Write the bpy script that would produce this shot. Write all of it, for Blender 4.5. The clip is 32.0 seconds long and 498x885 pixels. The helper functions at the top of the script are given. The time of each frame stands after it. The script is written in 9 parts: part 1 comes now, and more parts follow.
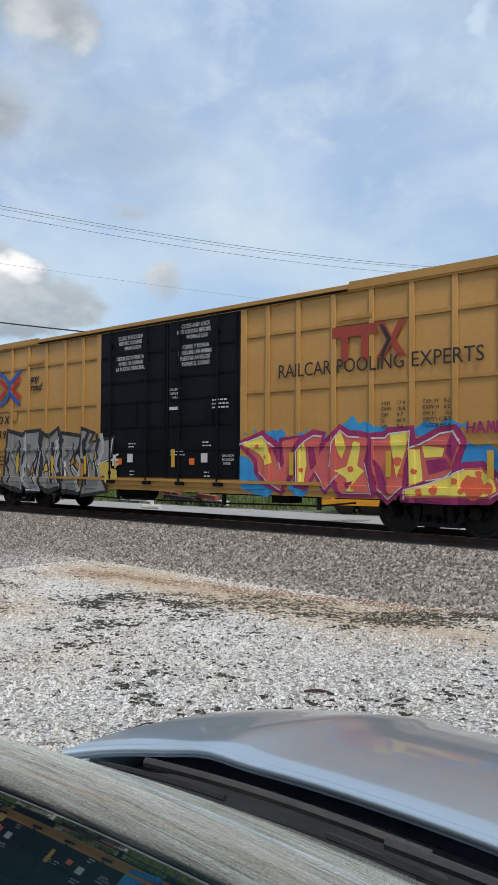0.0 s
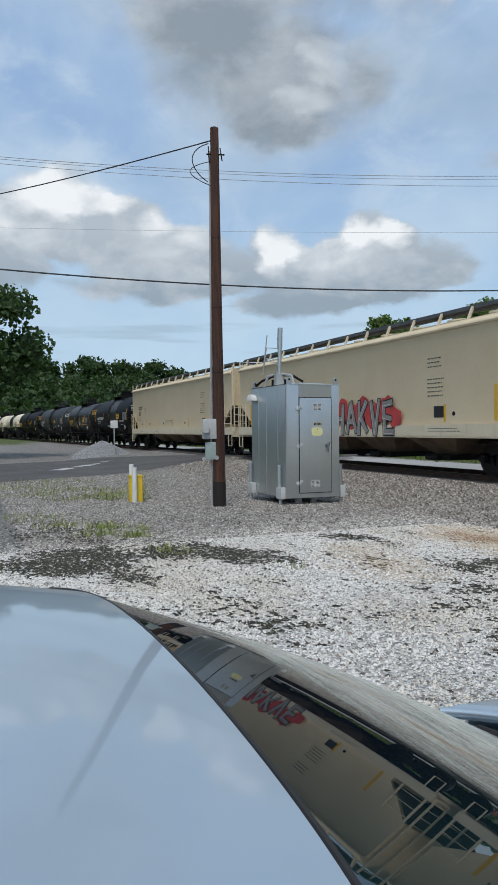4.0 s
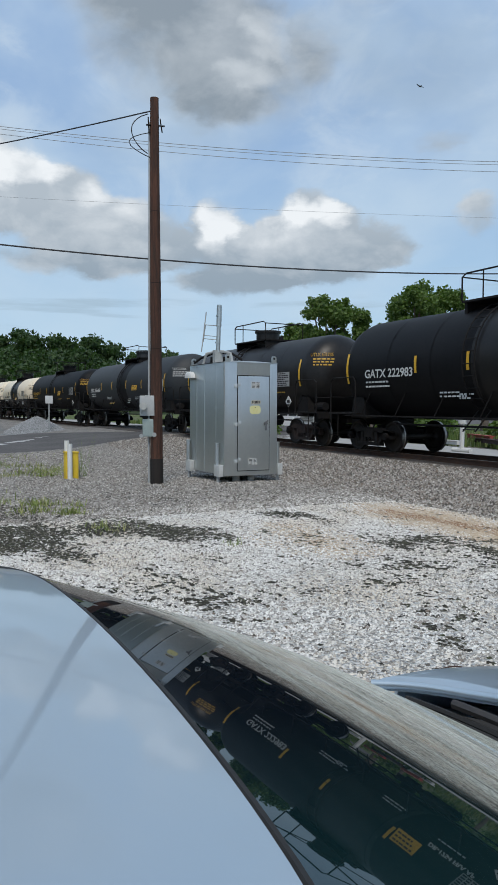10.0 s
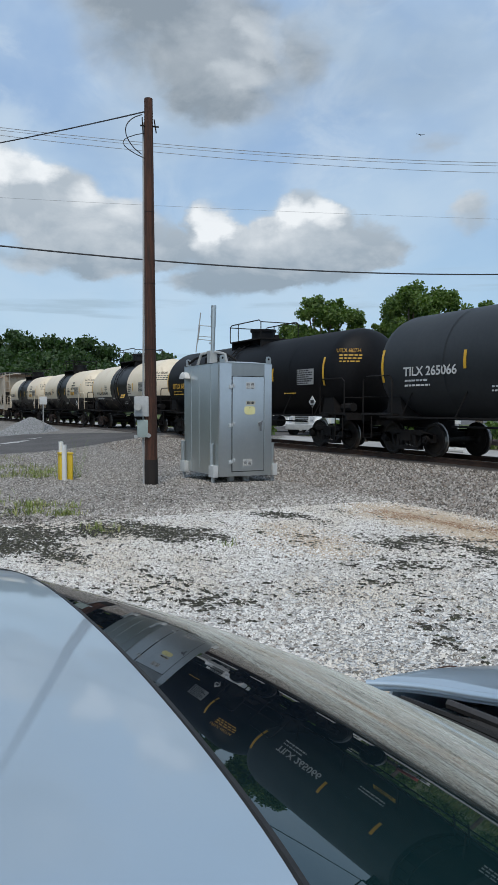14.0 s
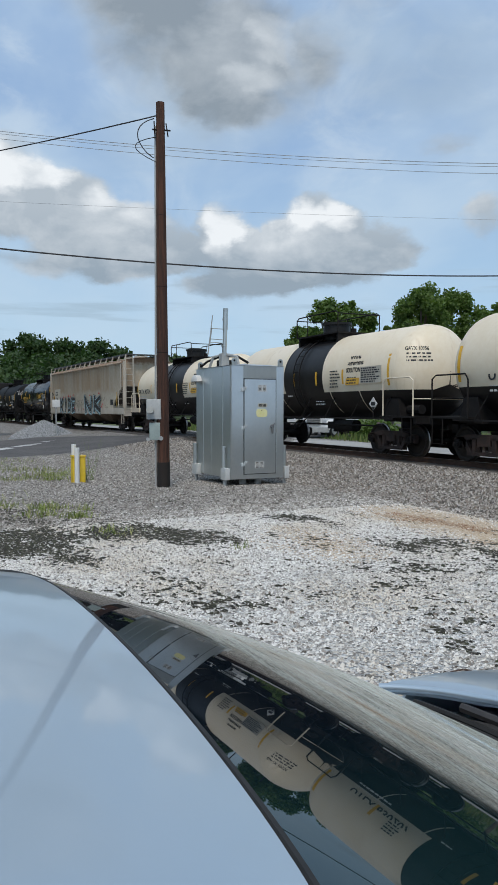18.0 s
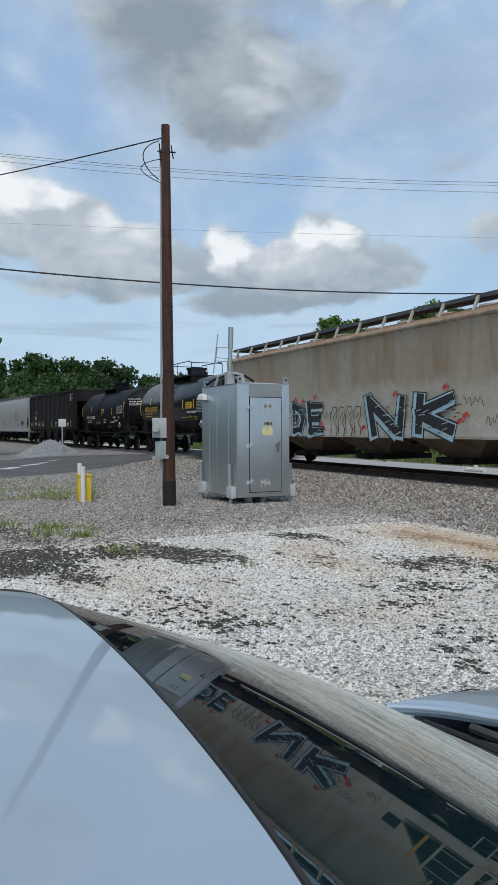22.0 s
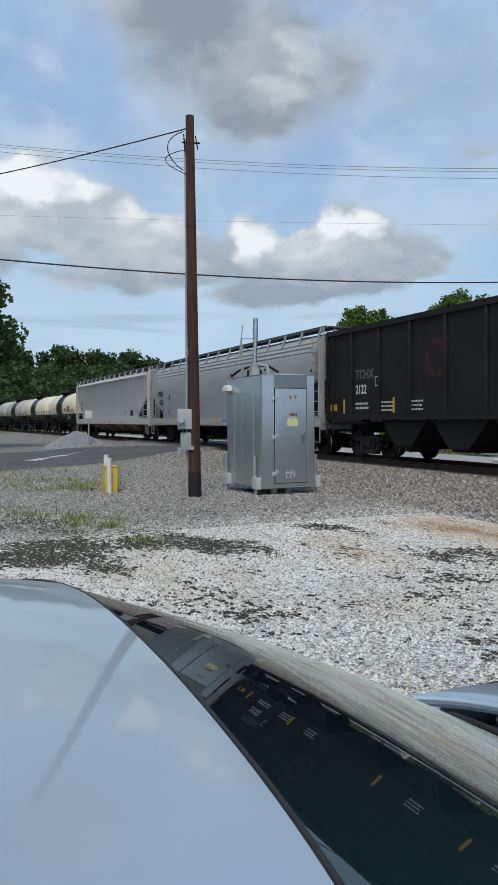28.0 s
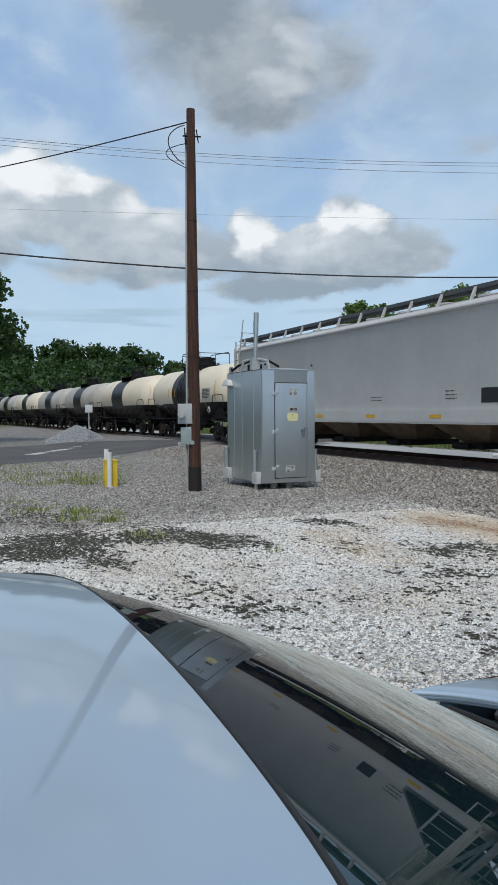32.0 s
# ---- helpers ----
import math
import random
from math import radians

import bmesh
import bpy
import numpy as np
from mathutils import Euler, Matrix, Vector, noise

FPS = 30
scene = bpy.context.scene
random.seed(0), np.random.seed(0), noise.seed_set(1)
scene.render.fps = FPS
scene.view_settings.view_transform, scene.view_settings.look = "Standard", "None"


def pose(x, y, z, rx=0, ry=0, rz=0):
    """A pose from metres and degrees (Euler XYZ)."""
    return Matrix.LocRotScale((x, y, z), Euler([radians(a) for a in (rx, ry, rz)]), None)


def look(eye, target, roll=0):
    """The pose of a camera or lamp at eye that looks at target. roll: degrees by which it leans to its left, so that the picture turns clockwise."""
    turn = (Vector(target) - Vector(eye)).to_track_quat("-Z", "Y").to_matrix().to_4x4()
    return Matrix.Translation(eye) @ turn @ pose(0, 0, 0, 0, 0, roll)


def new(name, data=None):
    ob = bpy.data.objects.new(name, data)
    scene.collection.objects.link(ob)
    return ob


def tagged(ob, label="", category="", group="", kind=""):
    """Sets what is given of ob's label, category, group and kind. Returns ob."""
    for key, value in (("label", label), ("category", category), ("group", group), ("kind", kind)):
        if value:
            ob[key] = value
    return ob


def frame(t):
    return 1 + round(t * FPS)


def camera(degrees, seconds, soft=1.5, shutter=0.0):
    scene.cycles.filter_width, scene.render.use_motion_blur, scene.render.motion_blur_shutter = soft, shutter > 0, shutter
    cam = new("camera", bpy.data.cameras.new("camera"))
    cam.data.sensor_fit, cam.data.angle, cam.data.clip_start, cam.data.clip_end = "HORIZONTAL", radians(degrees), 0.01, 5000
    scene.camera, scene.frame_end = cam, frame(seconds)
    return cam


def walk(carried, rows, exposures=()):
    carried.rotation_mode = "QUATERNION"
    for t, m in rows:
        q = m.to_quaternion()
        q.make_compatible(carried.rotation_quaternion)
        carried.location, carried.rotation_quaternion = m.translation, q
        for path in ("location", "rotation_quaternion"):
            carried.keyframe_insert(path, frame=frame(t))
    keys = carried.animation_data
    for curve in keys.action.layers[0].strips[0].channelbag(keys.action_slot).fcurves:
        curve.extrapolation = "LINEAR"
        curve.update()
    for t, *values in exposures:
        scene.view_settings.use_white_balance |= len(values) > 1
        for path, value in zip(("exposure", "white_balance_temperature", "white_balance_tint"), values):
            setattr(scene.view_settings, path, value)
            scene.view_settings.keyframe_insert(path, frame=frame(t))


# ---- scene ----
cam = camera(37.46, 32.0, soft=0.6)
CAM = (0.000, -14.353, 1.813)
PATH = [
    (0.0, pose(*CAM, 91.76, -0.32, 40.29)),
    (0.5, pose(*CAM, 93.90, -0.20, 22.37)),
    (1.0, pose(*CAM, 94.75, 0.88, 14.36)),
    (1.5, pose(*CAM, 93.57, 0.16, 17.60)),
    (1.8, pose(*CAM, 91.40, -0.61, 25.59)),
    (2.0, pose(*CAM, 89.30, -0.21, 33.72)),
    (2.2, pose(*CAM, 88.22, -0.30, 42.32)),
    (2.5, pose(*CAM, 88.48, 0.33, 53.46)),
    (3.0, pose(*CAM, 89.59, 0.50, 65.28)),
    (3.5, pose(*CAM, 89.28, 0.52, 68.13)),
    (4.0, pose(*CAM, 88.89, 0.54, 68.81)),
    (4.5, pose(*CAM, 88.60, 0.47, 69.19)),
    (6.5, pose(*CAM, 87.99, 0.38, 68.51)),
    (7.0, pose(*CAM, 87.94, 0.34, 68.25)),
    (7.5, pose(*CAM, 87.93, 0.22, 67.90)),
    (8.0, pose(*CAM, 87.86, 0.29, 67.31)),
    (8.5, pose(*CAM, 87.66, 0.08, 66.18)),
    (9.0, pose(*CAM, 87.43, -0.10, 65.19)),
    (9.5, pose(*CAM, 87.25, -0.17, 64.41)),
    (10.0, pose(*CAM, 87.14, -0.24, 64.00)),
    (10.5, pose(*CAM, 87.07, -0.30, 63.77)),
    (11.0, pose(*CAM, 87.01, -0.29, 63.66)),
    (11.5, pose(*CAM, 87.00, -0.32, 63.51)),
    (12.0, pose(*CAM, 86.98, -0.31, 63.35)),
    (12.5, pose(*CAM, 87.00, -0.21, 63.26)),
    (13.0, pose(*CAM, 87.07, -0.22, 63.19)),
    (13.5, pose(*CAM, 87.12, -0.14, 63.34)),
    (14.0, pose(*CAM, 87.19, -0.16, 63.58)),
    (14.5, pose(*CAM, 87.22, -0.11, 63.78)),
    (16.5, pose(*CAM, 87.35, -0.02, 64.46)),
    (17.0, pose(*CAM, 87.36, 0.05, 64.50)),
    (17.5, pose(*CAM, 87.38, 0.03, 64.50)),
    (18.0, pose(*CAM, 87.39, -0.03, 64.51)),
    (18.5, pose(*CAM, 87.40, 0.08, 64.56)),
    (19.0, pose(*CAM, 87.43, 0.04, 64.68)),
    (19.5, pose(*CAM, 87.60, 0.11, 64.82)),
    (20.0, pose(*CAM, 88.71, 0.22, 64.17)),
    (20.5, pose(*CAM, 89.74, 0.25, 63.40)),
    (21.0, pose(*CAM, 89.54, 0.21, 63.83)),
    (21.5, pose(*CAM, 88.99, 0.17, 64.58)),
    (22.0, pose(*CAM, 88.81, 0.26, 64.95)),
    (22.5, pose(*CAM, 88.65, 0.16, 65.12)),
    (23.0, pose(*CAM, 88.39, 0.20, 65.35)),
    (23.5, pose(*CAM, 88.33, 0.23, 65.50)),
    (24.0, pose(*CAM, 88.38, 0.23, 65.56)),
    (24.5, pose(*CAM, 88.45, 0.23, 65.63)),
    (25.0, pose(*CAM, 88.52, 0.24, 65.63)),
    (25.5, pose(*CAM, 88.31, 0.29, 65.85)),
    (27.5, pose(*CAM, 88.11, 0.33, 66.78)),
    (28.0, pose(*CAM, 88.13, 0.42, 66.90)),
    (28.5, pose(*CAM, 88.15, 0.38, 66.91)),
    (29.0, pose(*CAM, 88.18, 0.33, 66.91)),
    (29.5, pose(*CAM, 88.20, 0.47, 66.84)),
    (30.0, pose(*CAM, 88.16, 0.35, 66.58)),
    (30.5, pose(*CAM, 88.13, 0.43, 66.44)),
    (31.0, pose(*CAM, 88.14, 0.40, 66.34)),
    (31.5, pose(*CAM, 88.10, 0.38, 66.17)),
    (32.0, pose(*CAM, 87.71, 0.28, 66.92)),
]
walk(cam, PATH, exposures=[(0.0, 0.16, 6850, 12), (1.0, 0.17, 6850, 12), (2.0, 0.26, 6900, 12), (2.6, 0.16, 6750, 11), (3.3, 0.03, 6550, 10), (4.0, 0.0, 6500, 10), (32.0, 0.0, 6500, 10)])

# ---- world and sun ----
SUN_EL, SUN_AZ = 58.0, 118.0
world = bpy.data.worlds.new("sky")
scene.world = world
world.use_nodes = True


class Nodes:
    """Short hand for building a node tree."""

    def __init__(self, tree):
        self.t = tree
        tree.nodes.clear()

    def add(self, node, **kw):
        n = self.t.nodes.new(node)
        for k, v in kw.items():
            if k == "op":
                n.operation = v
            elif k == "kind":
                n.sky_type = v
            elif k == "feature":
                n.feature = v
            elif k == "blend":
                n.blend_type = v
        return n

    def put(self, socket, v):
        if v is None:
            return
        if hasattr(v, "is_output"):
            self.t.links.new(v, socket)
        else:
            socket.default_value = v

    def math(self, op, a, b=None, c=None, clamp=False):
        n = self.add("ShaderNodeMath", op=op)
        n.use_clamp = clamp
        for i, v in enumerate((a, b, c)):
            self.put(n.inputs[i], v)
        return n.outputs[0]

    def mix(self, fac, a, b, blend="MIX"):
        n = self.add("ShaderNodeMix")
        n.data_type = "RGBA"
        n.blend_type = blend
        self.put(n.inputs[0], fac)
        self.put(n.inputs[6], a)
        self.put(n.inputs[7], b)
        return n.outputs[2]

    def ramp(self, fac, lo, hi):
        n = self.add("ShaderNodeMapRange")
        n.interpolation_type = "SMOOTHSTEP"
        self.put(n.inputs[0], fac)
        n.inputs[1].default_value, n.inputs[2].default_value = lo, hi
        return n.outputs[0]

    def noise(self, vec, scale, detail=4, rough=0.55, dist=0.0):
        n = self.add("ShaderNodeTexNoise")
        self.put(n.inputs["Vector"], vec)
        n.inputs["Scale"].default_value = scale
        n.inputs["Detail"].default_value = detail
        n.inputs["Roughness"].default_value = rough
        n.inputs["Distortion"].default_value = dist
        return n.outputs[0]


def rgb(r, g, b):
    return (r, g, b, 1.0)


def build_sky():
    """Blue summer sky with a thin veil and heaped clouds, by azimuth and height in degrees."""
    N = Nodes(world.node_tree)
    sky = N.add("ShaderNodeTexSky", kind="NISHITA")
    sky.sun_disc = False
    sky.sun_elevation, sky.sun_rotation = radians(SUN_EL), radians(SUN_AZ)
    sky.air_density, sky.dust_density, sky.ozone_density = 1.0, 0.6, 1.5
    co = N.add("ShaderNodeTexCoord").outputs["Generated"]
    sep = N.add("ShaderNodeSeparateXYZ")
    N.put(sep.inputs[0], co)
    x, y, z = sep.outputs
    az = N.math("MULTIPLY", N.math("ARCTAN2", x, y), 57.2958)
    el = N.math("MULTIPLY", N.math("ARCSINE", z), 57.2958)
    flat = N.add("ShaderNodeCombineXYZ")
    N.put(flat.inputs[0], N.math("MULTIPLY", az, 0.1))
    N.put(flat.inputs[1], N.math("MULTIPLY", el, 0.16))
    uv = flat.outputs[0]
    veil = N.noise(uv, 0.6, 5, 0.52, 0.25)
    shade = N.noise(uv, 1.7, 6, 0.58, 0.25)
    edge = N.noise(uv, 3.0, 8, 0.62, 0.15)
    # ragged outlines: the places are pushed about before the heaps are laid out
    wn = N.add("ShaderNodeTexNoise")
    N.put(wn.inputs["Vector"], uv)
    wn.inputs["Scale"].default_value, wn.inputs["Detail"].default_value, wn.inputs["Roughness"].default_value = 1.5, 7, 0.6
    ws = N.add("ShaderNodeSeparateColor")
    N.put(ws.inputs[0], wn.outputs["Color"])
    waz = N.math("ADD", az, N.math("MULTIPLY", N.math("SUBTRACT", ws.outputs[0], 0.5), 6.0))
    wel = N.math("ADD", el, N.math("MULTIPLY", N.math("SUBTRACT", ws.outputs[1], 0.5), 3.4))

    def heaped(heaps, au=None, ev=None):
        total = None
        for ca, ce, w, h, k in heaps:
            du = N.math("DIVIDE", N.math("SUBTRACT", au or waz, ca), w)
            dv = N.math("DIVIDE", N.math("SUBTRACT", ev or wel, ce), h)
            d = N.math("ADD", N.math("MULTIPLY", du, du), N.math("MULTIPLY", dv, dv))
            m = N.math("MULTIPLY", N.math("SUBTRACT", 1.0, d, None, True), k)
            total = m if total is None else N.math("ADD", total, m)
        return total

    # rounded billows at three sizes
    def billow(scale, push):
        v = N.add("ShaderNodeTexVoronoi", feature="SMOOTH_F1")
        p = N.add("ShaderNodeVectorMath", op="ADD")
        N.put(p.inputs[0], uv)
        q = N.add("ShaderNodeVectorMath", op="SCALE")
        N.put(q.inputs[0], wn.outputs["Color"])
        q.inputs["Scale"].default_value = push
        N.put(p.inputs[1], q.outputs[0])
        N.put(v.inputs["Vector"], p.outputs[0])
        v.inputs["Scale"].default_value = scale
        v.inputs["Smoothness"].default_value = 0.6
        return N.math("SUBTRACT", 0.5, v.outputs["Distance"])

    puff = N.math("ADD", billow(2.6, 0.35), N.math("ADD", N.math("MULTIPLY", billow(6.0, 0.3), 0.55), N.math("MULTIPLY", N.math("SUBTRACT", edge, 0.5), 0.9)))
    # heaps: centre azimuth, centre height, half width, half height, weight
    mask = heaped([(-62.0, 11.6, 9.5, 2.9, 1.0), (-66.0, 13.5, 2.5, 2.1, 1.0), (-59.4, 13.8, 4.0, 2.4, 1.0), (-55.2, 12.3, 4.4, 2.0, 0.8), (-65.0, 9.4, 6.0, 1.5, 0.8), (-60.0, 10.4, 6.5, 1.8, 0.6),
                   (-83.0, 16.0, 5.2, 3.5, 1.1), (-79.0, 14.4, 5.5, 3.0, 1.0), (-74.0, 12.6, 6.5, 3.2, 1.0), (-76.5, 11.0, 7.0, 1.8, 0.7), (-90.0, 13.6, 8.0, 4.5, 1.0), (-97.0, 15.0, 7.0, 5.0, 0.9),
                   (-47.2, 14.0, 2.0, 2.0, 0.5), (-36.0, 12.4, 3.0, 2.4, 0.3)])
    tops = heaped([(-66.0, 14.0, 2.3, 1.7, 1.2), (-67.0, 12.6, 1.4, 1.2, 0.7), (-60.6, 14.4, 2.1, 1.4, 1.0), (-57.8, 14.5, 2.0, 1.4, 1.0), (-61.8, 12.6, 1.7, 1.0, 0.45), (-84.0, 17.4, 3.8, 2.0, 1.2), (-80.2, 17.0, 2.6, 1.5, 1.1), (-76.0, 15.2, 2.6, 1.0, 0.55), (-73.0, 13.9, 2.0, 0.9, 0.4), (-88.0, 15.6, 3.5, 1.6, 0.6)])
    near = N.math("MULTIPLY", puff, N.math("MULTIPLY", mask, 3.0, None, True))
    body = N.ramp(N.math("ADD", mask, N.math("MULTIPLY", near, 0.5)), 0.04, 0.60)
    lit = N.ramp(N.math("MULTIPLY", tops, N.math("ADD", 1.0, N.math("MULTIPLY", puff, 0.9))), 0.0, 1.15)
    lit = N.math("ADD", N.math("MULTIPLY", lit, 0.72), N.math("ADD", N.math("MULTIPLY", N.math("SUBTRACT", shade, 0.45), 1.5), N.math("MULTIPLY", puff, 0.16)), None, True)
    lit = N.math("ADD", lit, N.math("MULTIPLY", N.ramp(el, 9.0, 15.5), 0.26), None, True)
    cloud = N.mix(lit, rgb(0.275, 0.345, 0.415), rgb(0.83, 0.865, 0.89))
    # the soft grey bank overhead
    mask2 = heaped([(-70.0, 27.0, 9.0, 6.0, 1.0), (-64.0, 24.5, 7.5, 4.4, 0.9), (-66.5, 21.8, 4.5, 2.0, 0.6), (-75.0, 32.0, 12.0, 6.0, 0.7), (-60.0, 33.0, 9.0, 5.0, 0.8), (-58.4, 25.6, 3.0, 2.6, 0.5), (-50.0, 19.0, 2.6, 0.8, 0.5), (-50.0, 18.4, 2.4, 0.6, 0.3), (-98.0, 30.0, 14.0, 9.0, 0.6), (-55.6, 31.5, 3.5, 4.5, 0.7), (-53.3, 29.6, 1.5, 2.4, 0.6)])
    glow = heaped([(-62.6, 26.2, 2.4, 1.5, 1.0), (-64.4, 24.0, 2.6, 1.2, 0.85), (-60.8, 24.8, 2.0, 1.6, 0.5), (-57.2, 30.4, 2.2, 2.2, 0.9), (-53.4, 29.8, 1.3, 2.0, 0.9), (-80.0, 29.0, 6.0, 3.0, 0.5)])
    murk = heaped([(-70.5, 28.0, 5.0, 4.0, 1.0), (-66.3, 21.7, 3.4, 1.5, 0.9), (-62.5, 22.4, 2.6, 1.0, 0.4)])
    body2 = N.ramp(N.math("MULTIPLY", mask2, N.math("ADD", 1.0, N.math("MULTIPLY", puff, 0.5))), 0.0, 1.15)
    lit2 = N.math("ADD", N.math("MULTIPLY", N.math("SUBTRACT", shade, 0.30), 1.3), N.math("MULTIPLY", N.ramp(N.math("MULTIPLY", glow, N.math("ADD", 1.0, N.math("MULTIPLY", puff, 0.6))), 0.0, 1.1), 0.48), None, True)
    lit2 = N.math("SUBTRACT", lit2, N.math("MULTIPLY", N.ramp(murk, 0.0, 1.1), 0.34), None, True)
    cloud2 = N.mix(lit2, rgb(0.245, 0.295, 0.345), rgb(0.64, 0.69, 0.73))
    blue = N.mix(1.0, sky.outputs[0], rgb(SKY_K, SKY_K * 1.0, SKY_K * 1.02), "MULTIPLY")
    haze = N.mix(N.ramp(el, 24.0, -2.0), rgb(0.30, 0.455, 0.70), rgb(0.42, 0.635, 0.815))
    base = N.mix(0.85, blue, haze)
    thin = N.math("MULTIPLY", N.ramp(veil, 0.3, 0.72), 0.72)
    base = N.mix(thin, base, rgb(0.525, 0.655, 0.775))
    wisp = N.noise(uv, 1.5, 7, 0.6, 0.5)
    base = N.mix(N.math("MULTIPLY", N.ramp(wisp, 0.46, 0.72), N.math("MULTIPLY", N.ramp(el, 10.0, 18.0), 0.38)), base, rgb(0.60, 0.70, 0.79))
    # dull patches high up, open blue over the railway and long grey streaks low down
    dull = N.noise(uv, 0.45, 4, 0.5, 0.1)
    base = N.mix(N.math("MULTIPLY", N.ramp(dull, 0.5, 0.72), N.math("MULTIPLY", N.ramp(el, 13.0, 22.0), 0.45)), base, rgb(0.30, 0.40, 0.515))
    hole = heaped([(-12.0, 29.5, 9.0, 5.0, 1.0), (-19.0, 32.5, 5.0, 3.0, 0.8), (-6.0, 27.4, 4.5, 2.6, 0.7), (3.4, 28.2, 2.6, 1.6, 0.8), (1.8, 22.2, 3.4, 1.1, 0.6), (-27.0, 27.0, 6.0, 3.0, 0.4)])
    base = N.mix(N.math("MULTIPLY", N.ramp(N.math("MULTIPLY", hole, N.math("ADD", 1.0, N.math("MULTIPLY", puff, 0.4))), 0.0, 1.1), 0.72), base, rgb(0.235, 0.345, 0.52))
    pale = heaped([(-2.0, 30.5, 1.9, 4.2, 1.0), (0.6, 26.2, 3.4, 1.4, 0.9), (-22.4, 30.6, 1.2, 1.6, 0.7), (-24.6, 32.6, 1.0, 1.4, 0.5), (-28.8, 30.0, 1.9, 1.5, 0.5), (-22.7, 29.9, 1.2, 1.4, 0.4), (-40.0, 22.0, 12.0, 4.0, 0.5), (-14.0, 21.0, 14.0, 3.2, 0.7)])
    base = N.mix(N.math("MULTIPLY", N.ramp(N.math("MULTIPLY", pale, N.math("ADD", 1.0, N.math("MULTIPLY", puff, 0.5))), 0.0, 1.1), 0.55), base, rgb(0.56, 0.69, 0.83))
    sm = N.add("ShaderNodeCombineXYZ")
    N.put(sm.inputs[0], N.math("MULTIPLY", az, 0.035))
    N.put(sm.inputs[1], N.math("MULTIPLY", el, 0.42))
    low = N.noise(sm.outputs[0], 2.0, 5, 0.55, 0.2)
    base = N.mix(N.math("MULTIPLY", N.ramp(low, 0.52, 0.68), N.math("MULTIPLY", N.math("SUBTRACT", 1.0, N.ramp(el, 9.5, 13.0)), 0.6)), base, rgb(0.325, 0.44, 0.54))
    col = N.mix(N.math("MULTIPLY", body, 0.95), base, cloud)
    col = N.mix(N.math("MULTIPLY", body2, 0.93), col, cloud2)
    bg = N.add("ShaderNodeBackground")
    N.put(bg.inputs[0], col)
    bg.inputs[1].default_value = SKY_STRENGTH
    out = N.add("ShaderNodeOutputWorld")
    N.put(out.inputs[0], bg.outputs[0])


SKY_K, SKY_STRENGTH = 0.09, 1.06
build_sky()
sun = new("sun", bpy.data.lights.new("sun", "SUN"))
sun.data.energy, sun.data.angle, sun.data.color = 1.9, radians(14), (1.0, 0.93, 0.83)
sun.matrix_world = look((60 * math.sin(radians(SUN_AZ)) * math.cos(radians(SUN_EL)), 60 * math.cos(radians(SUN_AZ)) * math.cos(radians(SUN_EL)), 60 * math.sin(radians(SUN_EL))), (0, 0, 0))
scene.view_settings.exposure = 0.0


# ---- materials ----
def surf(name, c1, c2=None, rough=0.6, metal=0.0, scale=3.0, bump=0.0, bscale=40.0, rvar=0.12, streak=None, coat=0.0, spec=None, stretch=(1, 1, 1)):
    """A painted or bare surface: two tones mixed by coarse and fine noise, uneven gloss, fine relief; streak: a third tone running down."""
    m = bpy.data.materials.new(name)
    m.use_nodes = True
    N = Nodes(m.node_tree)
    co = N.add("ShaderNodeTexCoord").outputs["Object"]
    mp = N.add("ShaderNodeMapping")
    N.put(mp.inputs[0], co)
    mp.inputs["Scale"].default_value = stretch
    v = mp.outputs[0]
    big = N.noise(v, scale, 5, 0.6)
    fine = N.noise(v, scale * 11, 3, 0.6)
    f = N.ramp(N.math("ADD", N.math("MULTIPLY", big, 0.7), N.math("MULTIPLY", fine, 0.3)), 0.32, 0.68)
    col = N.mix(f, rgb(*c1), rgb(*(c2 or c1)))
    if streak:
        m2 = N.add("ShaderNodeMapping")
        N.put(m2.inputs[0], co)
        m2.inputs["Scale"].default_value = (1.0, 1.0, 0.12)
        s = N.noise(m2.outputs[0], streak[3], 6, 0.65, 0.3)
        col = N.mix(N.math("MULTIPLY", N.ramp(s, streak[4], streak[4] + 0.2), streak[5]), col, rgb(*streak[:3]))
    b = N.add("ShaderNodeBsdfPrincipled")
    N.put(b.inputs["Base Color"], col)
    r = N.math("ADD", rough - rvar / 2, N.math("MULTIPLY", big, rvar))
    N.put(b.inputs["Roughness"], r)
    b.inputs["Metallic"].default_value = metal
    if coat:
        b.inputs["Coat Weight"].default_value = coat
        b.inputs["Coat Roughness"].default_value = 0.04
    if spec is not None:
        b.inputs["Specular IOR Level"].default_value = spec
    if bump:
        bp = N.add("ShaderNodeBump")
        bp.inputs["Strength"].default_value = 1.0
        bp.inputs["Distance"].default_value = bump
        N.put(bp.inputs["Height"], N.noise(v, bscale, 4, 0.6))
        N.put(b.inputs["Normal"], bp.outputs[0])
    out = N.add("ShaderNodeOutputMaterial")
    N.put(out.inputs[0], b.outputs[0])
    return m


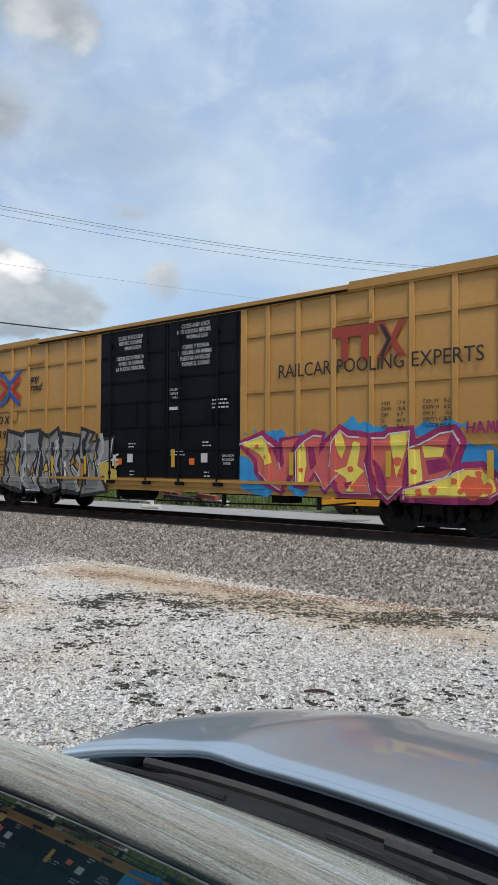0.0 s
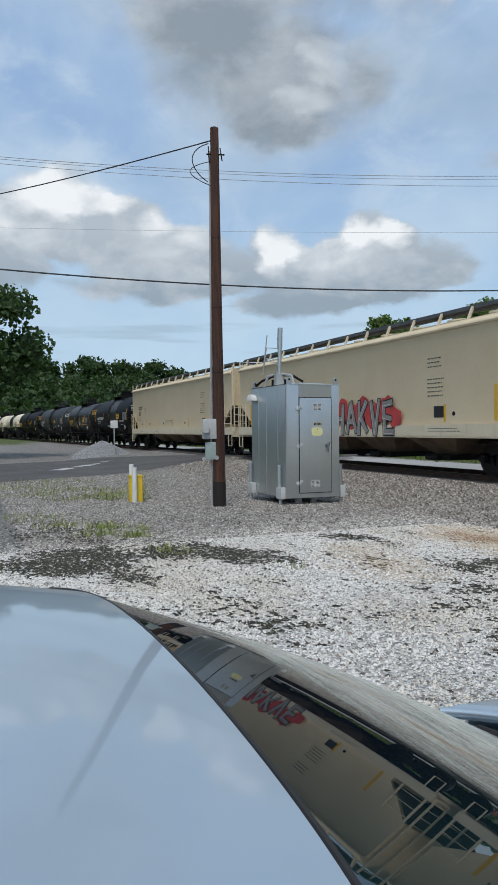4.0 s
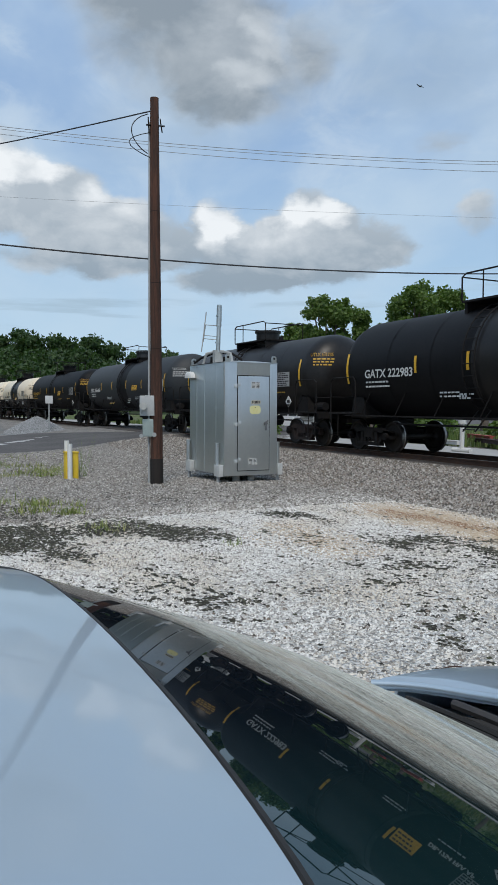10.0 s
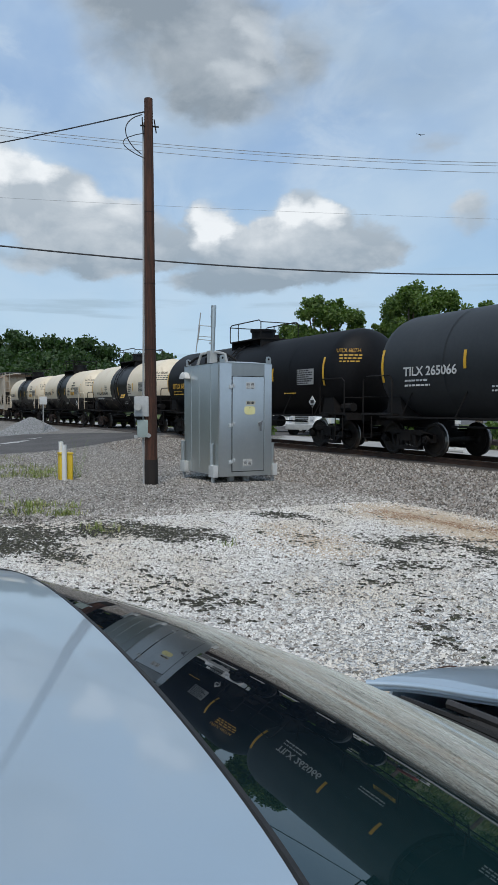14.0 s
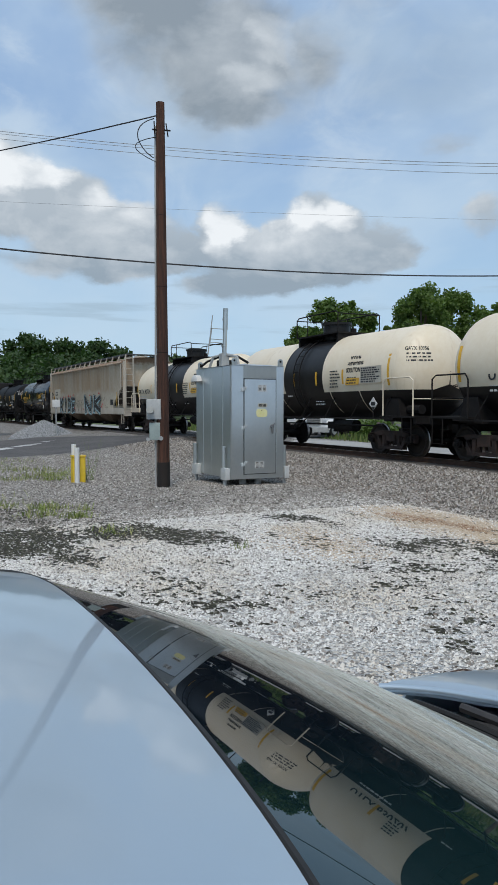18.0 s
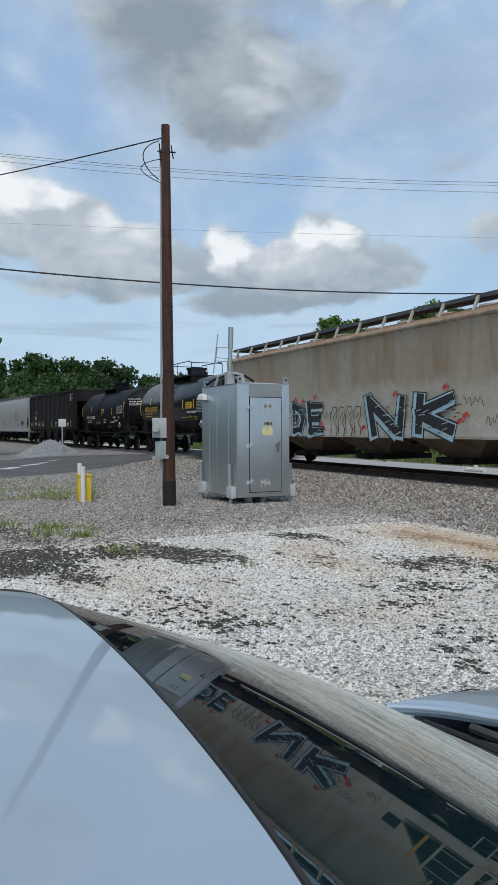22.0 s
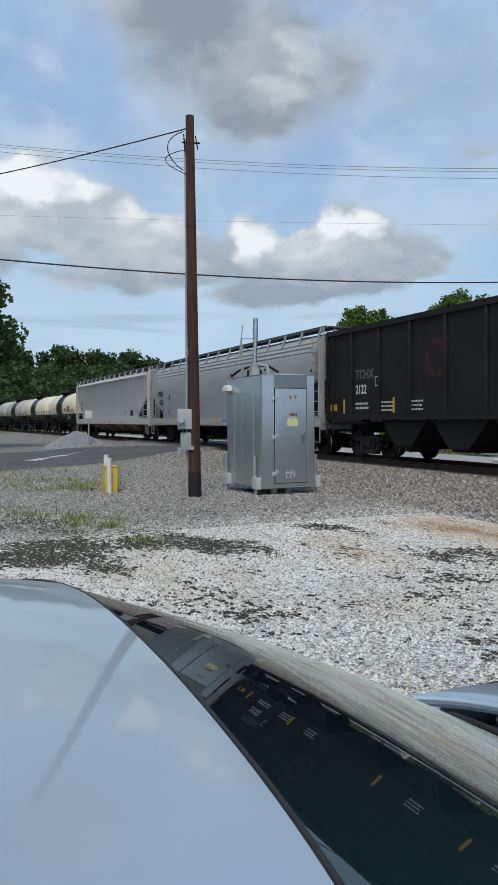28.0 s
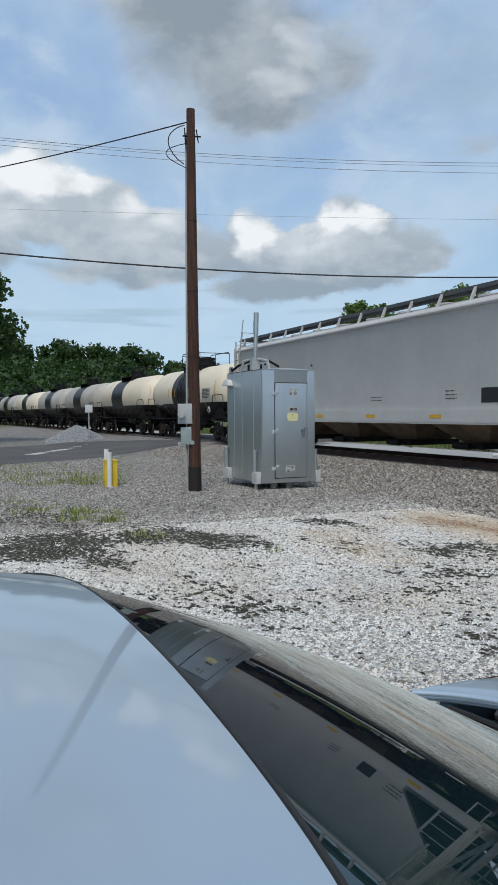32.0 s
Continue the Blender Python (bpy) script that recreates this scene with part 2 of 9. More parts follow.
def stones_mat(name, c1, c2, c3, size, rough=0.9, bump=0.02):
    """Loose stone surface: cells of several tones with relief."""
    m = bpy.data.materials.new(name)
    m.use_nodes = True
    N = Nodes(m.node_tree)
    co = N.add("ShaderNodeTexCoord").outputs["Object"]
    vo = N.add("ShaderNodeTexVoronoi")
    N.put(vo.inputs["Vector"], co)
    vo.inputs["Scale"].default_value = 1.0 / size
    sp = N.add("ShaderNodeSeparateColor")
    N.put(sp.inputs[0], vo.outputs["Color"])
    big = N.noise(co, 0.8, 4, 0.6)
    f = N.math("ADD", N.math("MULTIPLY", sp.outputs[0], 0.75), N.math("MULTIPLY", big, 0.35))
    col = N.mix(N.ramp(f, 0.2, 0.6), rgb(*c1), rgb(*c2))
    col = N.mix(N.ramp(f, 0.6, 1.0), col, rgb(*c3))
    b = N.add("ShaderNodeBsdfPrincipled")
    N.put(b.inputs["Base Color"], col)
    b.inputs["Roughness"].default_value = rough
    bp = N.add("ShaderNodeBump")
    bp.inputs["Distance"].default_value = bump
    N.put(bp.inputs["Height"], N.math("MULTIPLY", vo.outputs["Distance"], -1.0))
    N.put(b.inputs["Normal"], bp.outputs[0])
    out = N.add("ShaderNodeOutputMaterial")
    N.put(out.inputs[0], b.outputs[0])
    return m


def island_mat(name, tones, rough=0.9, leaf=0.0, tint=None):
    """Each loose piece takes one of the tones."""
    m = bpy.data.materials.new(name)
    m.use_nodes = True
    N = Nodes(m.node_tree)
    rnd = N.add("ShaderNodeNewGeometry").outputs["Random Per Island"]
    cr = N.add("ShaderNodeValToRGB")
    N.put(cr.inputs[0], rnd)
    els = cr.color_ramp.elements
    while len(els) < len(tones):
        els.new(0.5)
    for i, t in enumerate(tones):
        els[i].position = i / (len(tones) - 1)
        els[i].color = rgb(*t)
    col = cr.outputs[0]
    if tint:
        co = N.add("ShaderNodeTexCoord").outputs["Object"]
        f = N.math("MULTIPLY", N.ramp(N.noise(co, 0.55, 5, 0.62), 0.42, 0.68), 0.75)
        col = N.mix(f, col, N.mix(1.0, col, rgb(*tint), "MULTIPLY"))
        col = N.mix(N.math("MULTIPLY", N.ramp(N.noise(co, 1.7, 5, 0.65), 0.5, 0.72), 0.4), col, N.mix(1.0, col, rgb(0.55, 0.53, 0.5), "MULTIPLY"))
    b = N.add("ShaderNodeBsdfPrincipled")
    N.put(b.inputs["Base Color"], col)
    b.inputs["Roughness"].default_value = rough
    out = N.add("ShaderNodeOutputMaterial")
    if leaf:
        tr = N.add("ShaderNodeBsdfTranslucent")
        N.put(tr.inputs[0], N.mix(1.0, cr.outputs[0], rgb(1.5, 1.6, 0.7), "MULTIPLY"))
        mx = N.add("ShaderNodeMixShader")
        mx.inputs[0].default_value = leaf
        N.put(mx.inputs[1], b.outputs[0])
        N.put(mx.inputs[2], tr.outputs[0])
        N.put(out.inputs[0], mx.outputs[0])
    else:
        N.put(out.inputs[0], b.outputs[0])
    return m


def flat_paint(name, c, rough=0.5):
    return surf(name, c, tuple(v * 0.88 for v in c), rough, 0, 6.0)


WHITE = flat_paint("white stencil paint", (0.62, 0.62, 0.60))
BLACKP = flat_paint("black stencil paint", (0.02, 0.02, 0.022))
YELLOW = flat_paint("yellow reflective tape", (0.75, 0.42, 0.03), 0.4)
AMBER = flat_paint("amber stencil paint", (0.62, 0.36, 0.04))
REDP = flat_paint("red paint", (0.55, 0.06, 0.04))
ORANGE = flat_paint("orange label", (0.8, 0.16, 0.03))
STEEL_DARK = surf("grimy dark steel", (0.007, 0.006, 0.006), (0.015, 0.013, 0.012), 0.75, 0.0, 4, 0.004, 30, spec=0.25)
TRUCK_RUST = surf("rusty brown cast steel", (0.050, 0.028, 0.021), (0.020, 0.015, 0.013), 0.85, 0.0, 5, 0.004, 30)
WHEEL_ST = surf("worn wheel steel", (0.014, 0.012, 0.011), (0.030, 0.023, 0.018), 0.6, 0.2, 5, spec=0.3)
TREAD = surf("polished tread steel", (0.34, 0.32, 0.30), (0.22, 0.2, 0.18), 0.35, 1.0, 6)
RAIL_RUST = surf("rusty rail side", (0.105, 0.055, 0.035), (0.055, 0.034, 0.026), 0.8, 0.3, 3, 0.002, 60)
TIE_WOOD = surf("creosoted tie wood", (0.06, 0.05, 0.042), (0.12, 0.10, 0.085), 0.9, 0, 5, 0.008, 25)


# ---- mesh building ----
class B:
    """Collects vertices and faces of one mesh."""

    def __init__(self):
        self.v, self.f = [], []

    def add(self, vs, fs):
        k = len(self.v)
        self.v += [tuple(p) for p in vs]
        self.f += [tuple(k + i for i in q) for q in fs]
        return self

    def box(self, x0, x1, y0, y1, z0, z1, m=None, bev=0.0):
        if bev:
            # an eight sided column in plan, with bevelled upright edges
            e = bev
            ring = [(x0 + e, y0), (x1 - e, y0), (x1, y0 + e), (x1, y1 - e), (x1 - e, y1), (x0 + e, y1), (x0, y1 - e), (x0, y0 + e)]
            inner = [(x0 + e, y0 + e), (x1 - e, y0 + e), (x1 - e, y0 + e), (x1 - e, y1 - e), (x1 - e, y1 - e), (x0 + e, y1 - e), (x0 + e, y1 - e), (x0 + e, y0 + e)]
            vs = [(p[0], p[1], z0) for p in ring] + [(p[0], p[1], z1 - e) for p in ring] + [(p[0] * 0.5 + q[0] * 0.5, p[1] * 0.5 + q[1] * 0.5, z1) for p, q in zip(ring, inner)]
            fs = [tuple(range(7, -1, -1)), tuple(range(16, 24))]
            for r in (0, 8):
                fs += [(r + i, r + (i + 1) % 8, r + 8 + (i + 1) % 8, r + 8 + i) for i in range(8)]
        else:
            vs = [(x, y, z) for z in (z0, z1) for x, y in ((x0, y0), (x1, y0), (x1, y1), (x0, y1))]
            fs = [(3, 2, 1, 0), (4, 5, 6, 7), (0, 1, 5, 4), (1, 2, 6, 5), (2, 3, 7, 6), (3, 0, 4, 7)]
        if m is not None:
            vs = [m @ Vector(p) for p in vs]
        return self.add(vs, fs)

    def tube(self, p, q, r, n=8, r2=None, cap=True):
        p, q = Vector(p), Vector(q)
        d = (q - p).normalized()
        a = d.orthogonal().normalized()
        b = d.cross(a)
        r2 = r if r2 is None else r2
        vs = []
        for c, rr in ((p, r), (q, r2)):
            vs += [c + a * (rr * math.cos(2 * math.pi * i / n)) + b * (rr * math.sin(2 * math.pi * i / n)) for i in range(n)]
        fs = [(i, (i + 1) % n, n + (i + 1) % n, n + i) for i in range(n)]
        if cap:
            fs += [tuple(range(n - 1, -1, -1)), tuple(range(n, 2 * n))]
        return self.add(vs, fs)

    def path(self, pts, r, n=6):
        pts = [Vector(p) for p in pts]
        rings, a = [], None
        for i, p in enumerate(pts):
            d = (pts[min(i + 1, len(pts) - 1)] - pts[max(i - 1, 0)]).normalized()
            a = d.orthogonal().normalized() if a is None else (a - d * a.dot(d)).normalized()
            c = d.cross(a)
            rings.append([p + a * (r * math.cos(2 * math.pi * k / n)) + c * (r * math.sin(2 * math.pi * k / n)) for k in range(n)])
        return self.loft(rings)

    def loft(self, rings, close=True, caps=True):
        n = len(rings[0])
        vs = [p for ring in rings for p in ring]
        fs = []
        for k in range(len(rings) - 1):
            for i in range(n if close else n - 1):
                j = (i + 1) % n
                fs.append((k * n + i, k * n + j, (k + 1) * n + j, (k + 1) * n + i))
        if caps and close:
            fs += [tuple(range(n - 1, -1, -1)), tuple(range((len(rings) - 1) * n, len(rings) * n))]
        return self.add(vs, fs)

    def prism(self, outline, y0, y1):
        """An outline in x and z, given thickness along y."""
        return self.loft([[(x, y0, z) for x, z in outline], [(x, y1, z) for x, z in outline]])


def mesh_of(name, b, mat, smooth=35):
    me = bpy.data.meshes.new(name)
    me.from_pydata(b.v, [], b.f)
    bm = bmesh.new()
    bm.from_mesh(me)
    bmesh.ops.recalc_face_normals(bm, faces=bm.faces)
    bm.to_mesh(me)
    bm.free()
    if mat:
        me.materials.append(mat)
    if smooth:
        me.polygons.foreach_set("use_smooth", [True] * len(me.polygons))
        me.set_sharp_from_angle(angle=radians(smooth))
    return me


def part(name, b, mat, parent, label="", smooth=35, at=None):
    """One mesh object under a thing or a part."""
    ob = new(name, b if isinstance(b, bpy.types.Mesh) else mesh_of(name, b, mat, smooth))
    ob.parent = parent
    if at is not None:
        ob.matrix_basis = at
    if label:
        ob["label"] = label
    return ob


def thing(name, label, category, group="", at=None, b=None, mat=None, kind="", smooth=35):
    ob = new(name, mesh_of(name, b, mat, smooth) if b else None)
    if at is not None:
        ob.matrix_basis = at
    return tagged(ob, label, category, group, kind)


TEXT_CACHE = {}


def text_mesh(body, size, mat, shear=0.0, width=1.0, bold=0.0):
    """Lettering as a thin mesh in the plane of x and z, starting at the origin."""
    key = (body, size, mat.name, shear, width, bold)
    if key in TEXT_CACHE:
        return TEXT_CACHE[key]
    cu = bpy.data.curves.new("lettering", "FONT")
    cu.body, cu.size, cu.shear, cu.offset, cu.resolution_u = body, size, shear, bold, 3
    cu.extrude = 0.002
    tmp = bpy.data.objects.new("lettering", cu)
    scene.collection.objects.link(tmp)
    dg = bpy.context.evaluated_depsgraph_get()
    me = bpy.data.meshes.new_from_object(tmp.evaluated_get(dg))
    bpy.data.objects.remove(tmp)
    me.transform(Matrix(((width, 0, 0, 0), (0, 0, -1, 0), (0, 1, 0, 0), (0, 0, 0, 1))))
    me.materials.clear()
    me.materials.append(mat)
    TEXT_CACHE[key] = me
    return me


def letter(parent, body, x, y, z, size, mat, shear=0.0, width=1.0, bold=0.0, label="", fit=0.0):
    if fit:
        me = text_mesh(body, size, mat, shear, 1.0, bold)
        width = fit / max(v.co.x for v in me.vertices)
    return part("lettering", text_mesh(body, size, mat, shear, width, bold), None, parent, label, at=pose(x, y, z))


def bars(parent, x, y, z, w, rows, mat, gap=0.09, thick=0.045, seed=1, label=""):
    """Small writing that cannot be read: short bars in rows, from the top down."""
    rng = random.Random(seed)
    b = B()
    for i in range(rows):
        xx, end = x, x + w * rng.uniform(0.7, 1.0)
        while xx < end:
            l = rng.uniform(0.05, 0.16)
            b.box(xx, min(xx + l, end), y - 0.002, y + 0.002, z - i * gap - thick, z - i * gap)
            xx += l + 0.035
    return part("stencil_bars", b, mat, parent, label, smooth=0)


# ---- ground ----
KAP = 0.00041          # bend of the track: y = -KAP x^2
RAIL_Z = 0.45


def track_y(x):
    return -KAP * x * x if x > -320 else -KAP * 320 * 320 + 0.262 * (x + 320)


def smooth(a, b, v):
    t = min(1.0, max(0.0, (v - a) / (b - a)))
    return t * t * (3 - 2 * t)


def road_side(x, y):
    """Distance across the crossing road, 0 at its axis; the road runs from the lot over the track."""
    return (x + 38.3) * 0.866 + (y + 6.0) * 0.5


def ground_z(x, y):
    d = y - track_y(x)
    a = abs(d)
    bed = 0.30 * (1 - smooth(1.75, 4.6 if d < 0 else 3.6, a))
    rd = 1 - smooth(6.0, 8.0, abs(road_side(x, y)))
    up = max(bed, 0.43 * rd * (1 - smooth(1.2, 9.0, a)))
    far = smooth(60, 400, math.hypot(x, y)) * 0.6
    wob = 0.025 * noise.noise((x * 0.5, y * 0.5, 3)) + 0.05 * noise.noise((x * 0.12, y * 0.12, 7))
    return up + far + wob * (1 - smooth(0.0, 0.2, up)) * (1 - rd)


STAINS = [(-10.3, -13.0, 1.1, 0.9, 1.6), (-9.2, -12.6, 0.8, 0.5, 1.05), (-10.6, -11.5, 1.0, 0.8, 1.15), (-9.7, -10.8, 0.9, 0.6, 1.2), (-10.7, -8.5, 0.95, 0.4, 0.75), (-6.5, -11.95, 0.9, 0.55, 0.62),
          (-6.5, -9.25, 0.75, 0.5, 0.82), (-7.6, -7.8, 0.9, 0.7, 0.85), (-6.3, -7.1, 1.4, 0.75, 0.95), (-4.4, -6.5, 1.35, 0.5, 1.1), (-3.2, -5.45, 1.5, 0.32, 1.2), (-4.6, -5.0, 1.0, 0.3, 0.9), (-1.6, -5.45, 1.5, 0.24, 0.75), (-6.5, -9.3, 0.5, 0.6, 0.8),
          (-0.4, -7.0, 0.5, 0.16, 0.6), (-12.4, -12.6, 1.4, 0.6, 0.7), (-8.9, -9.3, 1.0, 0.3, 0.45)]


def moss(x, y):
    """Where the ragged dark moss lies on the lot: above zero."""
    c, s = math.cos(radians(22)), math.sin(radians(22))
    u, v = x * c + y * s, y * c - x * s
    k = 0.0
    for px, py, rx, ry, w in STAINS:
        ax, ay = x - px, y - py
        p, q = (ax * c + ay * s) / rx, (ay * c - ax * s) / ry
        d = p * p + q * q
        if d < 1.7:
            k = max(k, (1.3 - d * 0.75) * w)
    if k <= 0.0:
        k = 0.0
    n = noise.fractal((u * 1.3, v * 1.9, 0.3), 0.7, 2.2, 6)
    f = noise.noise((u * 8.0, v * 12.0, 4.0)) + 0.7 * noise.noise((u * 22.0, v * 30.0, 9.0))
    return k * 0.46 + n * 0.42 + f * 0.54 - 0.42


def ground_mat():
    m = bpy.data.materials.new("lot gravel, ballast and grass")
    m.use_nodes = True
    N = Nodes(m.node_tree)
    co = N.add("ShaderNodeTexCoord").outputs["Object"]
    sep = N.add("ShaderNodeSeparateXYZ")
    N.put(sep.inputs[0], co)
    x, y, z = sep.outputs
    warp = N.math("MULTIPLY", N.math("SUBTRACT", N.noise(co, 0.55, 5, 0.6), 0.5), 3.2)
    ty = N.math("MULTIPLY", N.math("MULTIPLY", x, x), -KAP)
    d = N.math("SUBTRACT", y, ty)
    # white lot or grey ballast
    left = N.math("ADD", N.math("ADD", x, 11.9), N.math("MULTIPLY", N.math("ADD", y, 8.0), 0.12))
    greyl = N.ramp(N.math("ADD", left, N.math("MULTIPLY", warp, 0.55)), 0.5, -0.9)
    greyt = N.ramp(N.math("ADD", d, N.math("MULTIPLY", warp, 0.12)), -5.75, -5.2)
    grey = N.math("MAXIMUM", greyl, greyt)
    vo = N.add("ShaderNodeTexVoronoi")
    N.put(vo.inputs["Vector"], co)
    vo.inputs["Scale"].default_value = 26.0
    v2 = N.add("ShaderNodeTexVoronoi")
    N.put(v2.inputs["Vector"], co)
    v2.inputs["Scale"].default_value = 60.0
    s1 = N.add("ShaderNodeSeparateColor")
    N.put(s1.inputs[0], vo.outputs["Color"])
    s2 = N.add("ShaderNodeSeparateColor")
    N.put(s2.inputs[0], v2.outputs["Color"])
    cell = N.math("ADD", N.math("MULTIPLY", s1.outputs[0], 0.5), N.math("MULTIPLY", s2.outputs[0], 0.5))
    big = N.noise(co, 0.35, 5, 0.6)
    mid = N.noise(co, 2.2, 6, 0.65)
    # darkest random cell tones stand for the shaded gaps between chips
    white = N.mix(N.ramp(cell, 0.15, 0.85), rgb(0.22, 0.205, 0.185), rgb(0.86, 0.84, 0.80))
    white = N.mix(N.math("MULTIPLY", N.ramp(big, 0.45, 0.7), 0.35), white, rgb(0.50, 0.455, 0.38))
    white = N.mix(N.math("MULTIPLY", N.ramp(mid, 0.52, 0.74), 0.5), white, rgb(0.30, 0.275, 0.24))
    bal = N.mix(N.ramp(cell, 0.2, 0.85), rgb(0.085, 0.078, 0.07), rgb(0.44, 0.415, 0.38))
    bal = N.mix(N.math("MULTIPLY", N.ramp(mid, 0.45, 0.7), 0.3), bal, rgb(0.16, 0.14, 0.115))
    # dark trodden soil towards the road
    soil = N.math("MULTIPLY", N.ramp(N.math("ADD", x, warp), -17.5, -21.0), N.ramp(mid, 0.4, 0.6))
    soil = N.math("MULTIPLY", soil, N.math("SUBTRACT", 1.0, N.ramp(x, -26.0, -29.0)))
    bal = N.mix(N.math("MULTIPLY", soil, 0.55), bal, rgb(0.10, 0.085, 0.068))
    # paler crushed stone past the road
    bal = N.mix(N.math("MULTIPLY", N.ramp(N.math("ADD", x, warp), -36.0, -41.0), 0.75), bal, N.mix(N.ramp(mid, 0.35, 0.65), rgb(0.22, 0.205, 0.19), rgb(0.36, 0.34, 0.315)))
    # oily brown under the rails
    oil = N.math("SUBTRACT", 1.0, N.ramp(N.math("ABSOLUTE", d), 0.9, 2.3))
    bal = N.mix(N.math("MULTIPLY", oil, 0.75), bal, rgb(0.075, 0.06, 0.05))
    col = N.mix(grey, white, bal)
    # tan dust strip along the toe of the bank
    band = N.math("MULTIPLY", N.ramp(N.math("ADD", d, warp), -8.4, -6.6), N.math("SUBTRACT", 1.0, N.ramp(d, -6.0, -5.0)))
    band = N.math("MULTIPLY", band, N.math("MULTIPLY", N.ramp(x, -12.5, -9.0), N.math("SUBTRACT", 1.0, N.ramp(x, -5.0, -1.0))))
    col = N.mix(N.math("MULTIPLY", band, 0.6), col, rgb(0.50, 0.385, 0.265))
    rust = N.math("MULTIPLY", N.ramp(N.math("ADD", d, N.math("MULTIPLY", warp, 0.5)), -7.0, -6.4), N.math("SUBTRACT", 1.0, N.ramp(N.math("ADD", d, N.math("MULTIPLY", warp, 0.3)), -6.1, -5.6)))
    rust = N.math("MULTIPLY", rust, N.math("MULTIPLY", N.ramp(x, -10.5, -8.8), N.math("SUBTRACT", 1.0, N.ramp(x, -5.6, -3.6))))
    col = N.mix(N.math("MULTIPLY", rust, N.math("ADD", 0.35, N.math("MULTIPLY", N.ramp(mid, 0.4, 0.65), 0.5))), col, rgb(0.33, 0.18, 0.085))
    # grass and earth past the track
    gr = N.ramp(N.math("ADD", d, N.math("MULTIPLY", warp, 0.3)), 9.0, 10.2)
    farl = N.ramp(N.math("ADD", x, warp), -88.0, -105.0)
    gr = N.math("MAXIMUM", gr, farl)
    gcol = N.mix(N.ramp(mid, 0.35, 0.65), rgb(0.055, 0.10, 0.022), rgb(0.14, 0.17, 0.05))
    gcol = N.mix(N.math("MULTIPLY", N.ramp(big, 0.5, 0.65), 0.5), gcol, rgb(0.25, 0.21, 0.14))
    col = N.mix(gr, col, gcol)
    b = N.add("ShaderNodeBsdfPrincipled")
    N.put(b.inputs["Base Color"], col)
    b.inputs["Roughness"].default_value = 0.95
    bp = N.add("ShaderNodeBump")
    bp.inputs["Distance"].default_value = 0.045
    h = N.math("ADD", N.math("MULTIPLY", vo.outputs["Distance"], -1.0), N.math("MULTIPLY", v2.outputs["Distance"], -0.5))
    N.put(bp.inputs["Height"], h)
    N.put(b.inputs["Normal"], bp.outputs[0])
    out = N.add("ShaderNodeOutputMaterial")
    N.put(out.inputs[0], b.outputs[0])
    return m


def axis(dense0, dense1, step, far):
    """Coordinates that are close together in the middle and spread out to the horizon."""
    xs = list(np.arange(dense0, dense1 + step / 2, step))
    s, a = step, dense0
    while a > -far:
        s *= 1.22
        a -= s
        xs.insert(0, a)
    s, a = step, dense1
    while a < far:
        s *= 1.22
        a += s
        xs.append(a)
    return xs


def build_ground():
    xs, ys = axis(-75, 14, 0.6, 3500), axis(-16, 10, 0.3, 3500)
    vs = [(x, y, ground_z(x, y)) for x in xs for y in ys]
    n = len(ys)
    fs = [(i * n + j, (i + 1) * n + j, (i + 1) * n + j + 1, i * n + j + 1) for i in range(len(xs) - 1) for j in range(n - 1)]
    b = B().add(vs, fs)
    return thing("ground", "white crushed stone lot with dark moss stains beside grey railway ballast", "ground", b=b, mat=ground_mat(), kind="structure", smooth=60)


build_ground()


def stone_scatter(name, count, sampler, size, mat, label, seed, flat=0.75, spread=(0.5, 1.35)):
    """Loose stones as small rough wedges, all in one mesh."""
    rng = np.random.default_rng(seed)
    base = np.array([(1, 0, -0.25), (-1, 0.1, -0.25), (0, 1, -0.25), (0.1, -1, -0.25), (0.35, 0.2, 0.9), (-0.4, -0.15, 0.8)], float)
    tri = np.array([(0, 2, 4), (2, 5, 4), (2, 1, 5), (1, 3, 5), (3, 4, 5), (3, 0, 4)])
    pts = sampler(rng, count)
    k = len(pts)
    sc = rng.uniform(*spread, (k, 1, 1)) * size
    v = base[None] * (1 + rng.uniform(-0.35, 0.35, (k, 6, 3))) * sc * rng.uniform(0.7, 1.2, (k, 1, 3))
    an = rng.uniform(0, 6.28, k)
    c, s = np.cos(an)[:, None], np.sin(an)[:, None]
    vx, vy = v[:, :, 0] * c - v[:, :, 1] * s, v[:, :, 0] * s + v[:, :, 1] * c
    v = np.stack([vx + pts[:, None, 0], vy + pts[:, None, 1], v[:, :, 2] * flat + pts[:, None, 2]], -1)
    f = tri[None] + (np.arange(k) * 6)[:, None, None]
    me = bpy.data.meshes.new(name)
    me.vertices.add(k * 6)
    me.vertices.foreach_set("co", v.reshape(-1))
    me.loops.add(k * 18)
    me.loops.foreach_set("vertex_index", f.reshape(-1).astype(np.int32))
    me.polygons.add(k * 6)
    me.polygons.foreach_set("loop_start", np.arange(0, k * 18, 3, dtype=np.int32))
    me.update(calc_edges=True)
    me.materials.append(mat)
    return tagged(new(name, me), label, "gravel", kind="stuff")


def bank_points(rng, n):
    x = 5 - 46 * rng.uniform(0, 1, n) ** 1.35
    d = rng.uniform(-5.6, -1.6, n)
    keep = np.abs((x + 38.3) * 0.866 + (d + 6.0) * 0.5) > 6.3
    x, d = x[keep], d[keep]
    y = d - KAP * x * x
    return np.array([(a, b, ground_z(a, b)) for a, b in zip(x, y)])


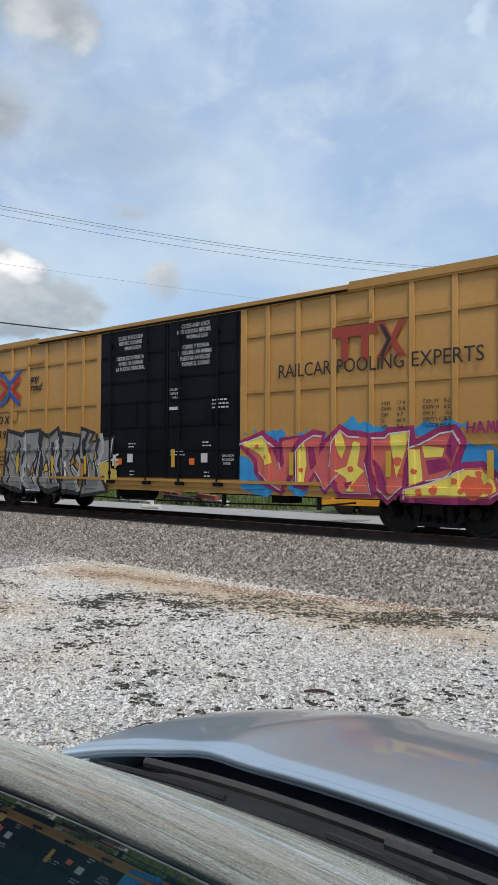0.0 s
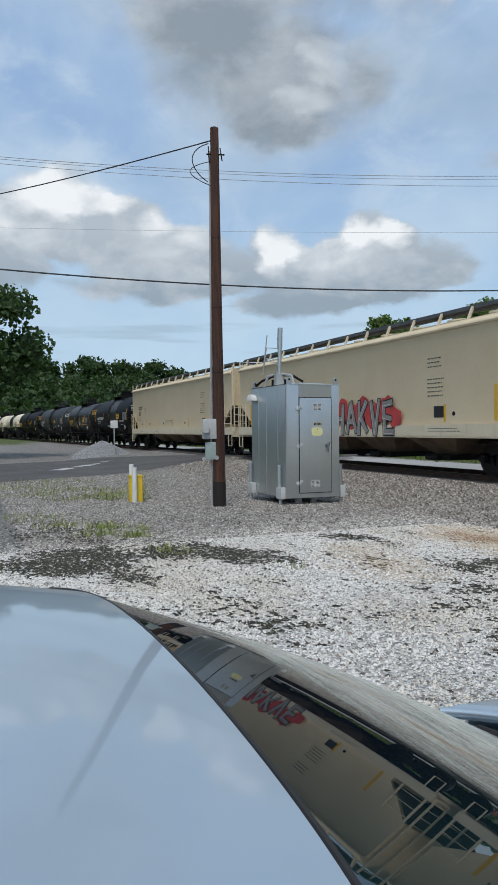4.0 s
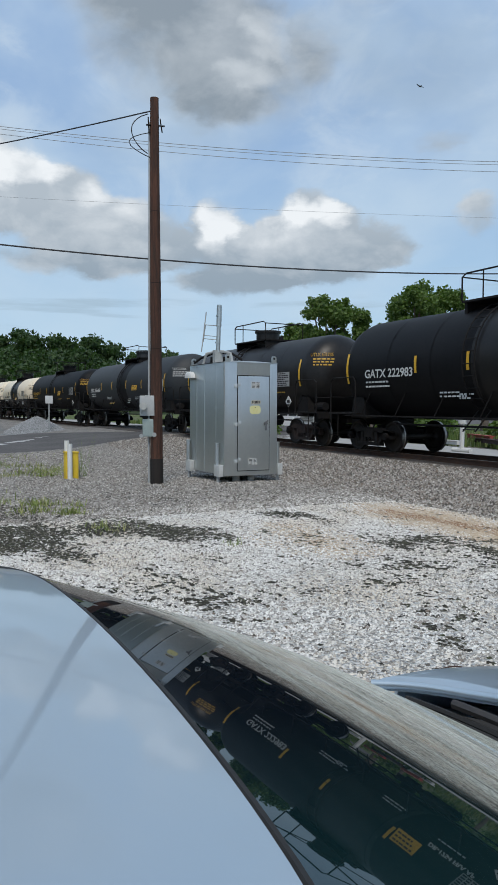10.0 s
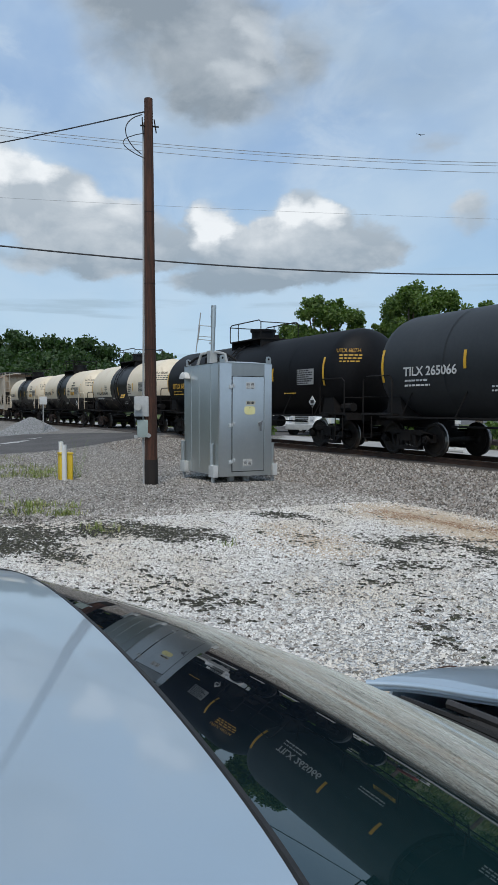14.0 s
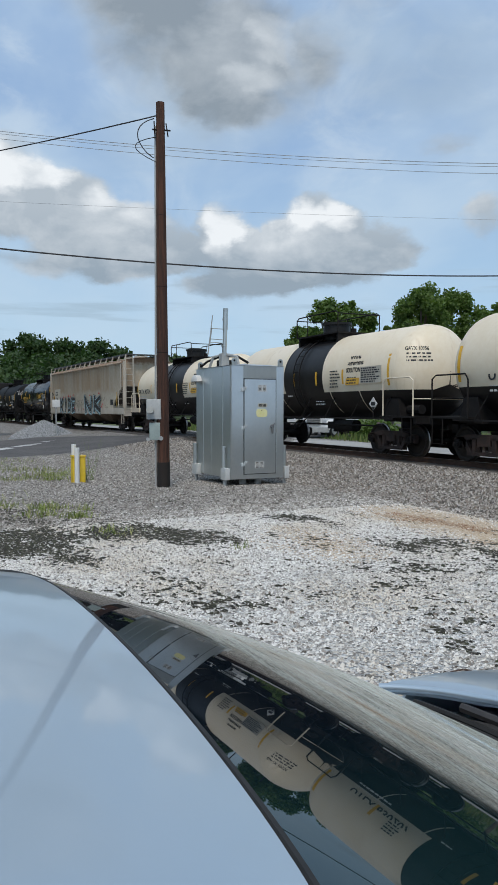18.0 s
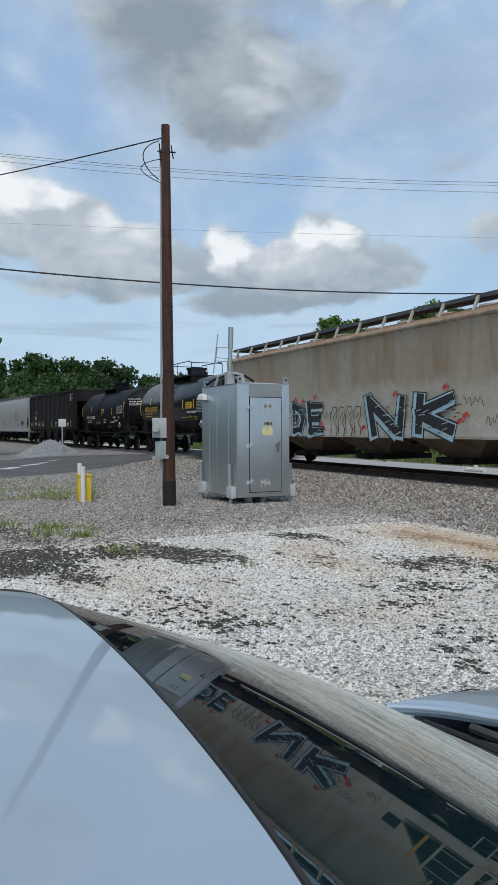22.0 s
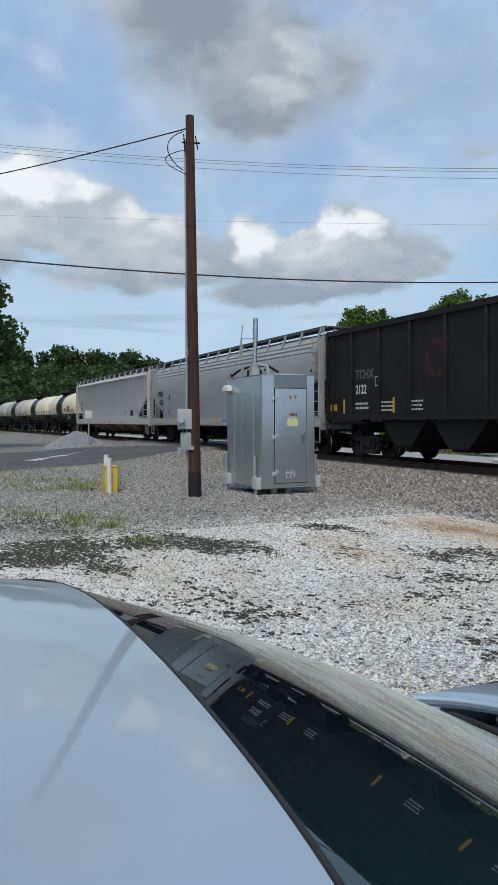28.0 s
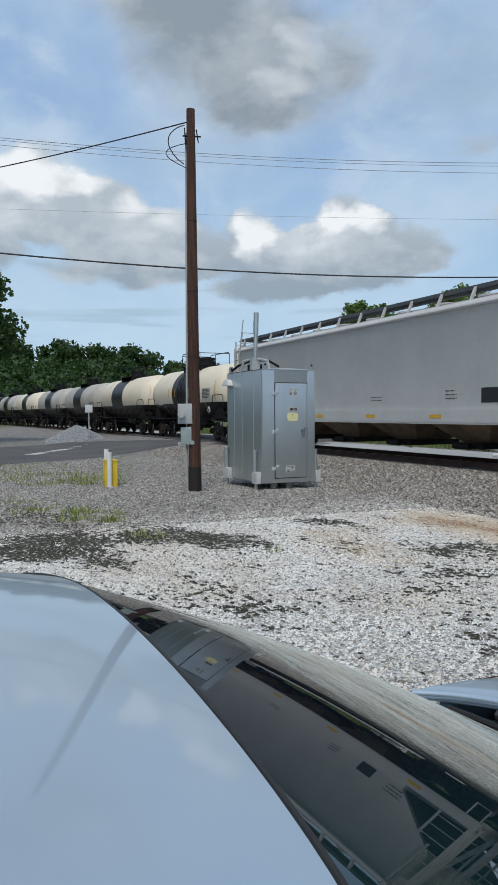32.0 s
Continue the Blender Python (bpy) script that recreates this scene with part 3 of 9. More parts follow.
def lot_field(rng, n):
    x = -13.5 * np.sqrt(rng.uniform(0.0, 1, n)) + rng.uniform(-1, 4, n)
    y = rng.uniform(-14, -5.2, n)
    keep = ~((x > -2.2) & (x < 0.6) & (y < -10.2)) & (x + 0.12 * (y + 8) > -12.1 + rng.normal(0, 0.55, n))
    return x[keep], y[keep]


def lot_points(rng, n):
    x, y = lot_field(rng, n)
    m = np.array([moss(a, b) for a, b in zip(x, y)])
    keep = (m < 0) | (rng.uniform(0, 1, len(x)) < 0.10)
    keep &= rng.uniform(0, 1, len(x)) > dusty(x, y) * 0.92
    return np.array([(a, b, ground_z(a, b)) for a, b in zip(x[keep], y[keep])])


def dusty(x, y):
    """How thick the tan dust lies along the toe of the bank, 0 to 1."""
    n = np.array([noise.fractal((a * 0.6, c * 1.6, 8.0), 0.8, 2.1, 4) for a, c in zip(x, y)])
    g = np.exp(-((y + 6.55 + 0.05 * (x + 8)) / 0.62) ** 2) * np.clip((x + 11.6) / 1.4, 0, 1) * np.clip((-2.2 - x) / 2.0, 0, 1)
    g2 = 0.6 * np.exp(-((y + 9.3) / 0.6) ** 2 - ((x + 8.6) / 1.0) ** 2)
    return np.clip(np.maximum(g, g2) * 1.15 + n * 0.35, 0, 1) * (np.maximum(g, g2) > 0.08)


def dust_points(rng, n):
    x, y = rng.uniform(-12, -1.5, n), rng.uniform(-10.5, -5.0, n)
    k = dusty(x, y)
    keep = rng.uniform(0, 1, n) < k
    return np.array([(a, c, ground_z(a, c) + 0.002) for a, c in zip(x[keep], y[keep])])


def rust_points(rng, n):
    x, y = rng.uniform(-10.5, -2.6, n), rng.uniform(-7.2, -4.9, n)
    w = np.array([noise.fractal((a * 0.9, c * 3.0, 2.0), 0.8, 2.1, 5) for a, c in zip(x, y)])
    line = -6.35 + 0.17 * (x + 8.0)
    keep = np.exp(-((y - line) / 0.45) ** 2) + w * 0.7 > rng.uniform(0.6, 1.4, n)
    return np.array([(a, c, ground_z(a, c) + 0.003) for a, c in zip(x[keep], y[keep])])


def moss_points(rng, n):
    x = rng.uniform(-15, 1.5, n)
    y = rng.uniform(-14, -5.0, n)
    m = np.array([moss(a, b) for a, b in zip(x, y)])
    keep = m > rng.uniform(-0.10, 0.22, n)
    return np.array([(a, b, ground_z(a, b) + 0.004) for a, b in zip(x[keep], y[keep])])


def grey_points(rng, n):
    x = -11.4 - 20 * rng.uniform(0, 1, n) ** 1.3
    y = rng.uniform(-13.5, -5.0, n)
    keep = np.abs((x + 38.3) * 0.866 + (y + 6.0) * 0.5) > 6.6
    return np.array([(a, b, ground_z(a, b)) for a, b in zip(x[keep], y[keep])])


BALLAST = island_mat("ballast stones", [(0.04, 0.035, 0.03), (0.13, 0.118, 0.102), (0.24, 0.215, 0.188), (0.38, 0.35, 0.315), (0.17, 0.13, 0.098), (0.06, 0.053, 0.045), (0.54, 0.51, 0.47), (0.22, 0.195, 0.168)])
YARD = island_mat("yard stones", [(0.06, 0.053, 0.045), (0.17, 0.155, 0.136), (0.28, 0.256, 0.228), (0.40, 0.375, 0.342), (0.14, 0.113, 0.088), (0.58, 0.555, 0.515), (0.21, 0.19, 0.167)])
LIME = island_mat("limestone chips", tint=(0.82, 0.75, 0.65), tones=[(0.20, 0.185, 0.165), (0.62, 0.60, 0.56), (0.78, 0.76, 0.72), (0.86, 0.845, 0.81), (0.46, 0.43, 0.38), (0.88, 0.87, 0.84), (0.70, 0.68, 0.645), (0.34, 0.32, 0.29)])
MOSS = island_mat("dried black moss", [(0.016, 0.014, 0.010), (0.030, 0.026, 0.018), (0.022, 0.022, 0.013), (0.05, 0.043, 0.03), (0.036, 0.042, 0.015), (0.16, 0.145, 0.12)])
stone_scatter("ballast_stones", 95000, bank_points, 0.033, BALLAST, "grey crushed ballast stones on the track bank", 3, 0.9)
stone_scatter("lot_stones", 150000, lot_points, 0.0125, LIME, "pale crushed limestone chips strewn over the lot", 4, 0.9)
stone_scatter("coarse_stones", 4500, lot_points, 0.022, LIME, "coarse pale and dark stones among the chips", 14, 0.8)
stone_scatter("dark_stones", 9000, lot_points, 0.021, BALLAST, "dark stones lying among pale gravel", 15)
stone_scatter("moss_crumbs", 270000, moss_points, 0.023, MOSS, "ragged patches of black-brown dried moss on pale gravel", 16, 0.35)
DUST = island_mat("tan dust", [(0.36, 0.27, 0.18), (0.48, 0.38, 0.27), (0.56, 0.47, 0.36), (0.42, 0.31, 0.20), (0.62, 0.54, 0.43)])
RUSTY = island_mat("rusty grit", [(0.20, 0.10, 0.05), (0.30, 0.155, 0.075), (0.14, 0.075, 0.042), (0.36, 0.21, 0.11)])
stone_scatter("dust_crumbs", 130000, dust_points, 0.017, DUST, "tan dusty grit along the foot of the bank", 17, 0.4)
stone_scatter("rusty_grit", 60000, rust_points, 0.016, RUSTY, "rust-brown grit along the foot of the bank", 18, 0.4)
stone_scatter("yard_stones", 48000, grey_points, 0.024, YARD, "grey crushed stones round the metal cabinet", 5, 0.85)


def pile_points(rng, n):
    r = np.sqrt(rng.uniform(0, 1, n)) * 2.2
    a = rng.uniform(0, 6.283, n)
    h = 1.05 * np.clip(1 - r / 2.2, 0, 1) ** 0.85
    return np.stack([-46.2 + r * np.cos(a), -6.3 + r * np.sin(a) * 0.9, h + 0.08], -1)


def gravel_pile():
    rings = []
    for k in range(9):
        r = 2.4 * (1 - k / 8)
        rings.append([(-46.2 + (r + 0.12 * noise.noise((i, k, 1))) * math.cos(i * math.pi / 14), -6.3 + 0.9 * r * math.sin(i * math.pi / 14),
                       1.08 * (k / 8) ** 0.9 + 0.05 * noise.noise((i, k, 5))) for i in range(28)])
    mt = stones_mat("pile stone", (0.13, 0.135, 0.14), (0.24, 0.25, 0.255), (0.36, 0.365, 0.37), 0.05)
    thing("gravel_pile", "heap of blue-grey crushed stone beside the road", "gravel pile", b=B().loft(rings), mat=mt)
    stone_scatter("pile_stones", 9000, pile_points, 0.04, island_mat("pile stones", [(0.14, 0.145, 0.15), (0.27, 0.28, 0.285), (0.40, 0.405, 0.41), (0.2, 0.205, 0.21)]), "loose blue-grey stones lying on a heap", 8)


gravel_pile()


# ---- road over the track ----
ASPHALT = surf("worn asphalt", (0.062, 0.058, 0.056), (0.11, 0.102, 0.098), 0.9, 0, 0.5, 0.006, 60)
PALE_ROAD = surf("sun bleached concrete road", (0.30, 0.295, 0.28), (0.40, 0.39, 0.37), 0.9, 0, 0.4, 0.004, 60)
LINE = surf("worn white road paint", (0.62, 0.62, 0.60), (0.36, 0.35, 0.34), 0.8, 0, 3.0)


def road_point(s, w, lift=0.02):
    """s metres along the road from its axis point, w metres across it."""
    x = -38.3 + s * -0.5 + w * 0.866
    y = -6.0 + s * 0.866 + w * 0.5
    return (x, y, ground_z(x, y) + lift)


def build_roads():
    b = B()
    ss = list(np.arange(-60, 2.9, 1.0))
    ws = [-6.2, -5.8, -3, 0, 3, 5.8, 6.2]
    vs = [road_point(s, w, 0.03 if abs(w) < 6 else -0.03) for s in ss for w in ws]
    n = len(ws)
    b.add(vs, [(i * n + j, i * n + j + 1, (i + 1) * n + j + 1, (i + 1) * n + j) for i in range(len(ss) - 1) for j in range(n - 1)])
    thing("road", "grey worn asphalt road that rises to the level crossing", "road", b=b, mat=ASPHALT, kind="structure")
    b = B()
    ss = list(np.arange(9.0, 80, 1.0))
    vs = [road_point(s, w, 0.03 if abs(w) < 6 else -0.03) for s in ss for w in ws]
    b.add(vs, [(i * n + j, i * n + j + 1, (i + 1) * n + j + 1, (i + 1) * n + j) for i in range(len(ss) - 1) for j in range(n - 1)])
    thing("road", "grey asphalt road that leads on past the tracks", "road", b=b, mat=ASPHALT, kind="structure")
    # stop line
    b = B()
    a, c = Vector((-33.4, -10.6)), Vector((-39.8, -7.1))
    pts = []
    for i in range(13):
        p = a.lerp(c, i / 12)
        for k in (-0.3, 0.3):
            q = p + Vector((0.48, 0.87)) * k
            pts.append((q.x, q.y, ground_z(q.x, q.y) + 0.036))
    b.add(pts, [(2 * i, 2 * i + 1, 2 * i + 3, 2 * i + 2) for i in range(12)])
    thing("stop_line", "worn white stop line painted on the asphalt", "road marking", b=b, mat=LINE, kind="structure")
    # street along the far side of the track
    b = B()
    xs = list(np.arange(-120, 60, 2.0))
    ws = [4.3, 4.6, 6.5, 8.4, 8.7]
    vs = [(x, track_y(x) + w, 0.035 if 0 < k < 4 else -0.05) for x in xs for k, w in enumerate(ws)]
    n = len(ws)
    b.add(vs, [(i * n + j, i * n + j + 1, (i + 1) * n + j + 1, (i + 1) * n + j) for i in range(len(xs) - 1) for j in range(n - 1)])
    thing("street", "pale grey street running along behind the railway", "road", b=b, mat=PALE_ROAD, kind="structure")


build_roads()


# ---- track ----
def build_track():
    tr = thing("railway_track", "railway track with rust-brown rails on dark wooden ties", "railway track", kind="structure")
    prof = [(-0.075, -0.178), (0.075, -0.178), (0.075, -0.165), (0.012, -0.145), (0.012, -0.045), (0.036, -0.035), (0.036, -0.006), (0.028, 0.0), (-0.028, 0.0), (-0.036, -0.006), (-0.036, -0.035), (-0.012, -0.045), (-0.012, -0.145), (-0.075, -0.165)]
    for side in (-0.755, 0.755):
        xs = [-420 + 5 * i for i in range(100)]
        rings = [[(x, track_y(x) + side + p, RAIL_Z - 0.004 + q) for p, q in prof] for x in xs]
        part("rail", B().loft(rings), RAIL_RUST, tr, "rust-brown steel rail with a bright head")
        rings = [[(x, track_y(x) + side + p, RAIL_Z - 0.0035 + q) for p, q in ((-0.022, 0), (0.022, 0), (0.022, 0.0035), (-0.022, 0.0035))] for x in xs]
        part("rail_head", B().loft(rings), TREAD, tr, "bright worn running surface")
    tie = mesh_of("tie", B().box(-0.115, 0.115, -1.3, 1.3, -0.17, 0.0, bev=0.015), TIE_WOOD)
    rng = random.Random(2)
    for i in range(150):
        x = -62 + i * 0.53
        part("tie", tie, None, tr, at=pose(x + rng.uniform(-0.02, 0.02), track_y(x) + rng.uniform(-0.04, 0.04), RAIL_Z - 0.178, 0, 0, math.degrees(math.atan(-2 * KAP * x)) + rng.uniform(-1, 1)))
    # dark crossing panels where the road passes over
    deck = surf("tarry crossing deck", (0.05, 0.045, 0.04), (0.09, 0.08, 0.075), 0.9, 0, 2, 0.004, 50)
    for a0, a1 in ((-2.0, -0.84), (-0.66, 0.66), (0.84, 2.0)):
        b = B()
        rings = [[(x, track_y(x) + a0, 0.25), (x, track_y(x) + a1, 0.25), (x, track_y(x) + a1, RAIL_Z - 0.012), (x, track_y(x) + a0, RAIL_Z - 0.012)] for x in np.arange(-48, -33.5, 1.5)]
        part("crossing_panel", b.loft(rings), deck, tr, "dark tarry timber crossing panel")


build_track()

# ---- pole, meters and wires ----
POLE_WOOD = surf("dark brown treated pole wood", (0.026, 0.012, 0.008), (0.11, 0.044, 0.025), 0.85, 0, 2.5, 0.006, 14, stretch=(6, 6, 0.4), streak=(0.03, 0.018, 0.012, 9.0, 0.5, 0.8))
GALV = surf("galvanised steel sheet", (0.58, 0.605, 0.60), (0.52, 0.55, 0.55), 0.34, 0.85, 1.1, 0, 26, 0.10, streak=(0.44, 0.47, 0.47, 1.2, 0.5, 0.35))
GREYBOX = surf("grey enamelled steel", (0.42, 0.43, 0.42), (0.33, 0.34, 0.34), 0.5, 0.1, 5)
CABLE = surf("black cable", (0.02, 0.02, 0.022), (0.035, 0.035, 0.038), 0.6)
GREYCABLE = surf("weathered aluminium wire", (0.26, 0.28, 0.30), (0.34, 0.36, 0.38), 0.6, 0.2)
POLE = (-16.19, -8.81)


def utility_pole():
    px, py = POLE
    t = thing("utility_pole", "dark brown wooden utility pole with grey meter boxes, standing in gravel", "utility pole", at=pose(px, py, 0, 0.5, 0, 0))
    rings = []
    for k in range(12):
        z = -0.1 + 8.82 * k / 11
        r = 0.150 - 0.054 * k / 11
        rings.append([(r * math.cos(a) * (1 + 0.03 * noise.noise((a, z, 0))) + 0.012 * z - 0.05, r * math.sin(a), z) for a in [2 * math.pi * i / 18 for i in range(18)]])
    part("shaft", B().loft(rings), POLE_WOOD, t)
    part("tarred_foot", B().loft([[(0.153 * math.cos(a) + 0.012 * z - 0.05, 0.153 * math.sin(a), z) for a in [2 * math.pi * i / 18 for i in range(18)]] for z in (-0.08, 0.2, 0.5 + 0.08)]), surf("black tarred wood", (0.010, 0.009, 0.008), (0.022, 0.016, 0.013), 0.8, 0, 3, 0.004, 20, stretch=(5, 5, 0.5)), t, "black tarred pole foot")
    # side of the pole turned to the left of the lot
    sx, sy = -0.115, -0.163
    part("conduit", B().path([(sx, sy, 0), (sx, sy, 1.0), (-0.062, -0.128, 4.5), (-0.008, -0.10, 8.2)], 0.025, 8), GREYBOX, t, "grey conduit strapped up the pole")
    mb = part("meter_box", B().box(-0.10, 0.10, -0.17, 0.17, 0, 0.46, pose(sx + 0.06, sy - 0.05, 1.58, 0, 0, -18), 0.02), GREYBOX, t, "grey steel meter box")
    part("meter", B().tube((sx + 0.12, sy - 0.16, 1.8), (sx + 0.26, sy - 0.21, 1.8), 0.085, 18), surf("glass meter", (0.35, 0.35, 0.33), (0.5, 0.5, 0.47), 0.2), mb, "round electricity meter under a glass cover")
    lb = part("switch_box", B().box(-0.08, 0.08, -0.13, 0.13, 0, 0.40, pose(sx + 0.06, sy - 0.03, 1.10, 0, 0, -18), 0.015), surf("pale green box", (0.30, 0.36, 0.34), (0.24, 0.29, 0.28), 0.5, 0.1, 5), t, "small pale green switch box")
    part("conduit_knob", B().tube((sx + 0.05, sy + 0.1, 1.14), (sx + 0.22, sy + 0.06, 1.14), 0.05, 12), GREYBOX, lb)
    part("conduit_knob", B().tube((sx + 0.05, sy - 0.2, 1.12), (sx + 0.2, sy - 0.24, 1.12), 0.04, 12), GREYBOX, lb)
    part("wire_clamp", B().tube((0.06, -0.2, 8.1), (0.1, 0.22, 8.12), 0.02, 6).tube((0.02, -0.14, 8.3), (0.07, -0.14, 7.9), 0.015, 6).tube((0.14, 0.1, 8.25), (0.16, 0.14, 7.95), 0.015, 6), STEEL_DARK, t, "rusty wire clamp")
    for z in (3.1, 4.6, 6.2):
        part("strap", B().tube((0.012 * z - 0.05, 0, z), (0.012 * z - 0.05, 0, z + 0.012), 0.154 - 0.0061 * z, 16, cap=False), STEEL_DARK, t)
    loop = [(0.05 + 0.1 * math.sin(i * 0.4), -0.15 - 0.42 * math.sin(math.pi * i / 10) ** 0.8, 8.35 - 0.085 * i) for i in range(11)]
    part("drip_loop", B().path(loop, 0.012, 5), CABLE, t, "slack loop of black cable")
    loop = [(0.05, -0.1 - 0.5 * math.sin(math.pi * i / 8) ** 0.9, 7.95 - 0.07 * i) for i in range(9)]
    part("drip_loop", B().path(loop, 0.010, 5), CABLE, t, "slack loop of black cable")
    return t


utility_pole()


def wire(a, c, sag, r, mat, label):
    a, c = Vector(a), Vector(c)
    pts = []
    for i in range(41):
        u = i / 40
        p = a.lerp(c, u)
        p.z -= sag * 4 * u * (1 - u)
        pts.append(p)
    b = B().path(pts, r, 5)
    return thing("overhead_wire", label, "wire", "overhead wires", b=b, mat=mat)


def polar(azim, elev, r):
    a = radians(azim)
    return (CAM[0] + r * math.sin(a), CAM[1] + r * math.cos(a), CAM[2] + r * math.tan(radians(elev)))


def spread_wire(a, c, sag, r, mat, label, before=0.5, after=0.3):
    """A wire through two points seen from the lot, carried on past both."""
    a, c = Vector(a), Vector(c)
    pts = []
    for i in range(61):
        u = -before + (1 + before + after) * i / 60
        p = a + (c - a) * u
        p.z -= sag * 4 * u * (1 - u)
        pts.append(p)
    return thing("overhead_wire", label, "wire", "overhead wires", b=B().path(pts, r, 5), mat=mat)


def at_height(azim, elev, h):
    return polar(azim, elev, h / math.tan(radians(elev)))


spread_wire(at_height(-87.2, 19.35, 8), at_height(-27.4, 15.0, 8), 0.56, 0.009, GREYCABLE, "thin grey power wire strung high over the railway")
spread_wire(at_height(-87.2, 19.2, 8), at_height(-27.4, 14.85, 8), 0.58, 0.007, GREYCABLE, "thin grey power wire strung high over the railway")
spread_wire(at_height(-87.2, 18.9, 8), at_height(-27.4, 14.4, 8), 0.60, 0.008, GREYCABLE, "thin grey power wire strung high over the railway")
spread_wire(at_height(-87.3, 14.6, 8), at_height(-40.9, 13.0, 8), 0.1, 0.005, GREYCABLE, "fine grey wire strung high over the railway")
spread_wire(at_height(-87.4, 11.72, 5), at_height(-50.1, 9.87, 5), 0.22, 0.026, CABLE, "thick black cable hung over the railway", 0.8, 0.6)
wire((POLE[0] + 0.08, POLE[1] - 0.15, 8.42), polar(-100, 13.5, 34), 0.3, 0.016, CABLE, "twisted black service cable from the pole top")


# ---- signal cabinet ----
WALK_STEEL = surf("dull grey steel", (0.16, 0.165, 0.17), (0.24, 0.245, 0.25), 0.45, 0.5, 6)


def signal_cabinet():
    """Door face looks along +x, side face along -y."""
    W, Dp, Ht = 1.40, 2.06, 2.76
    t = thing("signal_cabinet", "silver galvanised steel signal cabinet with closed door on gravel", "cabinet", at=pose(-15.56, -7.40, 0.07, 0, 0, 1))
    part("body", B().box(-Dp, -0.02, 0.02, W - 0.02, 0.12, Ht - 0.02, bev=0.012), GALV, t)
    # corner trims and frame round the door
    for y0, y1 in ((0, 0.33), (W - 0.20, W)):
        part("corner_panel", B().box(-0.06, 0.0, y0, y1, 0.1, Ht, bev=0.006), GALV, t)
    part("top_panel", B().box(-0.03, -0.004, 0.33, W - 0.20, Ht - 0.30, Ht), GALV, t)
    part("bottom_panel", B().box(-0.03, -0.004, 0.33, W - 0.20, 0.1, 0.2), GALV, t)
    part("edge_strip", B().box(-0.012, 0.012, -0.014, 0.014, 0.1, Ht), GALV, t, "folded corner edge")
    for x0, x1 in ((0.0, 0.46), (0.46, 0.94), (0.94, 1.62), (1.62, Dp)):
        part("side_panel", B().box(-Dp + x0 + 0.002, -Dp + x1 - 0.002, -0.012, 0.02, 0.12, Ht - 0.01, bev=0.002), GALV, t)
    for x in (-Dp + 0.46, -Dp + 0.94, -Dp + 1.62):
        part("panel_seam", B().box(x - 0.005, x + 0.005, -0.018, 0.0, 0.14, Ht - 0.02), GALV, t)
    part("roof", B().loft([[(-Dp - 0.03, -0.03, Ht), (0.01, -0.03, Ht), (0.01, W + 0.03, Ht), (-Dp - 0.03, W + 0.03, Ht)], [(-Dp + 0.3, 0.4, Ht + 0.05), (-0.3, 0.4, Ht + 0.05), (-0.3, W - 0.4, Ht + 0.05), (-Dp + 0.3, W - 0.4, Ht + 0.05)]]), GALV, t, "shallow galvanised roof")
    d = part("door", B().box(-0.015, 0.012, 0.35, W - 0.22, 0.22, Ht - 0.32, bev=0.006), GALV, t, "closed galvanised door")
    part("door_gap", B().box(-0.016, -0.002, 0.335, W - 0.205, 0.205, Ht - 0.305), STEEL_DARK, t, "dark joint round the door")
    for z, y0 in ((2.16, 0.70), (0.35, 0.63)):
        for y in (y0, y0 + 0.12):
            b = B().box(0.011, 0.015, y - 0.005, y + 0.105, z - 0.008, z + 0.152)
            part("vent", b, WHITE, d, "pale louvred vent")
            b = B()
            for i in range(5):
                b.box(0.015, 0.018, y + 0.012, y + 0.088, z + i * 0.029 + 0.008, z + i * 0.029 + 0.017)
            part("vent_slots", b, STEEL_DARK, d)
    part("name_plate", B().loft([[(x, 0.82 + 0.13 * math.copysign(abs(math.cos(a)) ** 0.5, math.cos(a)), 1.83 + 0.05 * math.copysign(abs(math.sin(a)) ** 0.5, math.sin(a))) for a in [math.pi * i / 8 for i in range(16)]] for x in (0.012, 0.016)]), surf("tan plate", (0.50, 0.47, 0.38), (0.56, 0.53, 0.44), 0.6), d, "small pale plate with dark figures")
    b = B()
    for i in range(6):
        b.box(0.016, 0.019, 0.72 + i * 0.034, 0.743 + i * 0.034, 1.80, 1.86)
    part("plate_bars", b, BLACKP, d)
    part("notice_plate", B().loft([[(x, 0.80 + 0.145 * math.copysign(abs(math.cos(a)) ** 0.55, math.cos(a)), 1.65 + 0.10 * math.copysign(abs(math.sin(a)) ** 0.6, math.sin(a))) for a in [math.pi * i / 12 for i in range(24)]] for x in (0.012, 0.018)]), surf("faded yellow plate", (0.72, 0.68, 0.30), (0.78, 0.75, 0.45), 0.6), d, "faded yellow notice plate")
    part("notice_screw", B().tube((0.018, 0.80, 1.71), (0.022, 0.80, 1.71), 0.012, 8), STEEL_DARK, d)
    part("door_handle", B().tube((0.01, 1.07, 1.33), (0.06, 1.07, 1.33), 0.045, 12).tube((0.05, 1.07, 1.34), (0.065, 1.12, 1.40), 0.016, 8).box(0.05, 0.075, 1.055, 1.085, 1.16, 1.34), WALK_STEEL, d, "steel lever handle")
    part("door_dent", B().tube((0.012, 0.72, 0.98), (0.015, 0.72, 0.98), 0.02, 8), WHITE, d, "bright scuff")
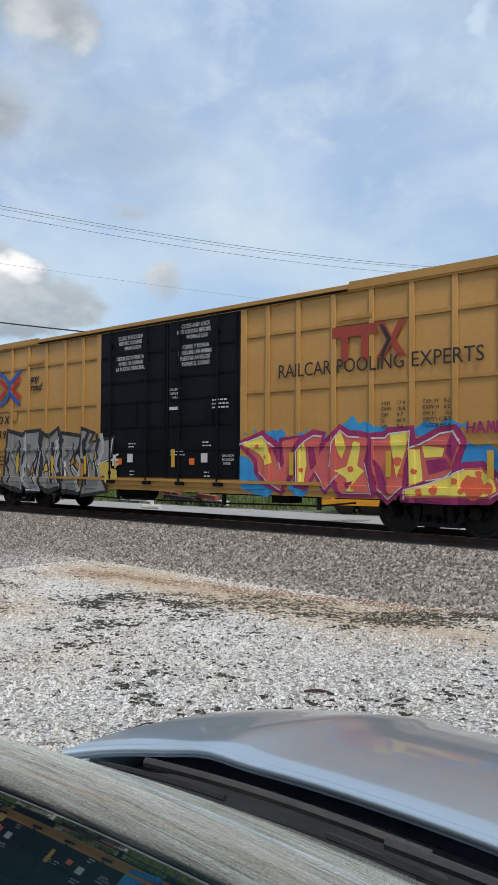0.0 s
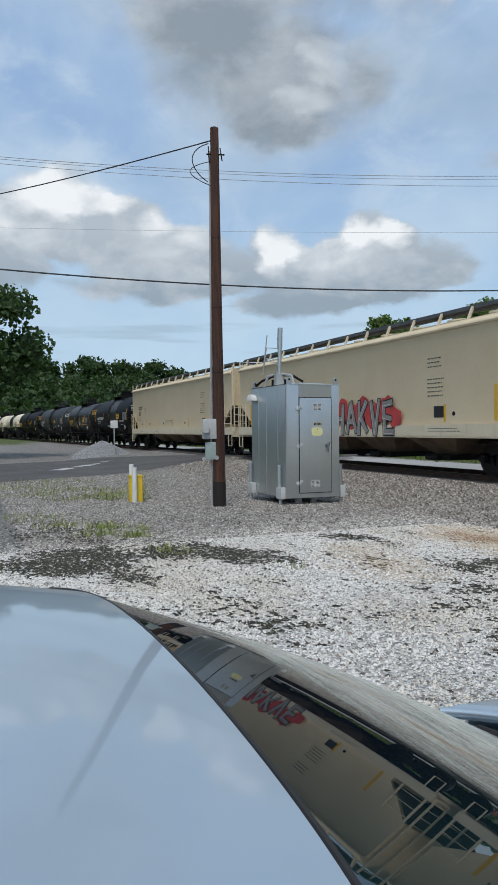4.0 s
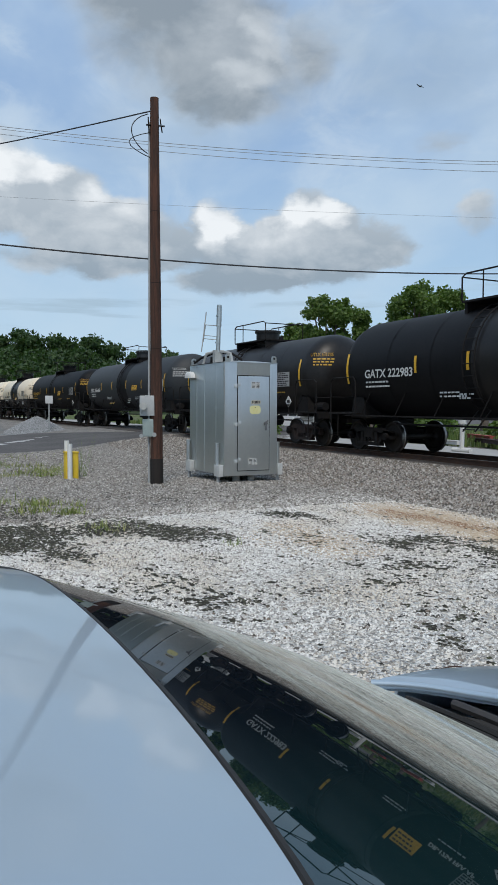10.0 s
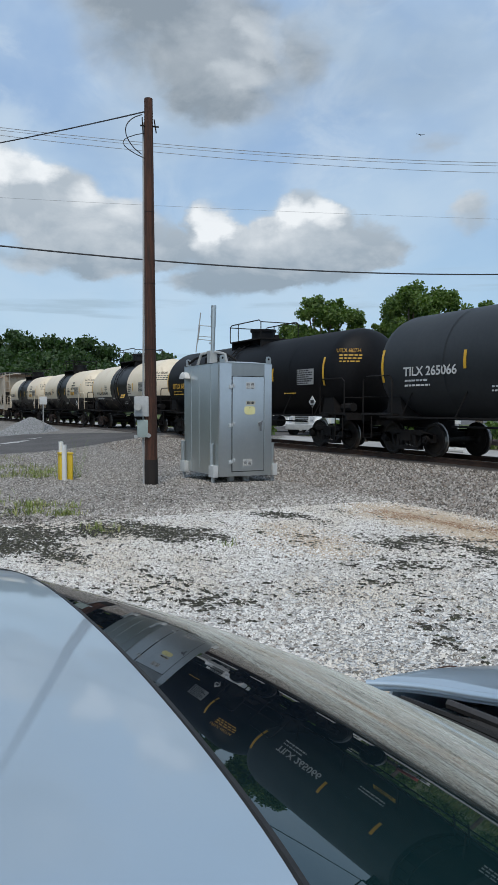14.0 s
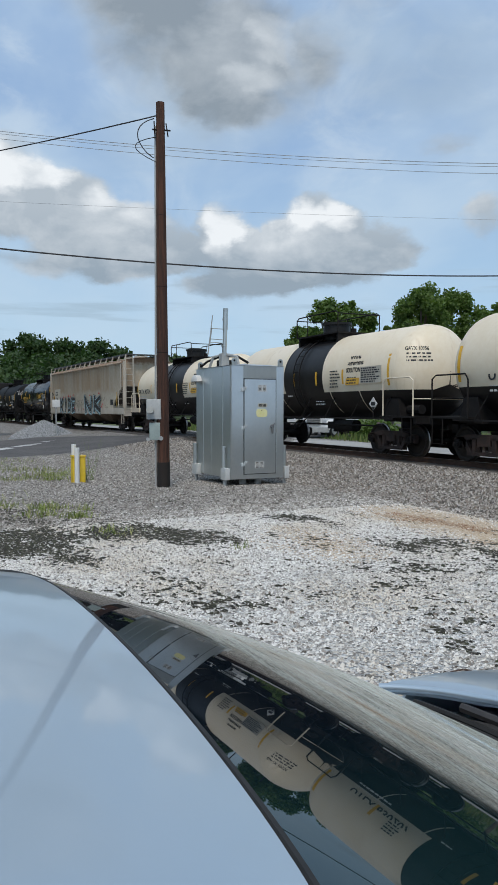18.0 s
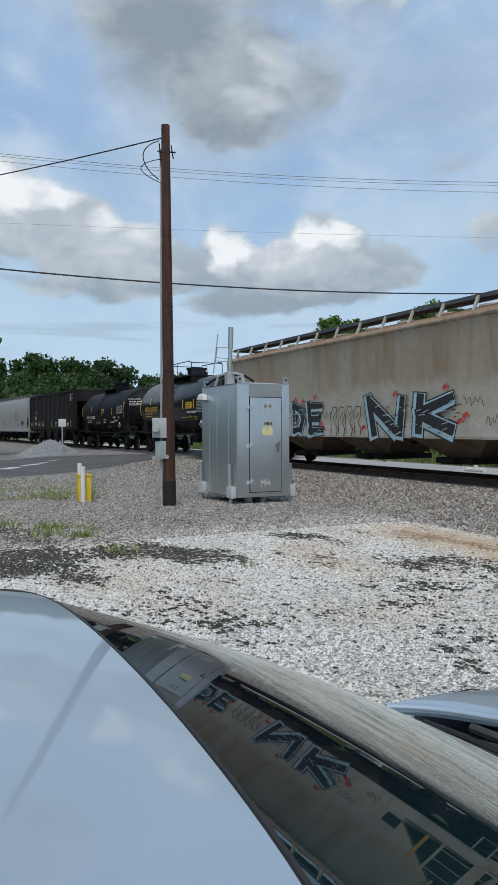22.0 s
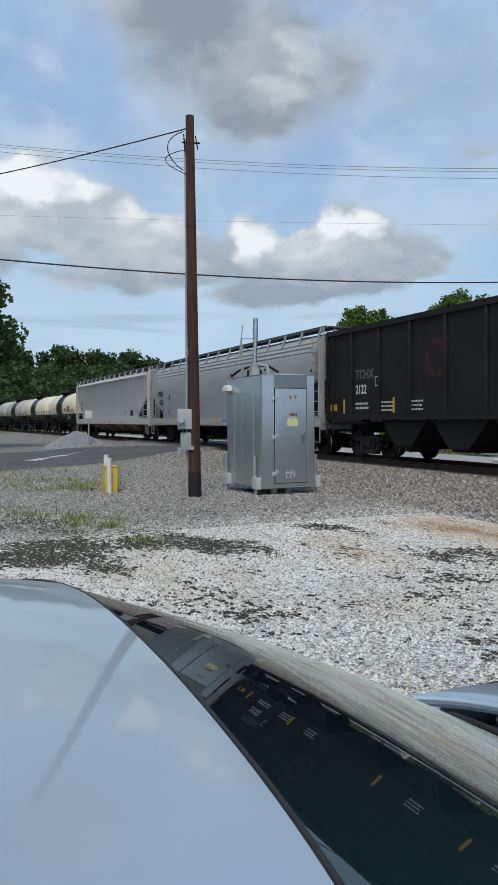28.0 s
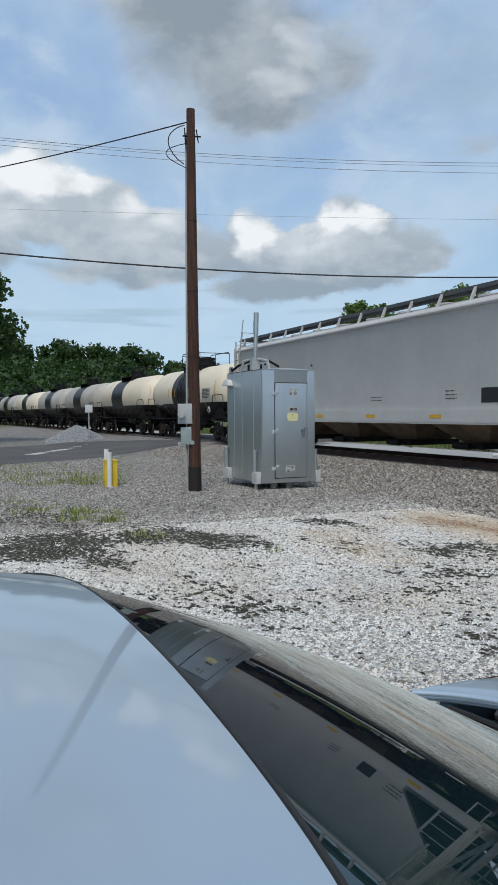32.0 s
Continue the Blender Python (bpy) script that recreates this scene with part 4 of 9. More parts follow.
    for z in (0.42, 1.28, 2.18):
        part("hinge", B().box(0.0, 0.035, 0.36, 0.42, z + 0.02, z + 0.10, bev=0.006).box(0.0, 0.035, 0.26, 0.32, z - 0.02, z + 0.06, bev=0.006).tube((0.03, 0.34, z - 0.01), (0.03, 0.34, z + 0.08), 0.014, 8), surf("bright hinge steel", (0.62, 0.64, 0.64), (0.52, 0.54, 0.54), 0.4, 0.4, 8), t, "pale steel hinge")
    for x, y in ((-0.03, 0.10), (-0.03, W - 0.08), (-Dp + 0.10, 0.06), (-Dp + 0.10, W - 0.06)):
        arch = [(y - 0.065, Ht), (y - 0.065, Ht + 0.11)] + [(y + 0.065 * math.cos(a), Ht + 0.11 + 0.065 * math.sin(a)) for a in [math.pi - math.pi * i / 8 for i in range(1, 8)]] + [(y + 0.065, Ht + 0.11), (y + 0.065, Ht)]
        eye = part("lifting_eye", B().loft([[(x - 0.014, p, q) for p, q in arch], [(x + 0.014, p, q) for p, q in arch]]), GALV, t, "steel lifting eye")
        part("eye_hole", B().tube((x - 0.016, y, Ht + 0.11), (x + 0.016, y, Ht + 0.11), 0.026, 12), STEEL_DARK, eye, "dark hole in a lifting eye")
    zinc = surf("new zinc bracket", (0.60, 0.60, 0.58), (0.50, 0.51, 0.50), 0.45, 0.3, 5)
    for x, y, e in ((-0.16, -0.08, 1), (-Dp + 0.14, -0.08, 1), (-0.10, W + 0.07, 0)):
        part("corner_foot", B().box(x - 0.15, x + 0.15, y - 0.05, y + 0.07, 0.09, 0.36, bev=0.015), zinc, t, "pale zinc corner bracket")
        part("jack_tube", B().tube((x - 0.08 * e, y, 0.34), (x - 0.08 * e, y, 0.84), 0.05, 12).tube((x - 0.08 * e, y, 0.84), (x - 0.08 * e, y, 0.87), 0.06, 12), GALV, t, "galvanised jack tube")
        part("leg", B().tube((x, y, -0.12), (x, y, 0.12), 0.04, 10).tube((x, y, -0.13), (x, y, -0.10), 0.08, 10), GREYBOX, t)
    for y in (0.45, 0.85):
        part("cable_stub", B().tube((-0.3, y, -0.2), (-0.3, y, 0.14), 0.09, 12), GREYBOX, t)
    part("side_hood", B().loft([[(-Dp + 0.18 + 0.20 * math.cos(a) * q, -0.02 - 0.15 * q2, 2.44 + 0.16 * math.sin(a) * q) for a in [math.pi * i / 10 for i in range(11)]] for q, q2 in ((1.0, 0.0), (1.0, 0.8), (0.7, 1.0))]), surf("white enamel", (0.72, 0.72, 0.70), (0.6, 0.6, 0.58), 0.5), t, "pale half-round lamp hood")
    # antenna mast on the roof
    mx, my = -0.9, 0.24
    mast = part("mast", B().tube((mx, my, Ht), (mx + 0.02, my + 0.02, Ht + 0.95), 0.05, 12).tube((mx + 0.02, my + 0.02, Ht + 0.9), (mx + 0.03, my + 0.03, Ht + 1.42), 0.062, 12).tube((mx, my, Ht + 0.5), (mx, my, Ht + 0.53), 0.07, 12).tube((mx, my, Ht + 0.28), (mx, my, Ht + 0.33), 0.085, 12).tube((mx + 0.02, my + 0.02, Ht + 1.14), (mx + 0.02, my + 0.02, Ht + 1.17), 0.07, 12), GALV, t, "galvanised antenna mast")
    part("antenna", B().tube((-1.2, -0.06, Ht + 0.3), (-1.16, 0.05, Ht + 1.27), 0.014, 6).tube((-1.2, -0.02, Ht + 0.55), (-1.18, 0.03, Ht + 0.95), 0.02, 6), GREYBOX, mast, "thin rod antenna on brackets")
    for z in (0.62, 0.70, 0.96):
        part("antenna_bracket", B().tube((-1.18, 0.0, Ht + z), (mx, my, Ht + z - 0.04), 0.009, 6), GREYBOX, mast)
    part("roof_pipe", B().path([(-1.75, -0.02, Ht + 0.04), (-1.6, 0.1, Ht + 0.17), (-1.3, 0.15, Ht + 0.22), (-0.95, 0.2, Ht + 0.27), (-0.7, 0.5, Ht + 0.26), (-0.6, 0.75, Ht + 0.10)], 0.03, 8), STEEL_DARK, t, "dark hose lying over the roof")
    part("roof_bracket", B().path([(-1.35, 0.05, Ht), (-1.25, 0.1, Ht + 0.26), (-1.05, 0.2, Ht + 0.29), (-0.75, 0.32, Ht + 0.29), (-0.55, 0.42, Ht + 0.24), (-0.5, 0.45, Ht)], 0.035, 8).box(-0.98, -0.82, 0.14, 0.34, Ht, Ht + 0.33), GREYBOX, t, "saddle that holds the mast")
    part("roof_box", B().box(-1.5, -1.2, 0.3, 0.6, Ht + 0.02, Ht + 0.2, bev=0.02), STEEL_DARK, t, "dark roof fitting")
    return t


signal_cabinet()


def marker_posts():
    t = thing("cable_marker", "yellow utility marker box between two white posts in gravel", "marker post", at=pose(-18.35, -10.33, 0))
    part("box", B().box(-0.14, 0.14, -0.16, 0.16, -0.05, 0.62, bev=0.03), surf("yellow plastic", (0.72, 0.50, 0.02), (0.62, 0.42, 0.03), 0.5), t, "yellow plastic box")
    part("cap", B().box(-0.15, 0.15, -0.17, 0.17, 0.62, 0.66, bev=0.015), surf("yellow lid", (0.66, 0.45, 0.02), (0.6, 0.4, 0.03), 0.5), t)
    wp = surf("white plastic post", (0.78, 0.78, 0.76), (0.70, 0.70, 0.68), 0.45)
    for x, y, h in ((0.215, -0.075, 0.86), (-0.215, -0.06, 0.92)):
        part("post", B().tube((x, y, -0.05), (x, y, h), 0.06, 14), wp, t, "white plastic post")
    rng = random.Random(5)
    b = B()
    for i in range(16):
        a = rng.uniform(0, 6.28)
        q = Vector((-0.25 + rng.uniform(-0.1, 0.1), 0.3 + rng.uniform(-0.1, 0.15), 0))
        b.tube(q, q + Vector((0.25 * math.cos(a), 0.25 * math.sin(a), rng.uniform(0.5, 1.1))), 0.006, 4, 0.001)
    thing("weed", "thin green weeds growing beside the marker posts", "weeds", b=b, mat=surf("weed green", (0.10, 0.17, 0.04), (0.2, 0.26, 0.08), 0.8), at=pose(-18.35, -10.33, 0), kind="stuff")


marker_posts()


def small_sign():
    t = thing("sign_post", "small white sign plate on a thin post beside a stone heap", "sign", at=pose(-44.4, -5.9, 0))
    part("post", B().box(-0.03, 0.03, -0.03, 0.03, -0.1, 2.3), GREYBOX, t)
    part("plate", B().box(0.03, 0.045, -0.22, 0.22, 1.9, 2.36, bev=0.004), WHITE, t, "weathered white plate")


small_sign()


# ---- grass tufts ----
def grass():
    rng = random.Random(9)
    b = B()
    spots = [(-14.0, -12.7, 0.5, 120), (-12.6, -12.2, 0.35, 130), (-20, -11.0, 0.6, 120), (-19.5, -11.8, 0.5, 130), (-13.0, -11.45, 0.12, 40), (-21, -12.5, 0.8, 160), (-15.5, -13.0, 0.6, 120), (-8.5, -10.4, 0.15, 16), (-22.5, -11.7, 0.8, 150), (-24, -13, 1.2, 200), (-20.5, -10.4, 0.7, 260), (-19.2, -10.8, 0.35, 160), (-13.4, -12.0, 0.3, 220), (-12.1, -11.7, 0.2, 120), (-26, -11.5, 1.5, 260), (-22, -10.6, 1.0, 200), (-10.4, -11.6, 0.35, 60)]
    for sx, sy, r, n in spots:
        for _ in range(n):
            x, y = sx + rng.gauss(0, r * 0.5), sy + rng.gauss(0, r * 0.6)
            z = ground_z(x, y)
            h = rng.uniform(0.03, 0.17) * rng.uniform(0.5, 1.1)
            a = rng.uniform(0, 6.28)
            w = 0.008
            ca, sa = math.cos(a), math.sin(a)
            lean = rng.uniform(0.2, 1.5) * h
            b.add([(x - sa * w, y + ca * w, z), (x + sa * w, y - ca * w, z), (x + ca * lean * 0.5 + sa * w * 0.7, y + sa * lean * 0.5 - ca * w * 0.7, z + h * 0.7), (x + ca * lean * 0.5 - sa * w * 0.7, y + sa * lean * 0.5 + ca * w * 0.7, z + h * 0.7), (x + ca * lean, y + sa * lean, z + h)], [(0, 1, 2, 3), (3, 2, 4)])
    thing("grass", "tufts of yellow-green grass growing through the gravel", "grass", b=b, mat=island_mat("grass blades", [(0.12, 0.18, 0.035), (0.20, 0.26, 0.06), (0.36, 0.35, 0.15), (0.16, 0.23, 0.045)]), kind="stuff", smooth=0)
    rng = random.Random(10)
    b = B()
    for _ in range(9000):
        x = rng.uniform(-75, 12)
        d = (9.0 if x < -18 else 12.0) + abs(rng.gauss(0, 4.5))
        y = track_y(x) + d
        if abs(road_side(x, y)) < 7.5:
            continue
        h = rng.uniform(0.15, 0.75) * (0.6 + 0.8 * max(0, noise.noise((x * 0.2, y * 0.3, 2))) * 2)
        a = rng.uniform(0, 6.28)
        ca, sa = math.cos(a) * 0.05, math.sin(a) * 0.05
        l = rng.uniform(-0.3, 0.3) * h
        b.add([(x - ca, y - sa, 0), (x + ca, y + sa, 0), (x + ca * 0.6 + l * 0.6, y + sa * 0.6, h * 0.7), (x + l, y, h)], [(0, 1, 2), (0, 2, 3)])
    thing("tall_grass", "tall green grass and weeds beyond the street", "grass", b=b, mat=island_mat("tall grass", [(0.05, 0.095, 0.018), (0.10, 0.155, 0.035), (0.17, 0.20, 0.065), (0.075, 0.125, 0.025)]), kind="stuff", smooth=0)


grass()


# ---- trees ----
BARK = surf("grey bark", (0.09, 0.07, 0.055), (0.16, 0.13, 0.11), 0.9, 0, 3, 0.02, 12)
LEAF_A = island_mat("leaves", [(0.045, 0.085, 0.016), (0.085, 0.15, 0.028), (0.12, 0.19, 0.04), (0.065, 0.115, 0.022), (0.15, 0.22, 0.055)], 0.6, 0.3)
LEAF_B = island_mat("dark leaves", [(0.024, 0.052, 0.013), (0.036, 0.075, 0.018), (0.048, 0.095, 0.022), (0.030, 0.064, 0.016)], 0.6, 0.25)


def leaf_cloud(blobs, count, size, seed):
    """Many small leaf clumps on and in a set of lobes (x, y, z, radius)."""
    rng = np.random.default_rng(seed)
    w = np.array([q[3] ** 2 for q in blobs])
    idx = rng.choice(len(blobs), count, p=w / w.sum())
    bl = np.array(blobs)[idx]
    d = rng.normal(size=(count, 3))
    d /= np.linalg.norm(d, axis=1)[:, None]
    rad = bl[:, 3:4] * rng.uniform(0.5, 1.22, (count, 1))
    c = bl[:, :3] + d * rad * np.array([1, 1, 0.82])
    s = size * rng.uniform(0.5, 1.3, (count, 1, 1))
    base = np.array([(-1, -0.3, 0), (0.2, -0.9, 0.2), (1, 0.1, -0.1), (0.1, 0.9, 0.25)])[None]
    q = rng.normal(size=(count, 3, 3))
    u, _, vt = np.linalg.svd(q)
    rot = u @ vt
    v = (base * s) @ rot.transpose(0, 2, 1) + c[:, None]
    b = B()
    b.v = [tuple(p) for p in v.reshape(-1, 3).tolist()]
    b.f = [(4 * i, 4 * i + 1, 4 * i + 2, 4 * i + 3) for i in range(count)]
    return b


def fill_lobes(b, blobs, f, seed):
    """Dense inner foliage: rough lumps inside each lobe."""
    rng = random.Random(seed)
    t = (1 + 5 ** 0.5) / 2
    ico = [Vector(p).normalized() for p in ((-1, t, 0), (1, t, 0), (-1, -t, 0), (1, -t, 0), (0, -1, t), (0, 1, t), (0, -1, -t), (0, 1, -t), (t, 0, -1), (t, 0, 1), (-t, 0, -1), (-t, 0, 1))]
    fs = [(0, 11, 5), (0, 5, 1), (0, 1, 7), (0, 7, 10), (0, 10, 11), (1, 5, 9), (5, 11, 4), (11, 10, 2), (10, 7, 6), (7, 1, 8), (3, 9, 4), (3, 4, 2), (3, 2, 6), (3, 6, 8), (3, 8, 9), (4, 9, 5), (2, 4, 11), (6, 2, 10), (8, 6, 7), (9, 8, 1)]
    for x, y, z, r in blobs:
        b.add([(x + p.x * r * f * k, y + p.y * r * f * k, z + p.z * r * f * 0.82 * k) for p in ico for k in (rng.uniform(0.75, 1.1),)], fs)
    return b


def quick_mesh(name, b, mat):
    me = bpy.data.meshes.new(name)
    me.from_pydata(b.v, [], b.f)
    me.materials.append(mat)
    return me


def tree(x, y, h, spread, seed, mat=None, label="leafy green tree beyond the railway", leaves=13000, size=0.12, base=0.35):
    rng = random.Random(seed)
    t = thing("tree", label, "tree", "trees", at=pose(x, y, 0))
    b = B()
    b.tube((0, 0, -0.2), (0.1, 0, h * 0.55), 0.035 * h, 9, 0.018 * h)
    blobs = []
    # the crown leans and bulges unevenly
    bulge = [(rng.uniform(0, 6.28), rng.uniform(0.75, 1.15)) for _ in range(4)]
    for i in range(46):
        a = rng.uniform(0, 6.28)
        f = rng.uniform(base + 0.08, 0.97)
        wide = math.sin(math.pi * min(1.0, max(0.05, (f - base) / (1.06 - base))) ** 0.85) ** 0.6
        k = max(0.72, max(q * math.cos((a - p) * 0.5) ** 2 for p, q in bulge))
        r = spread * wide * k * math.sqrt(rng.uniform(0.15, 1.0)) * 0.85
        p = (r * math.cos(a), r * math.sin(a), h * f)
        if i % 3 == 0:
            b.tube((0.05, 0, h * rng.uniform(base * 0.7, 0.55)), p, 0.011 * h, 6, 0.004 * h)
        blobs.append((*p, spread * rng.uniform(0.10, 0.27)))
    blobs.append((0, 0, h * 0.62, spread * 0.42))
    part("trunk", b, BARK, t)
    part("crown", quick_mesh("crown", fill_lobes(leaf_cloud(blobs, leaves, size, seed), blobs, 0.62, seed), mat or LEAF_A), None, t)
    return t


def place_tree(azim, top, r, spread, seed, **kw):
    px, py, pz = polar(azim, top, r)
    return tree(px, py, pz, spread, seed, **kw)


place_tree(-58.0, 8.3, 62, 3.3, 1)
place_tree(-60.3, 6.2, 66, 2.6, 2)
place_tree(-56.4, 7.4, 64, 2.9, 3)
place_tree(-51.4, 9.1, 60, 3.6, 4, label="tall leafy green tree beyond the railway")
place_tree(-49.0, 8.6, 62, 3.2, 5)
place_tree(-53.6, 6.4, 66, 2.2, 6)
place_tree(-46.2, 7.6, 58, 3.0, 7)
place_tree(-91.7, 12.2, 52, 6.2, 8, mat=LEAF_B, leaves=17000, size=0.17, label="large dark green tree beside the road", base=0.22)
place_tree(-94.5, 9.0, 60, 4.8, 9, mat=LEAF_B, leaves=9000, size=0.17, label="dark green tree beside the road", base=0.2)
place_tree(-21.0, 5.6, 75, 5.0, 10)
place_tree(2.0, 6.5, 62, 4.0, 11)


def far_woods():
    """A wooded rise on the skyline, carried on unseen to the left."""
    rng = random.Random(12)
    blobs = []
    # azimuths below -98 are unseen, raised to darken the cabinet side's reflection
    az_el = [(-165, 13.0), (-125, 12.0), (-108, 11.0), (-98, 6.2), (-88, 5.5), (-83.8, 5.3), (-81, 5.6), (-78.6, 5.1), (-76.9, 5.2), (-74.4, 4.5), (-71.8, 4.1), (-68, 3.5), (-62, 3.0), (-56, 2.6), (-48, 2.2), (-38, 2.0), (-20, 2.0), (0, 2.0), (30, 2.0), (60, 2.0)]
    A_ = [q[0] for q in az_el]
    E_ = [q[1] for q in az_el]
    az = -165
    while az < 60:
        top = float(np.interp(az, A_, E_))
        for r in (150, 165, 180, 198, 220):
            hh = CAM[2] + r * math.tan(radians(top * (0.35 + 0.65 * (r - 130) / 90) if r < 215 else radians(1) * 0 + top))
            if r < 215:
                hh = CAM[2] + r * math.tan(radians(top * (0.28 + 0.62 * (r - 150) / 65)))
            else:
                hh = CAM[2] + r * math.tan(radians(top))
            p = polar(az + rng.uniform(-0.5, 0.5), 0, r + rng.uniform(-6, 6))
            rad = rng.uniform(1.7, 4.4)
            blobs.append((p[0], p[1], hh - rad * 0.75 + rng.uniform(-1.6, 1.4), rad))
            if hh > 9:
                blobs.append((p[0], p[1], hh - rad * 2.1, rad))
            if hh > 15:
                blobs.append((p[0], p[1], hh - rad * 3.4, rad * 1.1))
        az += 0.85
    keep = [q for q in blobs]
    me = quick_mesh("far_woods", fill_lobes(leaf_cloud([q for q in keep if -97 < math.degrees(math.atan2(q[0], q[1] - CAM[1])) < -50], 170000, 0.5, 5), keep, 0.8, 6), LEAF_B)
    tagged(new("far_woods", me), "dense dark green woods on a low hill", "woods", kind="stuff")
    # the wooded hill itself
    rings = []
    for r, k in ((140, 0.0), (165, 0.35), (195, 0.75), (225, 0.9), (300, 0.9)):
        ring = []
        for i in range(60):
            a = -170 + i * 240 / 59
            top = float(np.interp(a, A_, E_))
            z = CAM[2] + 215 * math.tan(radians(top)) - 7.0
            p = polar(a, 0, r)
            ring.append((p[0], p[1], max(-0.5, z * k)))
        rings.append(ring)
    thing("wooded_hill", "dark undergrowth of the wooded hill", "hill", b=B().loft(rings, close=False), mat=surf("undergrowth", (0.02, 0.035, 0.012), (0.035, 0.055, 0.02), 0.9, 0, 0.1), kind="structure")


far_woods()


def bushes():
    rng = random.Random(21)
    for i, (azim, r, s) in enumerate([(-63, 46, 1.3), (-55, 44, 1.1), (-49, 42, 1.5), (-44, 40, 1.0), (-36, 38, 1.4), (-30, 40, 1.0), (-24, 36, 1.2), (-12, 44, 1.3), (-3, 40, 1.2), (-40, 48, 1.6), (5, 44, 1.4), (-18, 46, 1.4)]):
        p = polar(azim, 0, r)
        bl = [(rng.uniform(-1.1, 1.1) * s, rng.uniform(-0.6, 0.6) * s, s * rng.uniform(0.3, 0.7), s * rng.uniform(0.4, 0.65)) for _ in range(7)]
        me = quick_mesh("bush", leaf_cloud(bl, 1300, 0.11, 40 + i), LEAF_A)
        ob = new("bush", me)
        ob.matrix_basis = pose(p[0], p[1], 0)
        tagged(ob, "low green bush in the grass beyond the street", "bush", "bushes beyond the street")


bushes()


# ---- train ----
V0, ACC = 7.859, 0.0132
TAN = surf("tan hopper paint", (0.70, 0.565, 0.365), (0.75, 0.62, 0.42), 0.5, 0, 0.7, streak=(0.46, 0.355, 0.22, 1.4, 0.57, 0.25))
TAN_LIGHT = surf("pale tan sill paint", (0.68, 0.585, 0.42), (0.73, 0.64, 0.48), 0.5, 0, 1.2, streak=(0.36, 0.29, 0.2, 2.5, 0.56, 0.4))
MUSTARD = surf("mustard boxcar paint", (0.41, 0.20, 0.045), (0.47, 0.245, 0.062), 0.5, 0, 0.7, streak=(0.33, 0.19, 0.06, 1.5, 0.56, 0.3))
DOOR_BLACK = surf("blue-black door paint", (0.0035, 0.004, 0.005), (0.007, 0.008, 0.010), 0.6, 0, 1.5, spec=0.12)
BLACK_MATT = surf("matt black tank coating", (0.004, 0.004, 0.005), (0.009, 0.009, 0.010), 0.55, 0, 0.9, spec=0.16)
BLACK_GLOSS = surf("glossy black tank paint", (0.004, 0.005, 0.007), (0.010, 0.010, 0.012), 0.25, 0, 0.9, streak=(0.045, 0.032, 0.025, 1.5, 0.6, 0.3), spec=0.4)
BLACK_DUSTY = surf("dusty black tank paint", (0.007, 0.0065, 0.0065), (0.018, 0.016, 0.015), 0.4, 0, 0.8, streak=(0.06, 0.046, 0.038, 1.6, 0.57, 0.4), spec=0.3)
GREY_TANK = surf("charcoal grey tank coating", (0.024, 0.027, 0.030), (0.036, 0.039, 0.042), 0.55, 0, 0.8, streak=(0.06, 0.06, 0.06, 1.5, 0.6, 0.3), spec=0.3)
CREAM = surf("cream white tank paint", (0.74, 0.63, 0.46), (0.80, 0.71, 0.56), 0.45, 0, 0.8, streak=(0.42, 0.30, 0.18, 1.6, 0.56, 0.55))
def rusty_paint():
    """Pale hopper paint; old rust runs down from the eaves and stops short of a cleaner lower belt."""
    m = bpy.data.materials.new("rust stained pale hopper paint")
    m.use_nodes = True
    N = Nodes(m.node_tree)
    co = N.add("ShaderNodeTexCoord").outputs["Object"]
    sep = N.add("ShaderNodeSeparateXYZ")
    N.put(sep.inputs[0], co)
    z = sep.outputs[2]

    def stretched(sx, sz, scale, detail, rough):
        mp = N.add("ShaderNodeMapping")
        N.put(mp.inputs[0], co)
        mp.inputs["Scale"].default_value = (sx, sx, sz)
        return N.noise(mp.outputs[0], scale, detail, rough, 0.3)

    patch = stretched(1.0, 0.22, 0.75, 5, 0.6)
    runs = stretched(1.0, 0.05, 3.2, 6, 0.65)
    fine = N.noise(co, 6.0, 5, 0.65)
    col = N.mix(N.ramp(fine, 0.35, 0.65), rgb(0.52, 0.475, 0.385), rgb(0.46, 0.41, 0.32))
    foot = N.math("ADD", 2.35, N.math("MULTIPLY", N.math("SUBTRACT", patch, 0.5), 1.6))
    above = N.ramp(N.math("SUBTRACT", z, foot), -0.12, 0.25)
    stain = N.math("MULTIPLY", above, N.math("ADD", 0.12, N.math("MULTIPLY", N.ramp(N.math("ADD", N.math("MULTIPLY", patch, 0.65), N.math("MULTIPLY", runs, 0.35)), 0.40, 0.62), 0.75)))
    col = N.mix(stain, col, N.mix(N.ramp(runs, 0.35, 0.65), rgb(0.31, 0.19, 0.10), rgb(0.45, 0.33, 0.21)))
    col = N.mix(N.math("MULTIPLY", N.ramp(N.math("ADD", z, N.math("MULTIPLY", N.math("SUBTRACT", fine, 0.5), 0.5)), 3.98, 4.25), 0.8), col, rgb(0.20, 0.105, 0.055))
    b = N.add("ShaderNodeBsdfPrincipled")
    N.put(b.inputs["Base Color"], col)
    b.inputs["Roughness"].default_value = 0.7
    out = N.add("ShaderNodeOutputMaterial")
    N.put(out.inputs[0], b.outputs[0])
    return m


